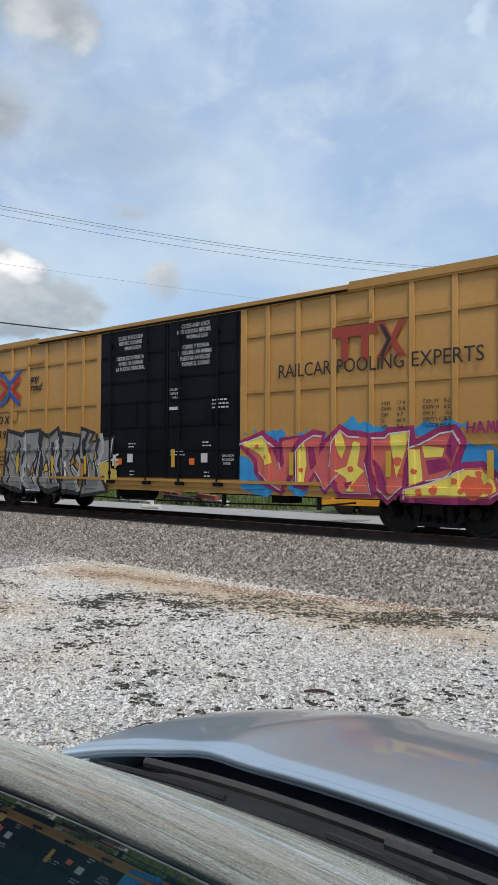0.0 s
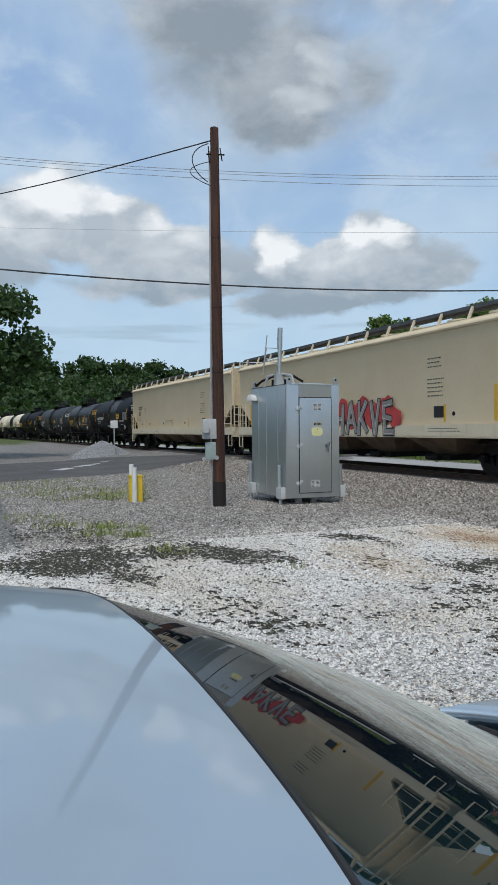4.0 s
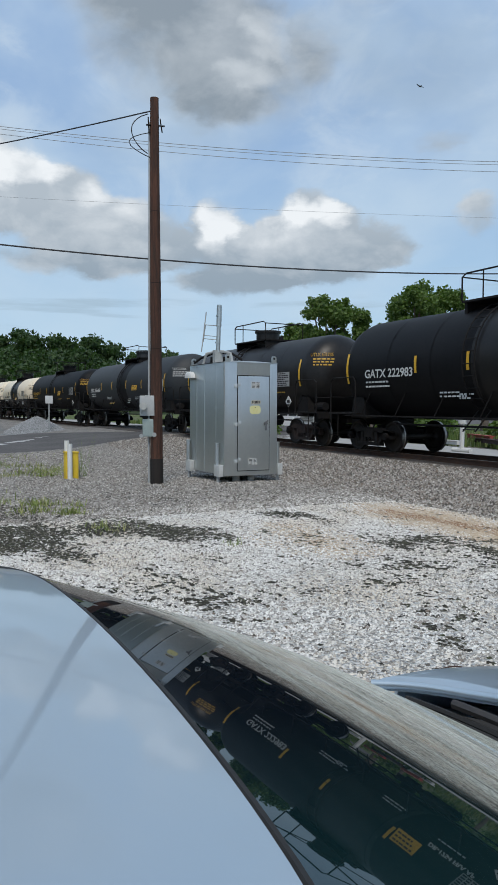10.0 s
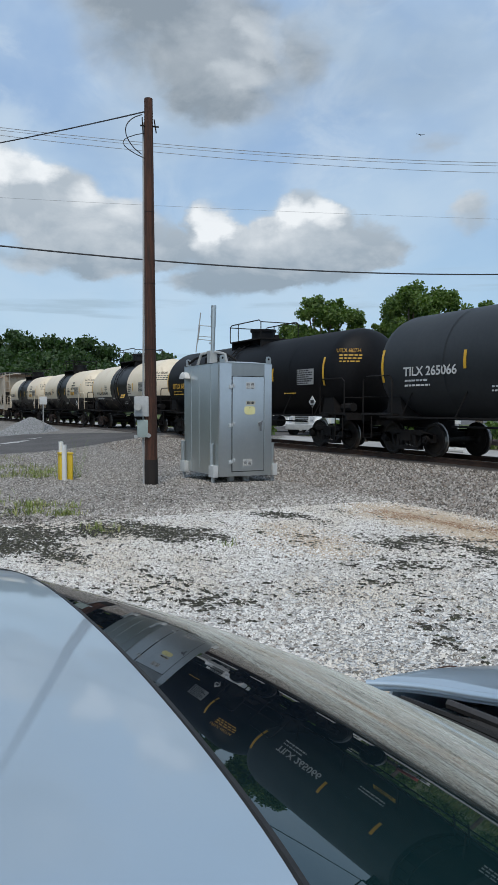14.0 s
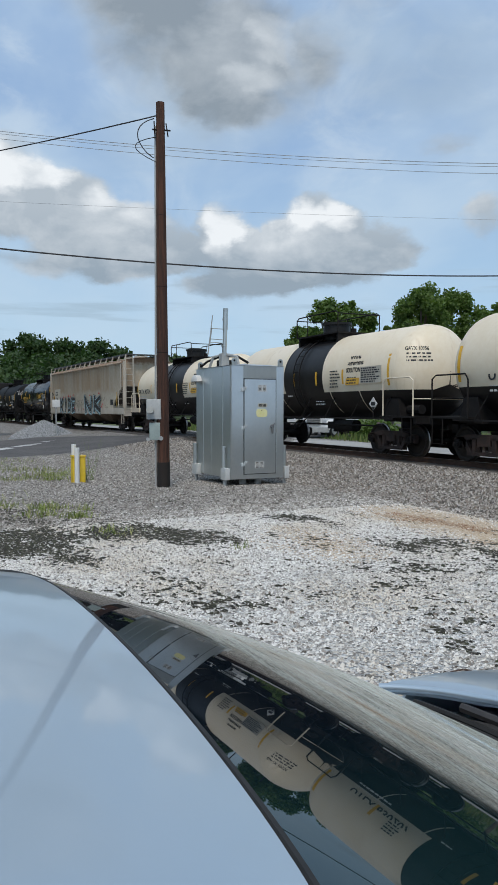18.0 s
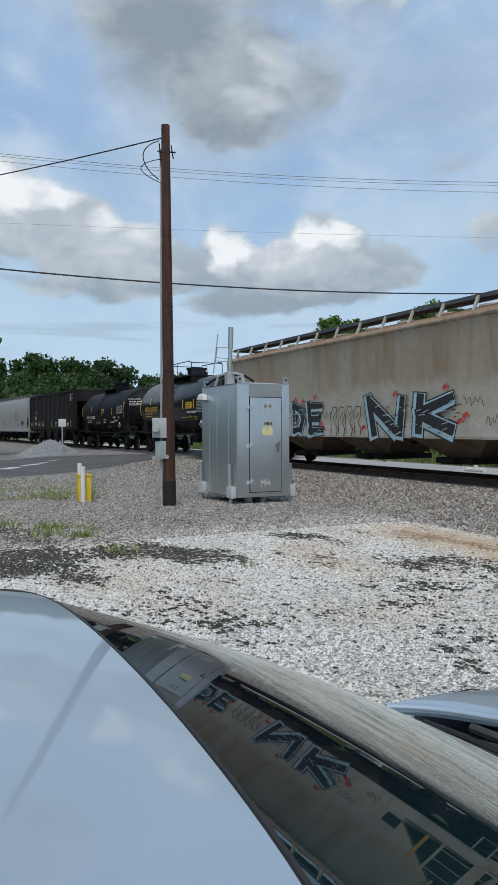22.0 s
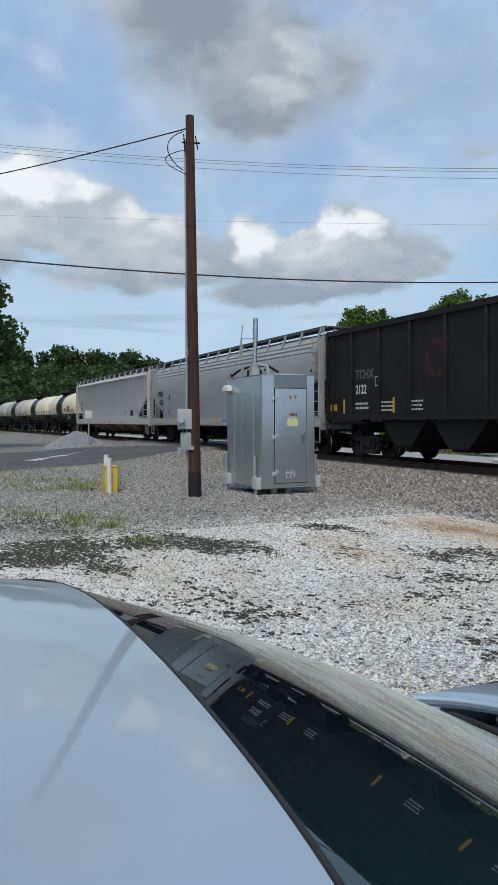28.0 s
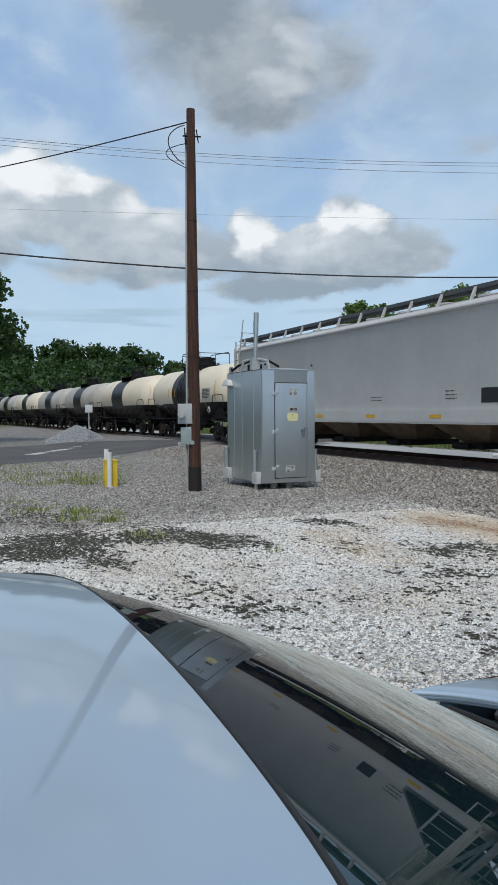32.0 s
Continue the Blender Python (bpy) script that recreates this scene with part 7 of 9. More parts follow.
        ladder(t, x - e * 1.0, x - e * 0.10, -1.63, 1.42, 2.5, 3, sill)
        if inset > 0.3:
            ladder(t, x - e * 0.55, x - e * 0.1, -1.62, 2.5, 4.25, 5, sill)
        end_ladder(t, x + e * 0.03, -1.5, -1.05, 1.2, 4.58, 10, sill)
        part("end_walkway", B().box(min(x + e * 0.1, x - e * 0.55), max(x + e * 0.1, x - e * 0.55), -1.3, 1.3, 4.575, 4.62), WALK_GREY, t)
        part("brake_unit", B().tube((x - e * 0.9, -0.5, 1.55), (x - e * 0.9, 0.4, 1.55), 0.2, 12).box(min(x - e * 0.3, x - e * 0.6), max(x - e * 0.3, x - e * 0.6), 0.2, 0.8, 1.2, 1.9), STEEL_DARK, t)
        part("step", B().path([(x - e * 0.08, -1.6, 1.1), (x - e * 0.08, -1.6, 0.5), (x - e * 0.5, -1.6, 0.5), (x - e * 0.5, -1.6, 1.1)], 0.02, 6), sill, t)
        coupler(t, x, e)
        truck(t, e * (half - 2.05), center, rusty)
    return t


GREYINK = flat_paint("faded black stencil paint", (0.10, 0.095, 0.085))


def tan_hopper(center, number, spray):
    t = hopper(center, 9.92, TAN, TAN_LIGHT, inset=0.14, cut=1.35, label= "tan covered hopper car with " + ("red and grey graffiti" if spray else "a dark roof walkway"), mark=number)
    y = -1.563
    if number:
        letter(t, "GSOX", -8.1, y, 2.72, 0.36, BLACKP, width=0.8, bold=0.006)
        letter(t, number, -8.1, y, 2.32, 0.36, BLACKP, width=0.8, bold=0.006)
    bars(t, -8.0, y, 2.1, 0.55, 2, GREYINK, 0.12, 0.03, 5)
    part("plate_box", B().box(-6.55, -6.3, y - 0.002, y + 0.002, 2.55, 2.85), BLACKP, t)
    part("plate_face", B().box(-6.53, -6.32, y - 0.004, y - 0.001, 2.57, 2.83), TAN, t)
    stripes(t, [-6.0, -3.0, 0.0, 3.0, 5.9], y, 1.5, 0.5, 0.09)
    stripes(t, [-8.45, 8.0], y, 1.5, 0.95, 0.11)
    bars(t, 5.1, y, 3.35, 0.7, 3, GREYINK, 0.12, 0.03, 6)
    bars(t, 5.1, y, 2.75, 0.95, 5, GREYINK, 0.12, 0.03, 7)
    part("data_panel", B().box(5.4, 5.85, y - 0.003, y + 0.001, 1.62, 1.95), BLACKP, t, "small black data panel")
    bars(t, -1.5, y, 1.9, 1.7, 2, GREYINK, 0.09, 0.021, 8)
    for x in (-5.2, -2.0, 2.4, 6.3, -7.2):
        part("side_fitting", B().tube((x, y + 0.01, 1.72), (x, y - 0.012, 1.72), 0.06, 10), STEEL_DARK, t)
    bars(t, -7.4, -1.622, 1.3, 0.5, 2, GREYINK, 0.08, 0.018, 9)
    bars(t, 5.2, -1.622, 1.32, 1.5, 2, GREYINK, 0.08, 0.018, 10)
    bars(t, -3.6, -1.622, 1.32, 0.6, 2, GREYINK, 0.08, 0.018, 11)
    if spray:
        b = B()
        for i in range(9):
            blob(b, -0.2 + i * 0.46, 1.85 + 0.22 * math.sin(i * 2.1), 0.36, -1.628 - i * 0.0003, i + 50, 1.1)
        part("spray_cloud", b, BRED, t, "red sprayed cloud", smooth=0)
        sprayed(t, "HAKVE", -0.3, 1.2, 3.9, 0.95, -1.634, [("spray_outline", INK, 1.3, 0, "black sprayed outline"), ("spray_fill", SILVER, 0.9, 0, "silver sprayed letters"), ("spray_highlight", WHITE, 0.12, -0.05, "")], 13, 0.2)
    return t


def rusty_hopper(center):
    t = hopper(center, 9.42, RUST_HOPPER, PALE_SILL, "rust-stained pale covered hopper car with black and blue graffiti", rusty=True, cut=1.9, bays=3)
    y = -1.563
    letter(t, "CCBX", -7.92, y, 2.40, 0.42, BLACKP, width=0.78, bold=0.012)
    letter(t, "59746", -7.92, y, 1.96, 0.42, BLACKP, width=0.78, bold=0.012)
    bars(t, -7.8, y, 1.75, 1.2, 3, BLACKP, 0.1, 0.045, 15)
    part("clean_patch", B().box(-8.1, -6.3, y + 0.004, y + 0.0005, 1.85, 2.9), surf("cleaned pale paint", (0.54, 0.51, 0.44), (0.50, 0.46, 0.38), 0.6), t, "paler cleaned patch")
    stripes(t, [-8.2], y, 1.5, 0.9, 0.1)
    stripes(t, [7.9], y, 1.5, 0.9, 0.1, AMBER)
    part("data_panel", B().box(6.6, 7.1, y - 0.003, y + 0.001, 1.6, 1.95), BLACKP, t)
    lay = [("spray_outline", INK, 1.34, 0, "black sprayed outline"), ("spray_fill", PALEBLUE, 1.12, 0, "pale blue sprayed letters"), ("spray_accent", INK, 0.70, 0.04, "black sprayed shading")]
    sprayed(t, "KIDE", -6.1, 1.16, 4.6, 0.92, -1.628, lay, 21, 0.30)
    sprayed(t, "NK", 0.85, 1.18, 4.3, 0.92, -1.628, lay, 22, 0.40)
    rng = random.Random(33)
    # pale scratches across the black fields
    for i in range(120):
        x0 = rng.uniform(-6.0, -1.7) if i % 2 else rng.uniform(1.0, 5.0)
        z0, l = rng.uniform(1.08, 2.0), rng.uniform(0.12, 0.3)
        band(t, [(x0, z0), (x0 + l * 0.5, z0 + 0.03), (x0 + l, z0 + rng.uniform(-0.02, 0.08))], 0.022, -1.6455 - i * 0.0001, (SILVER_PALE, PALEBLUE, INK)[i % 3], "spray_stroke", "")
    # thin outlined letters and tags between the two words
    for k, x0 in enumerate((-1.15, -0.72, -0.28, 0.18)):
        run = [(x0, 1.15), (x0 - 0.03, 1.75 + 0.1 * (k % 2)), (x0 + 0.12, 2.0), (x0 + 0.32, 1.98), (x0 + 0.34, 1.7), (x0 + 0.2, 1.5), (x0 + 0.36, 1.3), (x0 + 0.3, 1.08)]
        band(t, run, 0.035, -1.630 - k * 0.0003, INK, "spray_stroke", "")
        band(t, [(x0 + 0.1, 1.6), (x0 + 0.26, 1.82)], 0.03, -1.632, INK, "spray_stroke", "")
    for k, (x0, z0, w) in enumerate(((-1.9, 1.75, 0.75), (5.0, 2.0, 0.7), (-6.5, 1.55, 0.3), (5.75, 1.5, 0.5))):
        run = [(x0 + w * q / 12, z0 + 0.12 * math.sin(q * 1.9 + k) + 0.04 * math.sin(q * 0.9)) for q in range(13)]
        band(t, run, 0.022, -1.630, INK, "spray_tag", "thin black sprayed tag")
    for i, (x, z) in enumerate(((-6.1, 2.2), (-5.0, 2.25), (-4.3, 2.28), (-3.5, 2.32), (-2.95, 2.25), (-2.15, 2.38), (-1.75, 1.45), (-1.6, 1.3), (0.7, 1.35), (2.25, 2.3), (3.15, 1.75), (4.35, 2.4), (4.9, 1.5), (5.1, 1.65), (-5.6, 1.15))):
        for k in range(3):
            b = B()
            blob(b, x + (k - 1) * 0.08, z + 0.06 * (k % 2) - 0.03, 0.075 - 0.018 * k, -1.6268 - i * 0.0001, i * 3 + k + 70)
            part("spray_dot", b, BRED, t, "red sprayed dot", smooth=0)
    return t


def flow_hopper(center):
    t = hopper(center, 10.15, GREY_FLOW, GREY_FLOW, "mid-grey round-sided covered hopper car with ribbed eaves", round_body=True, cut=1.6, bays=4)
    y = -1.61
    letter(t, "PPGX", -8.6, -1.638, 2.68, 0.4, BLACKP, width=0.85, bold=0.01)
    letter(t, "12528", -8.6, -1.61, 2.18, 0.4, BLACKP, width=0.75, bold=0.01)
    bars(t, -8.5, y + 0.06, 1.9, 0.7, 2, BLACKP, 0.1, 0.05, 25)
    part("plate_box", B().box(-6.9, -6.65, -1.628, -1.59, 2.5, 2.8), BLACKP, t)
    part("plate_face", B().box(-6.88, -6.67, -1.631, -1.628, 2.52, 2.78), GREY_FLOW, t)
    bars(t, 3.6, -1.632, 2.95, 0.9, 7, GREYINK, 0.13, 0.035, 26)
    part("orange_label", B().box(-3.1, -2.5, -1.58, -1.55, 1.72, 2.0), AMBER, t, "amber placard")
    dp = part("data_panel", B().box(6.2, 6.75, -1.60, -1.55, 1.72, 2.1), BLACKP, t)
    bars(dp, 6.26, -1.603, 2.04, 0.4, 3, WHITE, 0.11, 0.05, 29)
    bars(t, 7.2, -1.585, 2.05, 0.5, 3, GREYINK, 0.11, 0.04, 30)
    for x in (-8.6, -6.0, -3.0, 0.0, 3.0, 6.0, 8.6):
        part("reflector", B().box(x, x + 0.55, -1.626, -1.62, 1.18, 1.28), YELLOW, t, "yellow reflective strip")
    bars(t, 1.1, -1.625, 1.34, 0.9, 1, BLUE, 0.1, 0.12, 27)
    for x, k in ((-7.0, 3), (-2.0, 2), (4.2, 3)):
        bars(t, x, -1.56, 1.95, 0.3, k, REDP, 0.1, 0.05, 28)
    return t


def light_hopper(center):
    t = hopper(center, 9.95, GREY_LIGHT, GREY_LIGHT, "light grey covered hopper car with slanting ends", cut=1.9, bays=4)
    y = -1.563
    letter(t, "DCJX", -8.35, y, 2.55, 0.36, BLACKP, width=0.75, bold=0.006)
    letter(t, "7250", -8.33, y, 2.12, 0.36, BLACKP, width=0.75, bold=0.006)
    bars(t, -8.3, y, 1.85, 0.8, 2, GREYINK, 0.1, 0.033, 35)
    part("data_panel", B().box(6.0, 6.6, y - 0.003, y + 0.001, 1.6, 1.98), BLACKP, t)
    bars(t, 4.6, y, 1.95, 0.5, 3, GREYINK, 0.1, 0.029, 36)
    bars(t, 7.2, y, 2.0, 0.7, 3, GREYINK, 0.12, 0.039, 37)
    bars(t, 1.0, y, 1.85, 0.7, 2, GREYINK, 0.1, 0.029, 38)
    for x in (-8.8, -5.6, -2.4, 0.8, 4.0, 7.6):
        part("reflector", B().box(x, x + 0.5, -1.626, -1.622, 1.2, 1.3), YELLOW, t, "yellow reflective strip")
    return t


def coal_hopper(center):
    t = car_thing("open_hopper", "dull black open-top coal hopper car loaded with coal", "hopper car", center)
    h = 7.95
    part("side", B().prism([(-h, 4.2), (h, 4.2), (h, 1.4), (-h, 1.4)], -1.55, -1.5), COAL_BLACK, t)
    part("side", B().prism([(-h, 4.2), (h, 4.2), (h, 1.4), (-h, 1.4)], 1.5, 1.55), COAL_BLACK, t)
    part("end_slope", B().prism([(-h + 0.05, 3.6), (-h + 0.05, 3.5), (-h + 3.2, 1.3), (h - 3.2, 1.3), (h - 0.05, 3.5), (h - 0.05, 3.6), (h - 3.2, 1.5), (-h + 3.2, 1.5)], -1.5, 1.5), COAL_BLACK, t)
    part("top_chord", B().box(-h, h, -1.62, -1.5, 4.15, 4.32).box(-h, h, 1.5, 1.62, 4.15, 4.32).box(-h, -h + 0.1, -1.5, 1.5, 3.4, 4.3).box(h - 0.1, h, -1.5, 1.5, 3.4, 4.3), COAL_BLACK, t)
    part("side_sill", B().box(-h, h, -1.62, -1.5, 1.3, 1.46).box(-h, h, 1.5, 1.62, 1.3, 1.46), COAL_BLACK, t)
    for i in range(11):
        x = -h + 0.05 + (2 * h - 0.1) * i / 10
        part("side_post", B().box(x - 0.05, x + 0.05, -1.61, -1.55, 1.4, 4.2, bev=0.01), COAL_BLACK, t)
    # coal load
    vs, n, m = [], 60, 12
    for i in range(n):
        for j in range(m):
            x, y = -h + 0.1 + (2 * h - 0.2) * i / (n - 1), -1.48 + 2.96 * j / (m - 1)
            e = min(1, (h - abs(x)) / 0.8) * min(1, (1.5 - abs(y)) / 0.5)
            vs.append((x, y, 4.1 + 0.22 * e + 0.16 * noise.noise((x * 1.3, y * 1.8, 4)) + 0.08 * noise.noise((x * 5, y * 5, 4))))
    part("coal", B().add(vs, [(i * m + j, (i + 1) * m + j, (i + 1) * m + j + 1, i * m + j + 1) for i in range(n - 1) for j in range(m - 1)]), surf("coal", (0.012, 0.012, 0.013), (0.03, 0.03, 0.03), 0.5, 0, 6, 0.05, 8), t, "heaped coal", smooth=0)
    for i in range(4):
        x0 = -h + 3.0 + i * 2.5
        bay = part("hopper_bay", B().prism([(x0, 1.35), (x0 + 2.4, 1.35), (x0 + 1.6, 0.5), (x0 + 0.8, 0.5)], -1.4, 1.4), COAL_BLACK, t)
        part("outlet_gate", B().box(x0 + 0.7, x0 + 1.7, -1.2, 1.2, 0.4, 0.5), STEEL_DARK, bay)
    part("center_sill", B().box(-h, h, -0.3, 0.3, 0.85, 1.2), STEEL_DARK, t)
    y = -1.553
    letter(t, "TCHX", -h + 1.82, y, 2.62, 0.40, surf("dim grey stencil", (0.12, 0.115, 0.11), (0.10, 0.10, 0.10), 0.6), width=0.95, bold=0.012)
    letter(t, "2122", -h + 1.82, y, 2.14, 0.40, WHITE, width=0.8, bold=0.01)
    bars(t, -h + 1.82, y, 1.85, 0.95, 2, WHITE, 0.14, 0.07, 45)
    for x in (-h + 3.3, -h + 4.7, 1.5, 4.5):
        bars(t, x, y, 1.86, 0.7, 3, WHITE, 0.12, 0.05, 46)
    part("data_panel", B().box(5.6, 6.1, y - 0.002, y + 0.002, 1.55, 1.8), WHITE, t)
    part("plate_box", B().box(-h + 2.95, -h + 3.17, y - 0.003, y + 0.001, 2.35, 2.65), WHITE, t)
    part("plate_face", B().box(-h + 2.98, -h + 3.14, y - 0.005, y - 0.002, 2.38, 2.62), COAL_BLACK, t)
    for x in (-h + 1.05, -h + 3.9, 0.4, 3.6, 6.7):
        part("reflector", B().box(x, x + 0.1, y - 0.004, y, 1.5, 1.98), AMBER, t, "amber reflective strip")
    part("reflector", B().box(-h + 0.2, -h + 0.65, y - 0.004, y, 1.6, 1.82), AMBER, t, "amber reflective patch")
    b = B()
    for i in range(20):
        a = 0.3 + 5.6 * i / 20
        stroke(b, (-2.0 + 0.42 * math.cos(a), 3.0 + 0.45 * math.sin(a)), (-2.0 + 0.42 * math.cos(a + 0.28), 3.0 + 0.45 * math.sin(a + 0.28)), 0.14, y - 0.001)
    part("faded_emblem", b, surf("faded red emblem on black", (0.10, 0.02, 0.018), (0.06, 0.02, 0.018), 0.7), t, "faded red round emblem", smooth=0)
    for e in (-1, 1):
        x = e * h
        part("end_post", B().box(x - 0.06, x + 0.06, -1.5, -1.38, 1.2, 4.2).box(x - 0.06, x + 0.06, 1.38, 1.5, 1.2, 4.2).box(x - 0.06, x + 0.06, -0.15, 0.15, 1.2, 3.6), COAL_BLACK, t)
        part("end_platform", B().box(min(x, x - e * 2.4), max(x, x - e * 2.4), -1.5, 1.5, 1.15, 1.22), STEEL_DARK, t)
        ladder(t, x - e * 0.5, x - e * 0.08, -1.64, 0.8, 4.1, 8, COAL_BLACK)
        coupler(t, x, e)
        truck(t, e * (h - 1.75), center, True)
    bars(t, h - 1.3, -1.57, 4.0, 0.9, 4, WHITE, 0.15, 0.08, 48)
    return t


# -- tank cars
def tank_rings(x0, x1, r, zc, arc=None, grow=0.0, n=40, ends=(True, True)):
    """Rings of a tank with dished heads; arc: lower limit of height over the axis for a partial shell."""
    st = []
    if ends[0]:
        for k in range(7):
            a = math.pi / 2 * k / 6
            st.append((x0 - 0.62 * r * math.cos(a) * (1 + grow / r), (r + grow) * math.sin(a)))
    else:
        st.append((x0, r + grow))
    if ends[1]:
        for k in range(7):
            a = math.pi / 2 * (1 - k / 6)
            st.append((x1 + 0.62 * r * math.cos(a) * (1 + grow / r), (r + grow) * math.sin(a)))
    else:
        st.append((x1, r + grow))
    rings = []
    for x, q in st:
        q = max(q, 0.012)
        if arc is None:
            rings.append([(x, q * math.cos(2 * math.pi * i / n), zc + q * math.sin(2 * math.pi * i / n)) for i in range(n)])
        else:
            low = math.asin(max(-0.98, min(0.98, arc / q))) if q > abs(arc) else (-1.5 if arc < 0 else 1.5)
            rings.append([(x, -q * math.cos(low + (math.pi - 2 * low) * i / n), zc + q * math.sin(low + (math.pi - 2 * low) * i / n)) for i in range(n + 1)])
    return rings


def tank_car(center, half, r, zc, paint, label, mark, mark_mat, placards=True, white=None, band=None, mark_z=-0.3, rusty=False, mark_x=0.55, note="", band_mat=None, far=False, sp=None):
    """half: half the length of the straight barrel. white: paint of a two-tone shell; band: (x0, x1) of the dark belt."""
    t = car_thing("tank_car", label, "tank car", center)
    tank = part("tank", B().loft(tank_rings(-half, half, r, zc)), paint, t, smooth=50)
    if white:
        for a, c, e in ((-half, band[0], (True, False)), (band[1], half, (False, True))):
            part("white_shell", B().loft(tank_rings(a, c, r, zc, arc=-0.52, grow=0.011, ends=e), close=False), white, t, "cream painted upper tank shell", smooth=50)
    elif band:
        part("tank_belt", B().loft(tank_rings(band[0], band[1], r, zc, arc=-1.3, grow=0.008, ends=(False, False)), close=False), band_mat or BLACK_GLOSS, t, "smooth middle belt", smooth=50)

    def on(z):
        """Distance of the tank's side from its axis at a height."""
        return -math.sqrt(max(0.01, r * r - (z - zc) ** 2)) - 0.012

    for x in ([] if far else (-half * 0.66, -half * 0.33, half * 0.33, half * 0.66)):
        part("weld_seam", B().loft(tank_rings(x - 0.02, x + 0.02, r, zc, arc=-1.2, grow=0.011, ends=(False, False)), close=False), (white or paint) if not band or abs(x) > max(abs(band[0]), abs(band[1])) else paint, t, smooth=50)
    # manway, platform and rails on top
    zt = zc + r
    top = part("platform", B().box(-1.35, 1.35, -0.85, 0.85, zt + 0.06, zt + 0.11).box(-1.3, -1.2, -0.8, 0.8, zt - 0.25, zt + 0.08).box(1.2, 1.3, -0.8, 0.8, zt - 0.25, zt + 0.08), STEEL_DARK, t, "black steel top platform")
    part("manway", B().tube((0, 0, zt - 0.1), (0, 0, zt + 0.48), 0.48, 18).tube((0, 0, zt + 0.46), (0, 0, zt + 0.55), 0.54, 18), paint, top, "round manway dome")
    rail = B()
    for y in (-0.85, 0.85):
        rail.path([(-1.35, y, zt + 0.1), (-1.35, y, zt + 0.72), (-1.2, y, zt + 0.8), (1.2, y, zt + 0.8), (1.35, y, zt + 0.72), (1.35, y, zt + 0.1)], 0.022, 6)
        rail.tube((-0.6, y, zt + 0.1), (-0.6, y, zt + 0.8), 0.018, 6)
    for x in (-1.35, 1.35):
        rail.tube((x, -0.85, zt + 0.72), (x, 0.85, zt + 0.72), 0.02, 6)
    part("railing", rail, STEEL_DARK, top, "black pipe railing")
    part("valve", B().tube((0.75, 0.2, zt), (0.75, 0.2, zt + 0.3), 0.1, 10).tube((-0.8, -0.2, zt), (-0.8, -0.2, zt + 0.22), 0.08, 10), STEEL_DARK, top)
    if not far:
        lad = B()
        for x in (-0.55, -0.13):
            pts = [(x, -(r + 0.06) * math.cos(a), zc + (r + 0.06) * math.sin(a)) for a in [-0.9 + i * 0.17 for i in range(14)]]
            lad.path([(x, -1.48, 0.75)] + pts, 0.022, 5)
        for i in range(11):
            a = -0.85 + i * 0.2
            lad.tube((-0.55, -(r + 0.06) * math.cos(a), zc + (r + 0.06) * math.sin(a)), (-0.13, -(r + 0.06) * math.cos(a), zc + (r + 0.06) * math.sin(a)), 0.013, 5)
        for z in (0.8, 1.05):
            lad.tube((-0.55, -1.48, z), (-0.13, -1.48, z), 0.013, 5)
        part("ladder", lad, STEEL_DARK, t, "black side ladder")
    # under tank
    xe = half + 1.15
    zs = zc - r
    part("running_board", B().box(-half - 0.2, half + 0.2, -1.52, -1.40, 1.06, 1.1).box(-half - 0.2, half + 0.2, 1.40, 1.52, 1.06, 1.1), STEEL_DARK, t, "black running rail along the tank")
    for i in range(7):
        x = -half * 0.9 + half * 1.8 * i / 6
        part("brace", cached(("brace", r, zc), lambda: mesh_of("brace", B().tube((0, -1.46, 1.08), (0.25, -r * 0.86, zc - r * 0.5), 0.018, 5), STEEL_DARK)), None, t, at=pose(x, 0, 0))
    for e in (-1, 1):
        x = e * xe
        xi = e * (half - 0.9)
        part("stub_sill", B().box(min(x, xi), max(x, xi), -0.3, 0.3, 0.78, 1.14).box(min(x, x - e * 0.12), max(x, x - e * 0.12), -1.45, 1.45, 0.95, 1.15), STEEL_DARK, t)
        part("end_platform", B().box(min(x, x - e * 1.5), max(x, x - e * 1.5), -1.5, 1.5, 1.12, 1.17), STEEL_DARK, t)
        part("saddle", B().prism([(e * (half - 0.55), 1.0), (e * (half + 0.25), 1.0), (e * (half + 0.1), zs + 0.65), (e * (half - 0.4), zs + 0.65)], -1.25, 1.25), STEEL_DARK, t)
        hr = B()
        hr.path([(x - e * 0.1, -1.48, 1.15), (x - e * 0.1, -1.48, 2.15), (x - e * 0.25, -1.48, 2.25), (x - e * 1.35, -1.48, 2.25), (x - e * 1.45, -1.48, 2.1), (x - e * 1.45, -1.48, 1.15)], 0.022, 6)
        hr.tube((x - e * 0.1, -1.48, 1.65), (x - e * 0.1, 1.48, 1.65), 0.018, 6)
        hr.path([(x - e * 0.1, 1.48, 1.15), (x - e * 0.1, 1.48, 2.15), (x - e * 1.35, 1.48, 2.25), (x - e * 1.45, 1.48, 1.15)], 0.022, 6)
        part("hand_rail", hr, surf_cream_rail() if white and mark.startswith("GATX") else STEEL_DARK, t, "bent pipe hand rail")
        part("step", B().path([(x - e * 0.15, -1.5, 1.1), (x - e * 0.15, -1.5, 0.45), (x - e * 0.55, -1.5, 0.45), (x - e * 0.55, -1.5, 1.1)], 0.018, 6), STEEL_DARK, t)
        coupler(t, x - e * 0.1, e)
        truck(t, e * (half - 0.45), center, rusty)
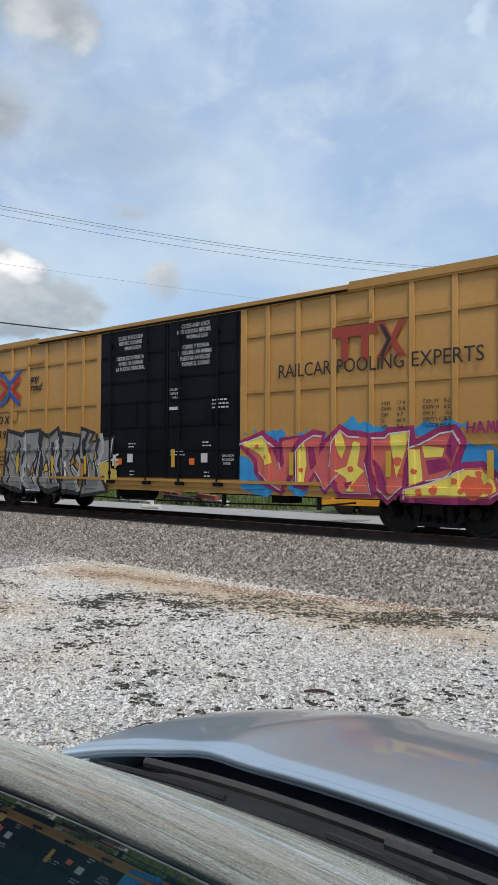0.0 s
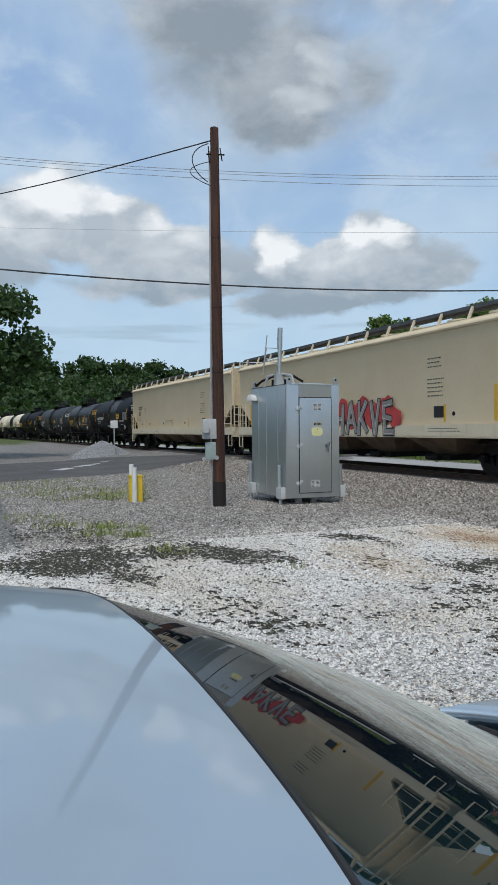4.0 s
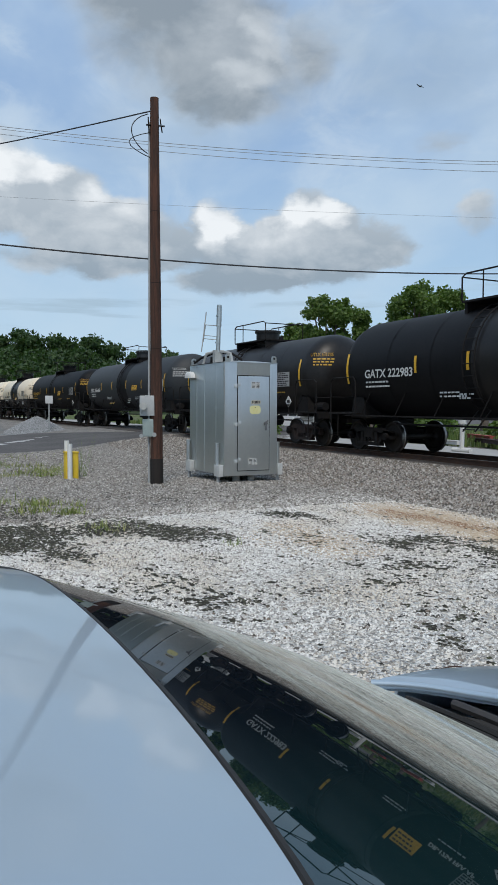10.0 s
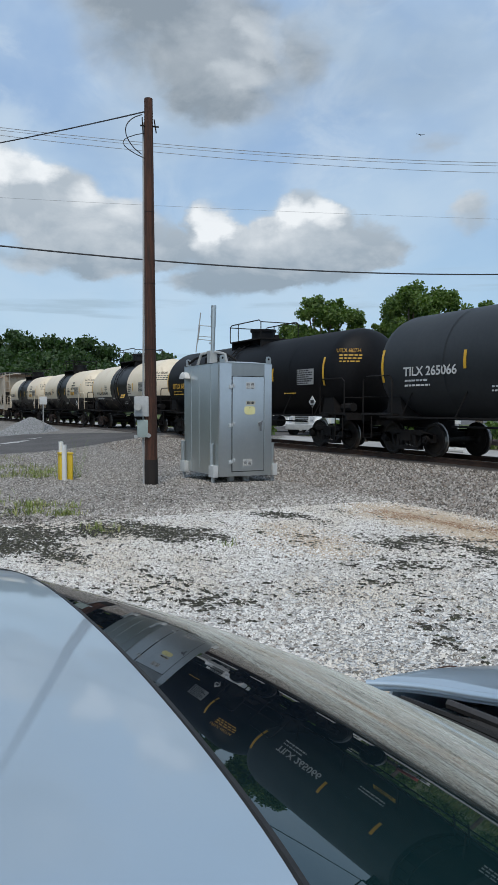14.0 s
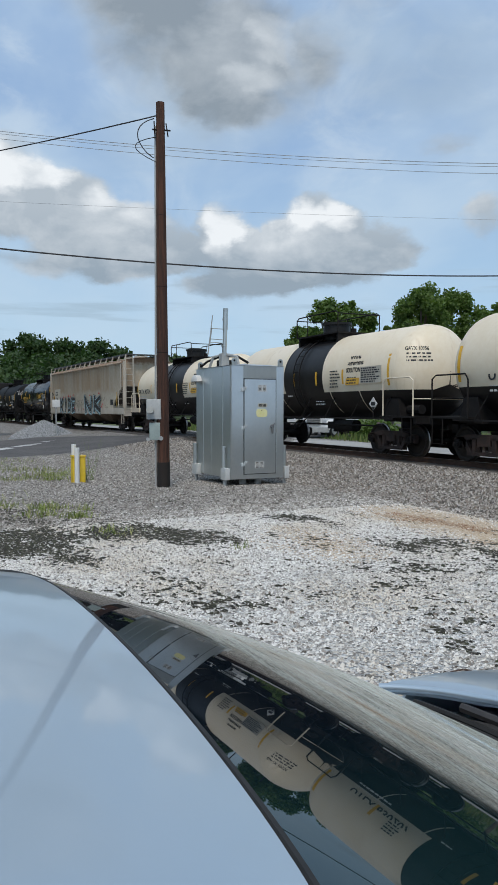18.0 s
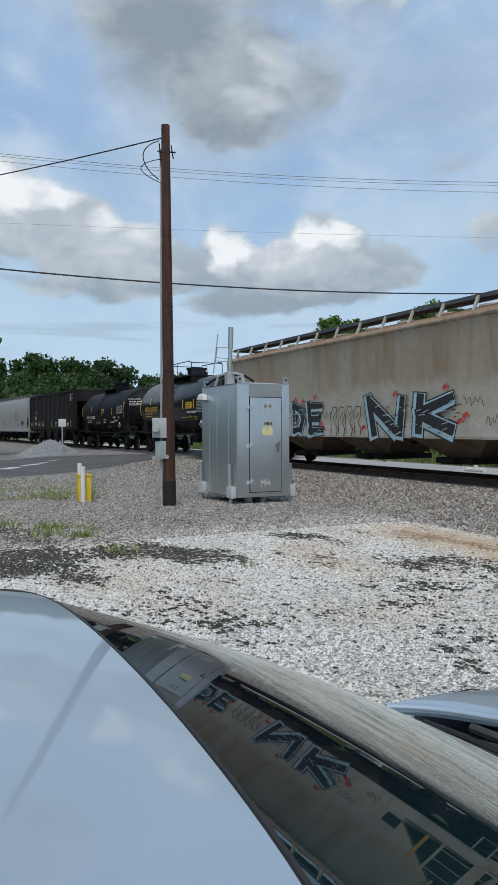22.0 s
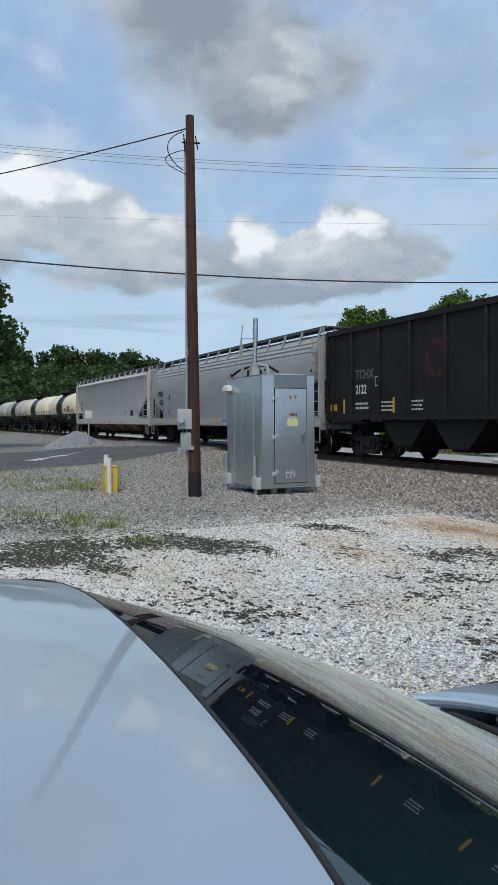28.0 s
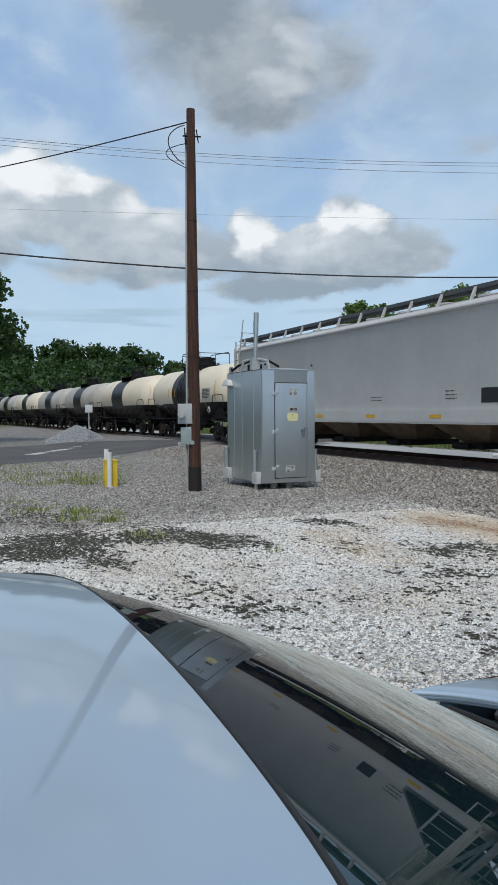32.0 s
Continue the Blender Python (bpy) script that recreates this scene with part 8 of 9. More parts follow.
    part("brake_gear", B().tube((half * 0.25, -0.7, 0.82), (half * 0.25 + 1.0, -0.7, 0.82), 0.2, 12).tube((-half * 0.7, -0.9, 0.85), (half * 0.7, -0.9, 0.85), 0.03, 6).tube((half + 0.2, -0.9, 1.35), (half + 0.75, -0.9, 1.35), 0.14, 10), STEEL_DARK, t)
    part("bottom_outlet", B().tube((0.2, 0, zs + 0.1), (0.2, 0, zs - 0.45), 0.22, 12).box(-0.1, 0.5, -0.3, 0.3, zs - 0.35, zs - 0.1), STEEL_DARK, t)
    if far:
        return t
    # marks
    sp = sp or {}
    z = sp.get("mark_z", zc + mark_z)
    m0, m1 = sp.get("mark", (-half + mark_x, -half + mark_x + 2.1))
    if mark:
        letter(t, mark, m0, on(z + 0.1) - 0.004, z, 0.34, mark_mat, bold=0.006, fit=m1 - m0)
        head_mark(t, mark, half, r, zc, mark_mat)
    wm = BLACKP if white else mark_mat
    bars(t, m0, on(z - 0.15) - 0.005, z - 0.1, 1.3, 2, wm if not white else (BLACKP if z > 2.2 else WHITE), 0.13, 0.05, int(-center))
    for x, z0, hh in [(-half - 0.1, 2.05, 0.92), (half - 0.15, 2.05, 0.92)] + sp.get("stripes", [(-half * 0.45, 2.27, 0.46), (-half * 0.12 - 0.5, 2.27, 0.46), (half * 0.32, 2.27, 0.46)]):
        rings = []
        for k in range(6):
            q = z0 + hh * k / 5
            rings.append([(x - 0.05, on(q) - 0.002, q), (x + 0.05, on(q) - 0.002, q)])
        part("reflector", B().loft(rings, close=False), YELLOW, t, "yellow reflective strip", smooth=0)
    wt = WHITE if not white else BLACKP
    if placards:
        for x0, x1, z0, z1, pm in sp.get("placards", [(half * 0.4, half * 0.4 + 0.75, 2.15, 2.52, YELLOW)]):
            yb = on((z0 + z1) / 2) - 0.008
            tilt = math.degrees(math.asin(max(-0.9, min(0.9, ((z0 + z1) / 2 - zc) / r))))
            at = pose((x0 + x1) / 2, yb, (z0 + z1) / 2, tilt, 0, 0)
            pl = part("placard", B().box(-(x1 - x0) / 2, (x1 - x0) / 2, -0.004, 0.004, -(z1 - z0) / 2, (z1 - z0) / 2), pm, t, "amber emergency placard" if pm is AMBER else "yellow emergency placard", at=at)
            bars(pl, -(x1 - x0) / 2 + 0.06, -0.007, (z1 - z0) / 2 - 0.05, (x1 - x0) - 0.12, 3, BLACKP, (z1 - z0) / 3.4, (z1 - z0) / 8, int(-center * 3))
        x0, x1, z0, z1 = sp.get("table", (half - 1.75, half - 0.7, 2.1, 2.62))
        yb = on((z0 + z1) / 2) - 0.008
        tb = part("data_table", B().box(x0, x1, yb - 0.003, yb, z0, z1), cached("table white" if white else "table dark", lambda: surf("faint printed table", (0.45, 0.42, 0.36), (0.5, 0.47, 0.4), 0.6) if white else surf("white printed table", (0.30, 0.30, 0.295), (0.38, 0.38, 0.37), 0.6)), t, "panel of small printed figures")
        rows = 7
        bars(tb, x0 + 0.03, yb - 0.006, z1 - 0.03, x1 - x0 - 0.06, rows, paint if not white else BLACKP, (z1 - z0 - 0.03) / rows, (z1 - z0) / rows * 0.55, 4)
    for x, zz, w, rows, bm in sp.get("notes", [(-half * 0.28, zc - 0.5, 0.75, 4, None), (half * 0.22, zc - 0.45, 1.0, 3, None), (half * 0.62, zc - 0.5, 1.1, 2, None)]):
        mid = zz - rows * 0.05
        bars(t, x, on(mid) - 0.006 - 0.02 * (rows > 4), zz, w, rows, bm or (WHITE if zz < 1.9 else wt), 0.1, 0.042, int(abs(x * 31)) + 17)
    if sp.get("notice"):
        x0, x1, z0, z1 = sp["notice"]
        yb = on((z0 + z1) / 2) - 0.01
        nb = part("notice", B().box(x0, x1, yb - 0.004, yb, z0, z1), WHITE, t, "white notice with a red heading")
        part("notice_heading", B().box(x0, x1, yb - 0.007, yb - 0.004, z1 - 0.13, z1), REDP, nb)
        bars(nb, x0 + 0.04, yb - 0.007, z1 - 0.17, x1 - x0 - 0.08, 4, BLACKP, 0.09, 0.035, 8)
    xd, zd = half - 0.8, 1.52
    b = B().add([(xd, -1.47, zd - 0.2), (xd + 0.2, -1.47, zd), (xd, -1.47, zd + 0.2), (xd - 0.2, -1.47, zd), (xd, -1.45, zd - 0.2), (xd + 0.2, -1.45, zd), (xd, -1.45, zd + 0.2), (xd - 0.2, -1.45, zd)], [(0, 1, 2, 3), (7, 6, 5, 4), (0, 4, 5, 1), (1, 5, 6, 2), (2, 6, 7, 3), (3, 7, 4, 0)])
    pl = part("diamond_placard", b, WHITE, t, "white diamond hazard placard", smooth=0)
    part("placard_bars", B().box(xd - 0.1, xd + 0.1, -1.474, -1.471, zd - 0.05, zd + 0.06).add([(xd, -1.472, zd - 0.19), (xd + 0.1, -1.472, zd - 0.09), (xd - 0.1, -1.472, zd - 0.09)], [(0, 1, 2)]), BLACKP, pl, smooth=0)
    part("placard_post", B().tube((xd, -1.46, 1.1), (xd, -1.46, zd), 0.015, 6), STEEL_DARK, t)
    for w, x, zz, size, fw, mm in sp.get("words", []):
        letter(t, w, x, on(zz + size * 0.4) - 0.007, zz, size, mm, bold=0.006, fit=fw, shear=0.12)
    return t


def head_mark(t, body, half, r, zc, mat):
    """The car's number again on its dished head, laid on the curve."""
    a, th = radians(47), radians(20)
    q = 0.62 * r
    c = Vector((half + q * math.cos(a), -r * math.sin(a) * math.cos(th), zc + r * math.sin(a) * math.sin(th) + 0.25))
    n = Vector((math.cos(a) / 0.62, -math.sin(a), 0)).normalized()
    e1 = Vector((-n.y, n.x, 0))

    def laid(u, w):
        p = c + e1 * u + Vector((0, 0, w))
        # meets the dish along its own facing
        A_ = (n.x / q) ** 2 + (n.y / r) ** 2
        B_ = 2 * ((p.x - half) * n.x / q ** 2 + p.y * n.y / r ** 2)
        C_ = ((p.x - half) / q) ** 2 + (p.y ** 2 + (p.z - zc) ** 2) / r ** 2 - 1
        d = B_ * B_ - 4 * A_ * C_
        s = (-B_ + math.sqrt(d)) / (2 * A_) if d > 0 else 0.0
        return p + n * (s + 0.008)

    src = text_mesh(body, 0.165 if mat is not BLACKP else 0.15, mat, 0, 0.82, 0.003)
    me = src.copy()
    wid = max(v.co.x for v in me.vertices)
    for v in me.vertices:
        v.co = laid(v.co.x - wid / 2, v.co.z)
    part("lettering", me, None, t)
    rng = random.Random(len(body))
    b = B()
    for i in range(3):
        u = -0.3
        while u < 0.35:
            l = rng.uniform(0.06, 0.15)
            z0 = -0.12 - i * 0.1
            b.add([laid(u, z0), laid(u + l, z0), laid(u + l, z0 + 0.045), laid(u, z0 + 0.045)], [(0, 1, 2, 3)])
            u += l + 0.04
    part("stencil_bars", b, mat, t, smooth=0)


def surf_cream_rail():
    return CACHE.setdefault("cream rail", CREAM)


def build_train():
    boxcar(-13.6)
    tan_hopper(-34.15, "1967", False)
    tan_hopper(-54.85, "", True)
    tan_hopper(-75.55, "1932", False)
    tank_car(-92.8, 5.5, 1.5, 2.5, BLACK_MATT, "matt black tank car with white stencils and yellow strips", "GATX 222983", WHITE, band=(-0.3, 2.0), band_mat=BLACK_DUSTY,
             sp={"mark": (-4.7, -2.5), "mark_z": 2.2, "stripes": [(-2.38, 2.27, 0.46), (-0.4, 2.27, 0.46), (2.12, 2.25, 0.46)], "placards": [(2.24, 3.0, 2.18, 2.62, YELLOW)], "table": (4.15, 5.3, 2.12, 2.70),
                 "notes": [(-1.6, 1.95, 1.0, 4, WHITE), (-0.9, 1.9, 0.5, 4, WHITE), (1.07, 1.95, 0.9, 4, WHITE), (3.0, 1.88, 1.0, 2, WHITE)], "words": [("DR-1754 FRA AP", 3.0, 1.98, 0.17, 1.35, WHITE)]})
    tank_car(-106.3, 5.0, 1.42, 2.46, BLACK_DUSTY, "dusty glossy black tank car with amber lettering on rusty trucks", "UTLX 631785", AMBER, rusty=True,
             sp={"mark": (-4.44, -2.6), "mark_z": 2.14, "stripes": [(2.89, 2.27, 0.48), (0.8, 2.27, 0.46), (-1.75, 2.27, 0.46)], "placards": [(1.95, 2.61, 2.1, 2.56, YELLOW)], "table": (3.08, 4.2, 2.06, 2.57), "notice": (0.38, 0.8, 1.83, 2.39),
                 "notes": [(3.1, 1.98, 0.8, 2, AMBER), (-1.2, 2.1, 0.6, 6, AMBER), (-4.3, 1.95, 1.0, 2, AMBER)], "words": [("SODIUM HYDROXIDE SOLUTION", 1.11, 1.85, 0.15, 1.85, AMBER)]})
    tank_car(-121.3, 7.05, 1.5, 2.5, GREY_TANK, "long charcoal grey tank car with white lettering", "TILX 265066", WHITE, band=(-0.7, 0.9), band_mat=BLACK_MATT,
             sp={"mark": (-6.22, -4.15), "mark_z": 2.2, "stripes": [(3.53, 2.29, 0.46), (0.95, 2.32, 0.46), (-1.7, 2.32, 0.46), (-3.86, 2.31, 0.46)], "placards": [(1.98, 2.8, 2.2, 2.48, YELLOW), (-2.95, -2.14, 1.42, 1.67, AMBER)], "table": (5.69, 6.76, 2.1, 2.69),
                 "notes": [(-3.1, 1.98, 1.0, 3, WHITE), (3.8, 2.02, 0.9, 3, WHITE), (2.1, 1.95, 0.7, 3, WHITE), (0.7, 1.95, 0.6, 5, WHITE)]})
    tank_car(-138.3, 6.85, 1.47, 2.48, BLACK_MATT, "long black tank car with amber lettering", "UTLX 682734", AMBER,
             sp={"stripes": [(3.4, 2.27, 0.46), (0.9, 2.27, 0.46), (-1.7, 2.27, 0.46), (-3.9, 2.27, 0.46)], "placards": [(1.9, 2.65, 2.1, 2.5, YELLOW)], "notes": [(1.4, 1.95, 1.2, 2, AMBER), (-1.4, 2.0, 0.6, 5, AMBER), (4.0, 1.95, 0.9, 2, AMBER)]})
    two_tone = {"mark": (-4.1, -1.9), "mark_z": 2.07, "stripes": [(-3.08, 2.04, 0.45), (0.0, 1.97, 0.47), (2.55, 2.16, 0.46)], "placards": [(0.44, 1.1, 1.82, 2.19, YELLOW)], "table": (3.5, 4.55, 2.15, 2.65),
                "notes": [(-2.5, 2.6, 0.45, 4, None), (0.5, 1.75, 0.6, 3, WHITE), (-1.2, 1.95, 0.4, 2, WHITE), (1.8, 2.6, 0.6, 6, None)]}
    tank_car(-153.1, 5.0, 1.42, 2.44, BLACK_DUSTY, "cream and black two-tone tank car with a black middle belt", "UTLX 630207", BLACKP, white=CREAM, band=(-1.4, 1.6), rusty=True, sp=two_tone)
    soda = [("SODIUM", 2.85, 2.87, 0.2, 0.55, BLACKP), ("HYDROXIDE", 2.75, 2.69, 0.2, 0.85, BLACKP), ("SOLUTION", 2.72, 2.51, 0.2, 0.75, BLACKP)]
    tank_car(-166.0, 5.0, 1.42, 2.44, BLACK_DUSTY, "cream and black two-tone tank car with rust streaks", "GATX 10956", BLACKP, white=CREAM, band=(-1.3, 1.3), rusty=True,
             sp={**two_tone, "mark": (-4.9, -3.0), "mark_z": 2.2, "stripes": [(-2.9, 2.2, 0.45), (-0.6, 2.17, 0.45), (0.9, 2.16, 0.45), (2.5, 2.16, 0.46)], "placards": [(2.69, 3.4, 2.12, 2.42, AMBER)], "words": soda})
    tank_car(-178.9, 5.0, 1.42, 2.44, BLACK_DUSTY, "cream and black two-tone tank car with a black middle belt", "GATX 90714", BLACKP, white=CREAM, band=(-1.88, 1.62), rusty=True,
             sp={"mark": (-5.0, -3.04), "mark_z": 2.2, "stripes": [(-2.9, 2.2, 0.45), (-0.63, 2.17, 0.45), (0.84, 2.16, 0.45), (2.55, 2.16, 0.46)], "placards": [(2.69, 3.45, 2.12, 2.42, AMBER)], "table": (3.6, 4.7, 2.15, 2.66), "words": soda,
                 "notes": [(1.72, 2.62, 0.7, 6, None), (-0.4, 1.72, 0.6, 2, WHITE), (1.4, 1.75, 0.6, 2, WHITE)]})
    rusty_hopper(-195.5)
    tank_car(-212.1, 4.8, 1.44, 2.47, BLACK_GLOSS, "glossy black tank car with amber lettering", "UTLX 631567", AMBER,
             sp={"mark": (-4.05, -2.0), "mark_z": 2.25, "stripes": [(3.04, 2.28, 0.46), (1.65, 2.27, 0.46), (-1.41, 2.28, 0.45), (-3.2, 2.62, 0.4)], "placards": [(2.04, 2.83, 2.29, 2.61, YELLOW)], "table": (3.38, 4.5, 2.1, 2.6),
                 "notes": [(1.3, 1.98, 0.5, 2, AMBER), (1.95, 2.0, 0.8, 2, AMBER), (2.85, 2.0, 0.45, 3, AMBER), (-1.7, 1.9, 0.4, 3, AMBER), (3.4, 2.72, 0.5, 2, AMBER)], "words": [("SODIUM HYDROXIDE", 2.1, 2.07, 0.14, 1.2, WHITE)]})
    nat = tank_car(-225.1, 4.85, 1.42, 2.45, BLACK_MATT, "black tank car with white stencils and a chalk tag", "NATX 160226", WHITE,
                   sp={"mark": (-3.9, -1.75), "mark_z": 2.0, "stripes": [(2.25, 2.2, 0.46), (-0.06, 2.2, 0.46), (-2.6, 2.45, 0.42)], "placards": [(1.63, 2.4, 1.66, 1.9, AMBER)], "table": (3.36, 4.46, 2.26, 2.74),
                       "notes": [(0.2, 2.62, 0.5, 3, WHITE), (0.2, 2.15, 0.6, 5, WHITE), (3.4, 2.12, 0.4, 2, WHITE), (0.1, 1.55, 0.8, 2, WHITE)], "words": [("SODIUM", 2.45, 1.98, 0.15, 0.5, WHITE), ("HYDROXIDE", 2.45, 1.78, 0.15, 0.7, WHITE), ("SWAG", -1.9, 1.62, 0.36, 1.05, surf("grey chalk", (0.25, 0.25, 0.25), (0.12, 0.12, 0.12), 0.8, 0, 12))]})
    coal_hopper(-239.85)
    flow_hopper(-258.4)
    light_hopper(-279.1)
    x = -296.6
    spec = [(CREAM, (-1.6, 1.0)), (CREAM, (-1.9, 0.9)), (CHALKY, (-1.6, 1.2)), (CHALKY, (-1.3, 1.6)), (CREAM, (-1.6, 1.1)), (CHALKY, (-1.6, 1.4)), (None, None), (CREAM, (-1.5, 1.0)), (None, None), (None, None), (CREAM, (-1.2, 1.0)), (None, None)]
    for i, (w, bd) in enumerate(spec):
        if w:
            tank_car(x, 4.9, 1.42, 2.44, BLACK_DUSTY, "cream and black two-tone tank car far down the train", "", BLACKP, white=w, band=bd, far=i > 0, rusty=True)
        else:
            tank_car(x, 5.0, 1.45, 2.46, BLACK_DUSTY, "dusty black tank car far down the train", "", WHITE, far=True)
        x -= 12.95
    return


build_train()


def travel(t, center):
    """Where a car stands on the bent track at a time."""
    x = center + V0 * t + ACC * t * t / 2
    slope = -2 * KAP * x if x > -320 else 0.262
    return pose(x, track_y(x), RAIL_Z, 0, 0, math.degrees(math.atan(slope)))


# ---- parked silver car under the camera ----
CAR_PAINT = surf("silver-blue metallic car paint", (0.51, 0.59, 0.65), (0.49, 0.57, 0.63), 0.34, 0.7, 1.2, 0, 40, 0.05, coat=0.75)
TRIM = surf("black plastic trim", (0.016, 0.016, 0.017), (0.03, 0.03, 0.03), 0.55, 0, 6, 0.001, 120)
RUBBER = surf("black rubber", (0.012, 0.012, 0.012), (0.022, 0.021, 0.02), 0.7, 0, 6)
WIPER = surf("sun-faded wiper arm", (0.022, 0.021, 0.021), (0.05, 0.042, 0.038), 0.5, 0, 8, 0.002, 60)


def glass_mat():
    """Dark tinted windscreen: clear gloss over a near-black cabin, with a film of dust that also carries tones of
    mirrored gravel.
    """
    m = bpy.data.materials.new("tinted windscreen glass")
    m.use_nodes = True
    N = Nodes(m.node_tree)
    co = N.add("ShaderNodeTexCoord").outputs["Object"]
    mp = N.add("ShaderNodeMapping")
    N.put(mp.inputs[0], co)
    mp.inputs["Scale"].default_value = (2.0, 14.0, 14.0)
    d = N.noise(mp.outputs[0], 3.0, 8, 0.7, 0.5)
    fine = N.noise(co, 160.0, 3, 0.7)
    sep = N.add("ShaderNodeSeparateXYZ")
    N.put(sep.inputs[0], co)
    # height over the curved foot of the glass
    zz = N.math("ADD", sep.outputs[2], N.math("MULTIPLY", N.math("MULTIPLY", sep.outputs[0], sep.outputs[0]), 0.019))
    yy = N.math("SUBTRACT", sep.outputs[1], N.math("MULTIPLY", sep.outputs[0], 0.20))
    low = N.ramp(N.math("ADD", yy, N.math("MULTIPLY", N.math("SUBTRACT", d, 0.5), 0.05)), 0.43, 0.51)
    washed = N.ramp(zz, 1.16, 1.22)
    streaks = N.add("ShaderNodeMapping")
    N.put(streaks.inputs[0], co)
    streaks.inputs["Scale"].default_value = (1.6, 24.0, 24.0)
    st = N.noise(streaks.outputs[0], 3.0, 6, 0.65, 0.4)
    grit = N.noise(co, 240.0, 2, 0.8)
    fleck = N.noise(streaks.outputs[0], 9.0, 4, 0.7)
    # film mixes dust with painted gravel reflection, thicker where the glass is seen aslant
    cover = N.math("ADD", 0.006, N.math("MULTIPLY", low, N.math("ADD", 0.38, N.math("MULTIPLY", N.ramp(yy, 0.55, 0.85), 0.32))))
    cover = N.math("MULTIPLY", cover, N.math("SUBTRACT", 1.15, N.math("MULTIPLY", N.ramp(st, 0.50, 0.66), 0.75)), None, True)
    cover = N.math("MULTIPLY", cover, N.math("ADD", 0.45, N.math("MULTIPLY", N.ramp(N.math("ADD", N.math("MULTIPLY", grit, 0.6), N.math("MULTIPLY", fleck, 0.4)), 0.38, 0.60), 0.70)), None, True)
    dust = N.math("MULTIPLY", cover, N.math("ADD", 0.35, N.math("MULTIPLY", washed, 0.65)))
    b = N.add("ShaderNodeBsdfPrincipled")
    N.put(b.inputs["Base Color"], N.mix(N.ramp(N.math("ADD", sep.outputs[0], N.math("MULTIPLY", sep.outputs[1], 0.3)), 0.16, 0.52), rgb(0.0015, 0.005, 0.010), rgb(0.003, 0.018, 0.020)))
    b.inputs["Roughness"].default_value = 0.012
    b.inputs["IOR"].default_value = 1.55
    df = N.add("ShaderNodeBsdfDiffuse")
    N.put(df.inputs[0], N.mix(N.ramp(d, 0.40, 0.62), N.mix(fine, rgb(0.34, 0.33, 0.26), rgb(0.56, 0.55, 0.47)), N.mix(fine, rgb(0.46, 0.50, 0.43), rgb(0.74, 0.77, 0.69))))
    mx = N.add("ShaderNodeMixShader")
    N.put(mx.inputs[0], dust)
    N.put(mx.inputs[1], b.outputs[0])
    N.put(mx.inputs[2], df.outputs[0])
    out = N.add("ShaderNodeOutputMaterial")
    N.put(out.inputs[0], mx.outputs[0])
    return m


GLASS = glass_mat()


def sheet(fn, nu, nv, thick=0.0, down=(0, 0, -1)):
    """A curved panel from fn(u, v), u and v from 0 to 1, with a little thickness."""
    b = B()
    vs = [fn(i / nu, j / nv) for i in range(nu + 1) for j in range(nv + 1)]
    n = nv + 1
    fs = [(i * n + j, (i + 1) * n + j, (i + 1) * n + j + 1, i * n + j + 1) for i in range(nu) for j in range(nv)]
    b.add(vs, fs)
    if thick:
        b.add([(p[0] + down[0] * thick, p[1] + down[1] * thick, p[2] + down[2] * thick) for p in vs], [tuple(reversed(q)) for q in fs])
        k = len(vs)
        edge = [(i * n, (i + 1) * n) for i in range(nu)] + [((i + 1) * n + nv, i * n + nv) for i in range(nu)] + [(j + 1, j) for j in range(nv)] + [(nu * n + j, nu * n + j + 1) for j in range(nv)]
        b.f += [(a, c, c + k, a + k) for a, c in edge]
    return b


def glass_point(u, v):
    """Windscreen: u from the car's left (0) to right (1), v from the roof (0) to the cowl (1)."""
    s = 2 * u - 1
    w = 0.645 + 0.155 * v
    x = w * s * (1 - 0.02 * s * s)
    y0 = 0.225 - 0.035 * s * s - 0.05 * s ** 6
    y1 = 1.20 - 0.07 * s * s - 0.06 * s ** 6
    z0 = 1.545 - 0.012 * s * s - 0.012 * s ** 6
    z1 = 1.085 - 0.012 * s * s
    bow = 0.028 * math.sin(math.pi * v)
    return (x, y0 + (y1 - y0) * v + bow * 0.4, z0 + (z1 - z0) * v + bow * 0.9)


def hood_z(x, y):
    t = max(0.0, y - 1.33)
    zc = 1.110 - 0.055 * t - 0.12 * t * t - 0.055 * max(0, t - 1.2) ** 2 * 6
    s = abs(x) / 0.86
    return zc + 0.004 - 0.032 * s ** 2 - (0.010 + 0.018 * min(1.0, t)) * s ** 7 + 0.012 * math.exp(-((abs(x) - 0.52) / 0.08) ** 2)


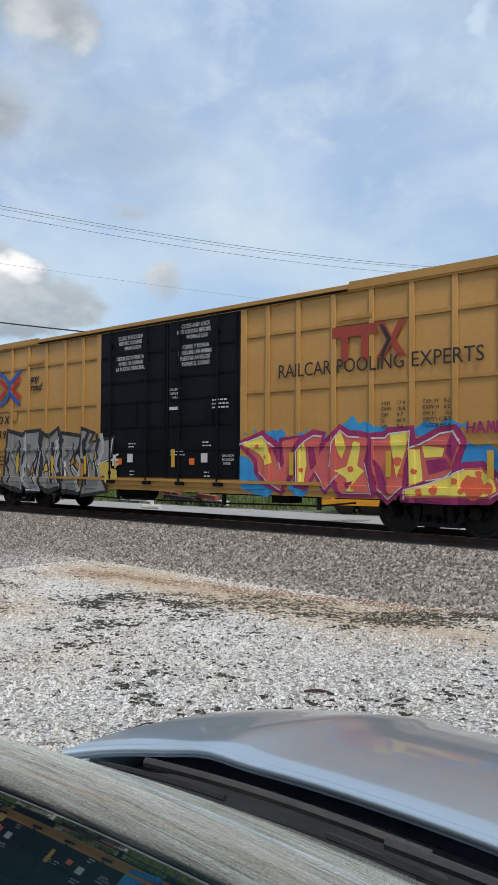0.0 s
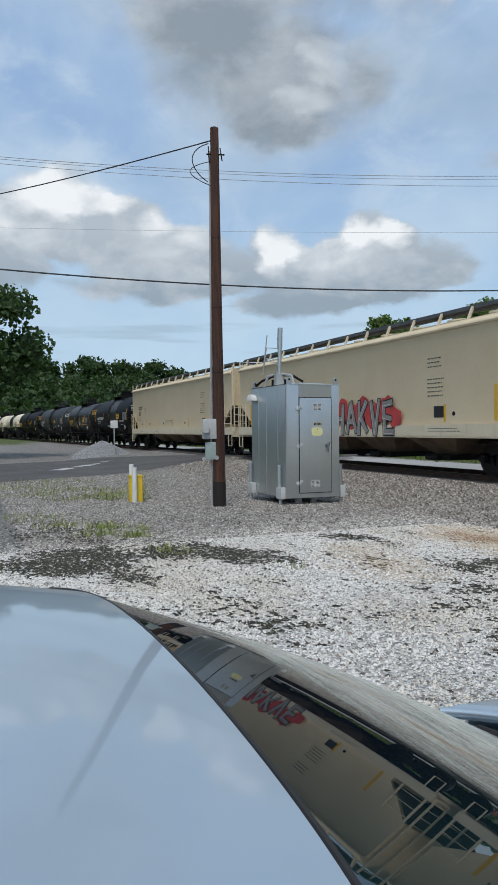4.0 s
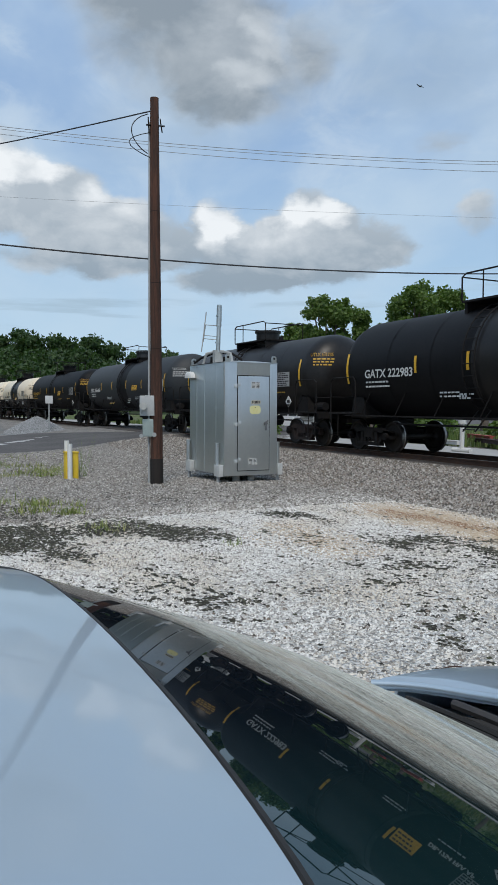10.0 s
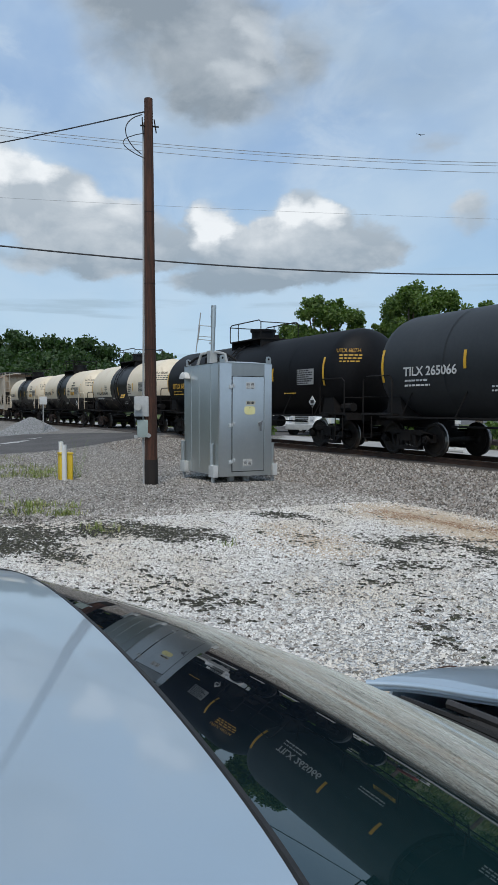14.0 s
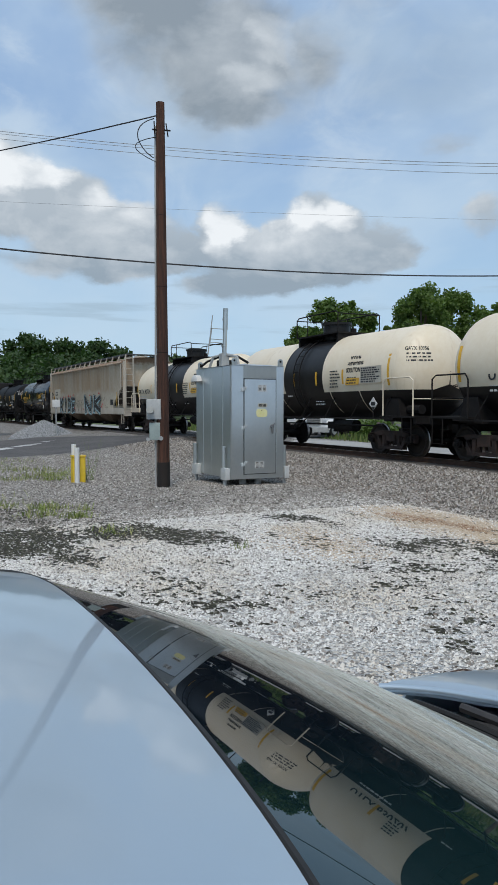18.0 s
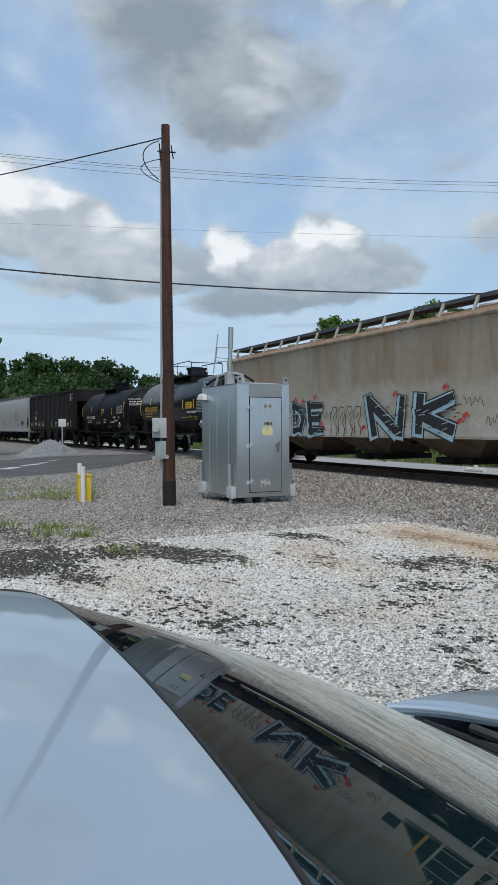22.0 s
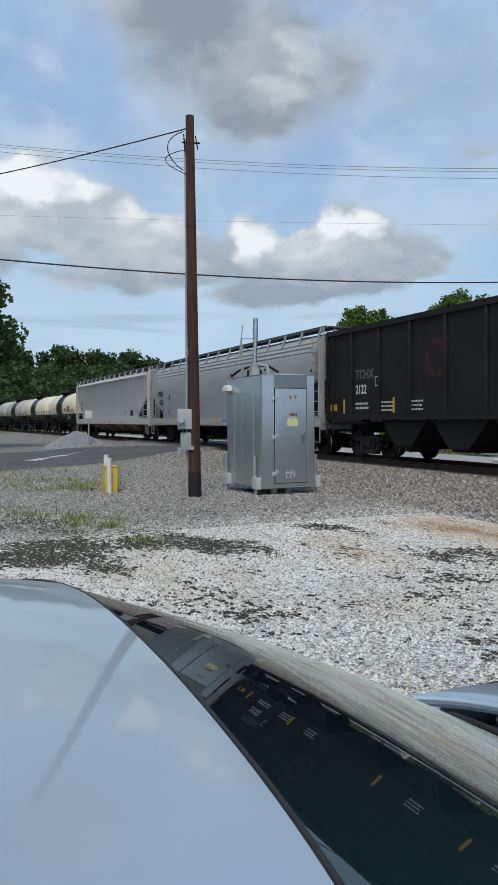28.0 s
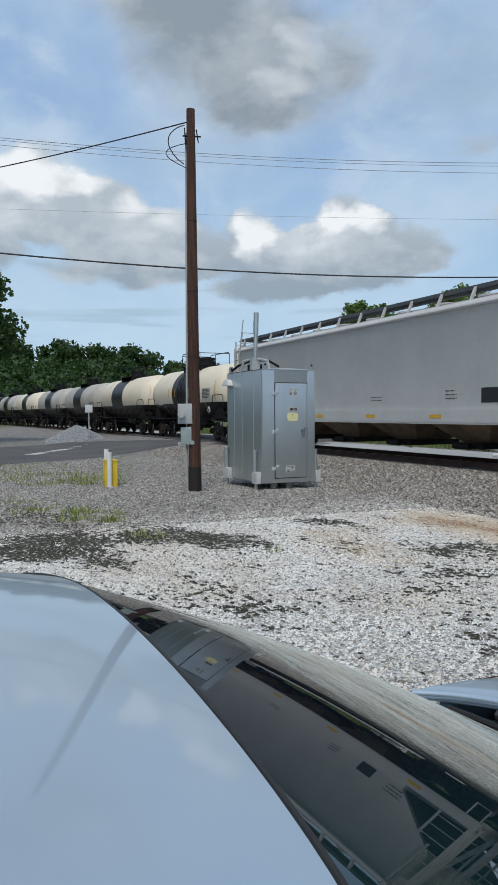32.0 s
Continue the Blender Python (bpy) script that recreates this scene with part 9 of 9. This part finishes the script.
def parked_car():
    t = thing("parked_car", "silver-blue parked sedan with dusty windscreen and black wipers on gravel", "car", at=pose(-0.75, CAM[1], 0))

    def roof(u, v):
        s = 2 * u - 1
        y = 0.220 - 0.035 * s * s - 0.05 * s ** 6 - 1.55 * v
        d = 1.55 * v
        lean = (0.18 + 0.1 * s) * 0.6 * (1 - math.exp(-d / 0.6))
        return (s * (0.645 + 0.03 * math.sin(math.pi * v)), y, lean + 1.552 - 0.014 * s * s - 0.022 * s ** 6 - 0.02 * s ** 20 + 0.03 * math.sin(math.pi * min(1, v * 1.3)) - 0.06 * v * v)

    part("roof", sheet(roof, 40, 30, 0.02), CAR_PAINT, t, smooth=60)
    ws = part("windscreen", sheet(glass_point, 56, 36, 0.005), GLASS, t, "dark tinted windscreen with a film of dust and painted gravel reflection", smooth=60)
    seal = B()
    ring = [glass_point(0.0, 1 - a / 20) for a in range(20)] + [glass_point(a / 40, 0.0) for a in range(41)] + [glass_point(1.0, a / 20) for a in range(1, 21)]
    seal.path(ring, 0.0045, 6)
    part("seal", seal, RUBBER, t, "black rubber glass seal")
    for sgn, u in ((-1, 0.0), (1, 1.0)):
        rings = []
        for k in range(13):
            v = -0.05 + 1.08 * k / 12
            p = Vector(glass_point(u, min(1, max(0, v))))
            if v < 0:
                p.y -= 0.06
            rings.append([(p.x + sgn * 0.008, p.y, p.z - 0.004), (p.x + sgn * 0.035, p.y - 0.01, p.z - 0.022), (p.x + sgn * 0.06, p.y - 0.06, p.z - 0.07), (p.x + sgn * 0.01, p.y - 0.05, p.z - 0.06)])
        part("pillar", B().loft(rings), CAR_PAINT, t, smooth=60)

    def hood(u, v):
        x = (2 * u - 1) * 0.86
        s = abs(2 * u - 1)
        y = 1.375 - 0.07 * s * s - 0.15 * s ** 5 + v * (1.72 - 0.16 * s ** 3)
        z = hood_z(x, y)
        if v < 0.001:
            z -= 0.012
        return (x, y, z)

    part("hood", sheet(hood, 44, 40, 0.015), CAR_PAINT, t, smooth=60)
    lip = B()
    lip.path([(p[0], p[1] + 0.004, p[2] + 0.002) for p in [hood(a / 44, 0.0) for a in range(45)]], 0.012, 8)
    part("hood_lip", lip, CAR_PAINT, t, "rounded rear edge of the hood", smooth=60)

    def cowl(u, v):
        s = 2 * u - 1
        y0 = glass_point(u, 1.0)[1] - 0.01
        y1 = hood(u, 0.0)[1] + 0.03
        y = y0 + (y1 - y0) * v
        return (s * 0.80, y, 1.05 - 0.02 * s * s - 0.05 * math.sin(math.pi * v) - 0.012 * v)

    cw = part("cowl", sheet(cowl, 40, 12, 0.01), TRIM, t, "black plastic cowl", smooth=60)
    for k in range(4):
        b = B()
        b.path([(p[0], p[1], p[2] + 0.006) for p in [cowl(0.08 + 0.84 * a / 30, 0.2 + 0.16 * k) for a in range(31)]], 0.006, 5)
        part("cowl_rib", b, TRIM, cw)
    # wipers lying along the foot of the glass
    for x0, x1 in ((-0.52, 0.12), (0.08, 0.7)):
        arm = B()
        pts = []
        for a in range(15):
            f = a / 14
            x = x0 + (x1 - x0) * f
            u = (x / 0.8 + 1) / 2
            g = glass_point(u, 0.985 - 0.05 * (1 - f))
            pts.append((x, g[1] + 0.035 + 0.05 * f * f, g[2] + 0.022 + 0.01 * math.sin(math.pi * f) - 0.02 * f))
        arm.path(pts, 0.011, 6)
        arm.tube((x1, pts[-1][1] - 0.01, 1.0), (x1, pts[-1][1] + 0.0, 1.06), 0.03, 10)
        w = part("wiper", arm, WIPER, t, "black wiper arm with a worn blade")
        bl = B()
        run = []
        for a in range(15):
            x = x0 - 0.12 + 0.55 * (x1 - x0) * a / 14
            g = glass_point((x / 0.8 + 1) / 2, 0.955)
            run.append((x, g[1] + 0.004, g[2] + 0.012))
        bl.path(run, 0.007, 5)
        part("blade", bl, RUBBER, w, "worn rubber blade")
    # body below the glass line
    sec = [(-2.05, 0.55, 0.62), (-1.85, 0.82, 0.9), (-1.2, 0.88, 1.0), (0.0, 0.9, 0.98), (1.2, 0.9, 1.0), (2.2, 0.88, 0.90), (2.75, 0.84, 0.76), (3.02, 0.74, 0.62)]
    rings = []
    for y, w, top in sec:
        rings.append([(-w * 0.95, y, 0.24), (-w, y, 0.4), (-w, y, top - 0.16), (-w * 0.96, y, top - 0.03), (-w * 0.86, y, top), (w * 0.86, y, top), (w * 0.96, y, top - 0.03), (w, y, top - 0.16), (w, y, 0.4), (w * 0.95, y, 0.24)])
    # open engine and cabin deck sits just under the hood and glass
    low = [[(x, y, min(z, hood_z(abs(x), y) - 0.03 if y > 1.3 else z)) for x, y, z in ring] for ring in rings]
    part("body", B().loft(low), CAR_PAINT, t, smooth=50)
    for sgn in (-1, 1):
        def fender(u, v, sgn=sgn):
            y = 1.25 + 1.75 * u
            x = 0.84 + 0.07 * math.sin(v * math.pi / 2) - 0.12 * max(0, u - 0.75) * 2
            top = hood_z(0.86, max(1.33, y)) + 0.004
            return (sgn * x, y, top - 0.42 * v * v)

        part("fender", sheet(fender, 24, 10, 0.012, (-sgn, 0, 0)), CAR_PAINT, t, smooth=60)

        def side_glass(u, v, sgn=sgn):
            a = Vector((0.635, 0.20 - 1.45 * u, 1.44 - 0.05 * u))
            c = Vector((0.83, 0.95 - 2.4 * u, 1.0))
            p = a.lerp(c, v)
            return (sgn * p.x, p.y, p.z)

        part("side_window", sheet(side_glass, 16, 8, 0.006, (-sgn, 0, 0)), GLASS, t, "dark tinted side window")
        part("door_seam", B().box(sgn * 0.9 - 0.004, sgn * 0.9 + 0.004, -0.3, -0.29, 0.35, 0.95), TRIM, t)
        for y in (2.05, -1.25):
            wh = part("wheel", B().tube((sgn * 0.68, y, 0.33), (sgn * 0.89, y, 0.33), 0.33, 28), RUBBER, t, "black tyre")
            part("rim", B().tube((sgn * 0.8, y, 0.33), (sgn * 0.9, y, 0.33), 0.22, 24), GREYBOX, wh, "grey alloy rim")
        part("headlight", B().loft([[(sgn * (0.5 + 0.3 * a), 2.84 - 0.12 * a + 0.02 * k, 0.66 + 0.1 * c) for a, c in ((0, 0), (1, 0.2), (1, 1), (0, 0.7))] for k in (0, 1)]), surf("clear lamp glass", (0.6, 0.62, 0.64), (0.5, 0.52, 0.54), 0.1), t, "clear headlight")

    def rear_glass(u, v):
        s = 2 * u - 1
        return ((0.6 + 0.12 * v) * s, -1.29 - 0.5 * v - 0.05 * (1 - s * s), 1.44 - 0.44 * v)

    part("rear_window", sheet(rear_glass, 20, 10, 0.005), GLASS, t, "dark tinted rear window")
    return t


parked_car()


# ---- vehicles and bits beyond the street ----
def vehicle(name, label, at, paint, kind):
    t = thing(name, label, "truck" if kind != "suv" else "car", at=at)
    L = 5.6 if kind != "suv" else 4.8
    h = 1.05 if kind != "suv" else 1.0
    body = [(-L / 2, 0.45), (-L / 2, h - 0.05), (-L / 2 + 0.1, h), (L / 2 - 0.35, h - 0.04), (L / 2 - 0.05, h - 0.25), (L / 2, 0.45)]
    part("body", B().prism(body, -0.95, 0.95), paint, t)
    if kind == "suv":
        cab = [(-L / 2 + 0.1, h), (-L / 2 + 0.45, 1.75), (L / 2 - 1.9, 1.78), (L / 2 - 1.15, h)]
    else:
        cab = [(-0.5, h), (-0.35, 1.82), (0.95, 1.85), (1.6, h)]
    part("cab", B().prism(cab, -0.82, 0.82), paint, t)
    x0, x1 = cab[1][0] + 0.1, cab[2][0] - 0.05
    for y in (-0.83, 0.83):
        m = (x0 + x1) / 2
        for a, c in ((x0 - 0.1, m - 0.05), (m + 0.05, x1 + 0.25)):
            part("window", B().prism([(a, h + 0.08), (c, h + 0.08), (c - 0.12, 1.68), (a + 0.08, 1.68)], y - 0.006, y + 0.006), GLASS, t, "dark side window")
    part("windscreen", B().prism([(cab[2][0] + 0.03, 1.74), (cab[2][0] + 0.05, 1.76), (cab[3][0] + 0.02, h + 0.05), (cab[3][0] - 0.02, h + 0.04)], -0.72, 0.72), GLASS, t, "dark windscreen")
    for x in (-L / 2 + 1.0, L / 2 - 1.0):
        for y in (-0.9, 0.72):
            w = part("wheel", B().tube((x, y, 0.37), (x, y + 0.2, 0.37), 0.37, 18), RUBBER, t, "black tyre")
            part("rim", B().tube((x, y - 0.012, 0.37), (x, y + 0.212, 0.37), 0.22, 14), GREYBOX, w, "grey rim")
    part("bumper", B().box(-L / 2 - 0.08, -L / 2 + 0.05, -0.9, 0.9, 0.45, 0.62).box(L / 2 - 0.05, L / 2 + 0.1, -0.9, 0.9, 0.42, 0.6), TRIM, t)
    for y in (-0.7, 0.7):
        part("tail_lamp", B().box(-L / 2 - 0.02, -L / 2 + 0.02, y - 0.1, y + 0.1, 0.75, 1.0), REDP, t, "red tail lamp")
        part("headlight", B().box(L / 2 - 0.12, L / 2 - 0.02, y - 0.18, y + 0.18, 0.68, 0.82), WHITE, t)
    return t


def lorry(at, paint):
    """Conventional road tractor; its nose looks along +x."""
    t = thing("road_tractor", "white road tractor with a tall grille parked beyond the street", "truck", at=at)
    part("cab", B().prism([(-2.4, 0.75), (-2.4, 2.75), (-2.2, 2.95), (-0.9, 2.95), (-0.45, 2.05), (-0.4, 0.75)], -1.1, 1.1), paint, t)
    part("hood", B().loft([[(x, -w, 0.7), (x, w, 0.7), (x, w, h - 0.15), (x, w - 0.2, h), (x, -w + 0.2, h), (x, -w, h - 0.15)] for x, w, h in ((-0.42, 0.95, 1.95), (0.8, 0.85, 1.8), (1.35, 0.8, 1.7))]), paint, t, "sloping white engine hood")
    part("windscreen", B().prism([(-0.86, 2.86), (-0.83, 2.87), (-0.42, 2.05), (-0.47, 2.05)], -0.98, 0.98), GLASS, t, "dark windscreen")
    for y in (-1.105, 1.105):
        part("side_window", B().prism([(-1.6, 1.95), (-0.62, 1.95), (-0.9, 2.7), (-1.6, 2.7)], y - 0.005, y + 0.005), GLASS, t, "dark side window")
    g = part("grille", B().box(1.33, 1.40, -0.5, 0.5, 0.8, 1.6, bev=0.02), GREYBOX, t, "tall grey grille")
    for i in range(6):
        part("grille_bar", B().box(1.40, 1.42, -0.46, 0.46, 0.88 + i * 0.115, 0.92 + i * 0.115), STEEL_DARK, g)
    part("bumper", B().box(1.3, 1.55, -1.1, 1.1, 0.38, 0.70, bev=0.03), GREYBOX, t, "bright bumper")
    for y in (-0.78, 0.78):
        part("headlight", B().box(1.36, 1.42, y - 0.14, y + 0.14, 0.98, 1.18, bev=0.02), surf("lamp glass", (0.5, 0.52, 0.55), (0.4, 0.42, 0.45), 0.15), t, "clear headlight")
        s = 1 if y > 0 else -1
        part("fender", B().loft([[(0.75 + 0.62 * math.cos(a), s * q, 0.55 + 0.62 * math.sin(a)) for a in [math.pi * i / 10 for i in range(11)]] for q in (0.8, 1.18)], close=False), paint, t, "round white front fender")
        part("mirror", B().box(-0.55, -0.45, s * 1.3 - 0.1, s * 1.3 + 0.1, 1.85, 2.5, bev=0.02), paint, t)
        part("stack", B().tube((-2.5, s * 0.95, 0.9), (-2.5, s * 0.95, 3.5), 0.09, 12), GREYBOX, t, "upright exhaust stack")
    part("chassis", B().box(-6.2, 1.2, -0.42, 0.42, 0.62, 0.85), STEEL_DARK, t)
    for x in (0.75, -4.2, -5.5):
        for s in (-1, 1):
            w = part("wheel", B().tube((x, s * 0.82, 0.5), (x, s * 1.12, 0.5), 0.5, 20), RUBBER, t, "black tyre")
            part("rim", B().tube((x, s * 1.10, 0.5), (x, s * 1.135, 0.5), 0.28, 16), GREYBOX, w, "grey rim")
    return t


def far_things():
    white = surf("white vehicle paint", (0.72, 0.73, 0.73), (0.66, 0.67, 0.67), 0.35)
    dark = surf("black vehicle paint", (0.02, 0.021, 0.024), (0.03, 0.031, 0.034), 0.25)
    p = polar(-58.6, 0, 47)
    lorry(pose(p[0], p[1], 0, 0, 0, -62), white)
    p = polar(-60.8, 0, 52)
    vehicle("pickup_truck", "white pickup truck parked behind another one", pose(p[0], p[1], 0, 0, 0, 30), white, "pickup")
    p = polar(-9.8, 0, 24.8)
    vehicle("parked_suv", "black sport utility vehicle parked beyond the street", pose(p[0], p[1], 0, 0, 0, 5), dark, "suv")
    p = polar(-21.5, 0, 35)
    vehicle("parked_suv", "dark sport utility vehicle parked in the grass", pose(p[0], p[1], 0, 0, 0, 175), surf("dark grey vehicle paint", (0.05, 0.055, 0.06), (0.07, 0.075, 0.08), 0.3), "suv")
    # yellow flat trailer
    p = polar(-25, 0, 27.4)
    t = thing("flat_trailer", "orange-yellow flat equipment trailer standing beyond the street", "trailer", at=pose(p[0], p[1], 0, 0, 0, 12))
    org = surf("orange-yellow machine paint", (0.75, 0.34, 0.02), (0.68, 0.28, 0.02), 0.5)
    part("deck", B().box(-4.5, 4.5, -1.2, 1.2, 0.78, 0.98).box(-4.5, 4.5, -1.25, -1.15, 0.62, 0.8), org, t)
    part("side_beam", B().box(-4.4, 4.4, -1.36, -1.27, 0.36, 0.58), org, t, "orange-yellow lower beam")
    for x in (-3.6, -2.6, 2.2, 3.2):
        for y in (-1.1, 0.9):
            part("wheel", B().tube((x, y, 0.42), (x, y + 0.25, 0.42), 0.42, 16), RUBBER, t, "black tyre")
    for x in (-4.0, -1.0, 1.5, 4.0):
        part("stake", B().box(x - 0.06, x + 0.06, -1.28, -1.2, 0.5, 1.05), org, t)
    # white pipes, posts and fence
    wm = surf("white pipe", (0.7, 0.7, 0.68), (0.6, 0.6, 0.58), 0.5)
    p = polar(-47.8, 0, 30)
    t = thing("pipe_rack", "white pipe standpipe with a cap beyond the street", "standpipe", at=pose(p[0], p[1], 0))
    part("pipe", B().tube((0, 0, 0), (0, 0, 1.15), 0.09, 12).tube((-0.5, 0, 0.1), (0.5, 0, 0.1), 0.1, 10), wm, t)
    part("cap", B().tube((0, 0, 1.15), (0, 0, 1.28), 0.16, 12), wm, t)
    p = polar(-45.6, 0, 34)
    rng = random.Random(31)
    for i in range(7):
        q = (p[0] + rng.uniform(-2.5, 2.5), p[1] + rng.uniform(-1, 1))
        thing("scrap_beam", "rusty red and white scrap beam lying in the grass", "scrap", "scrap in the grass", at=pose(q[0], q[1], 0.1 + 0.12 * (i % 3), 0, 0, rng.uniform(-30, 30)), b=B().box(-1.3, 1.3, -0.08, 0.08, 0, 0.16).box(-1.3, 1.3, -0.14, 0.14, 0.16, 0.19), mat=(wm, TRUCK_RUST, surf("faded red beam", (0.35, 0.06, 0.04), (0.25, 0.05, 0.04), 0.7))[i % 3])
    p = polar(-54.5, 0, 38)
    for i in range(4):
        thing("wood_post", "short weathered wooden post in the grass", "post", "posts in the grass", at=pose(p[0] + i * 4.0, p[1] + i * 0.8, 0), b=B().tube((0, 0, -0.1), (0, 0, 1.15), 0.09, 10), mat=BARK)
    # far wooden pole behind the train
    p = polar(-14.2, 18.7, 40)
    b = B().tube((0, 0, 0), (0, 0, p[2]), 0.17, 12, 0.12)
    thing("wooden_pole", "weathered grey wooden pole beyond the railway", "utility pole", at=pose(p[0], p[1], 0), b=b, mat=surf("grey pole wood", (0.16, 0.13, 0.10), (0.25, 0.21, 0.17), 0.9, 0, 3))
    # twig and scraps on the lot
    tw = surf("dark twig", (0.05, 0.03, 0.022), (0.09, 0.05, 0.035), 0.9)
    thing("twig", "thin curved dark twig lying on the gravel", "twig", b=B().path([(0.26 * i / 8 - 0.13, 0.05 * math.sin(i * 0.4), 0.02 + 0.03 * math.sin(i * 0.39)) for i in range(9)], 0.006, 5), mat=tw, at=pose(*TWIG, 0, 0, 35))
    thing("stick", "dark brown stick lying on the gravel", "stick", b=B().path([(0.24 * i / 6 - 0.12, 0.03 * math.sin(i * 0.5), 0.02 + 0.015 * math.sin(i * 0.5)) for i in range(7)], 0.012, 6), mat=surf("dark brown stick", (0.05, 0.03, 0.022), (0.08, 0.045, 0.032), 0.9), at=pose(*STICK, 0, 0, 20))


TWIG, STICK = (-3.75, -10.95, 0.0), (-3.35, -9.54, 0.0)
far_things()


# ---- bird gliding over the railway ----
def gliding_bird():
    t = thing("bird", "dark soaring bird with spread wings gliding over the railway", "bird")
    coat = surf("dark plumage", (0.03, 0.026, 0.024), (0.06, 0.05, 0.045), 0.8, 0, 6)
    rings = []
    for x, r in ((-0.34, 0.02), (-0.22, 0.07), (0.0, 0.10), (0.18, 0.075), (0.27, 0.045), (0.34, 0.05), (0.40, 0.015)):
        rings.append([(x, r * math.cos(a), r * 0.9 * math.sin(a)) for a in [2 * math.pi * i / 10 for i in range(10)]])
    part("body", B().loft(rings), coat, t)
    for s in (-1, 1):
        lead = [(0.16, 0.06, 0.03), (0.22, 0.30, 0.10), (0.16, 0.58, 0.15), (0.02, 0.86, 0.17)]
        trail = [(-0.16, 0.06, 0.02), (-0.15, 0.30, 0.08), (-0.10, 0.56, 0.13), (-0.06, 0.84, 0.16)]
        rings = [[(a[0], s * a[1], a[2] + 0.012), (c[0], s * c[1], c[2] + 0.006), (c[0], s * c[1], c[2]), (a[0], s * a[1], a[2] - 0.012)] for a, c in zip(lead, trail)]
        part("wing", B().loft(rings), coat, t, "spread dark wing")
    part("tail", B().prism([(-0.28, -0.01), (-0.28, 0.01), (-0.56, 0.012), (-0.56, 0.0)], -0.10, 0.10), coat, t, "fanned tail")
    return t


BIRD = gliding_bird()
# seconds, azimuth, height over the horizon in degrees, heading
GLIDE = [(0.0, -38.0, 37.0, 150), (5.0, -44.5, 31.0, 160), (8.3, -49.67, 25.0, 170), (9.0, -50.24, 24.0, 172), (10.0, -51.28, 22.54, 176), (12.0, -51.88, 20.73, 168), (14.5, -50.2, 19.4, 120), (17.0, -46.5, 20.2, 70), (20.0, -40.0, 24.0, 50), (25.0, -28.0, 32.0, 40), (32.0, -10.0, 42.0, 40)]


# ---- keys ----
def motions():
    walk(BIRD, [(t, pose(*polar(a, e, 150), 14, 0, h)) for t, a, e, h in GLIDE])
    for ob, center in CARS:
        walk(ob, [(t, travel(t, center)) for t in range(0, 33)])
    for ob, e, center in WHEELS:
        # seconds at which this car passes in front of the lot
        t0, t1 = (-48 - center) / 8.0, (12 - center) / 8.0
        if t1 < 0 or t0 > 32:
            continue
        t0, t1 = max(0.0, t0), min(32.0, t1)
        rows, n = [], int((t1 - t0) / 0.0667) + 1
        times = [t0 + (t1 - t0) * k / n for k in range(n + 1)]
        if t0 > 0.05:
            rows.append((0.0, pose(e, 0, 0.457)))
        s0 = V0 * t0 + ACC * t0 * t0 / 2
        for t in times:
            roll = math.degrees((V0 * t + ACC * t * t / 2 - s0) / 0.457)
            rows.append((t, pose(e, 0, 0.457, 0, roll, 0)))
        if t1 < 31.95:
            rows.append((32.0, rows[-1][1]))
        walk(ob, rows)


motions()
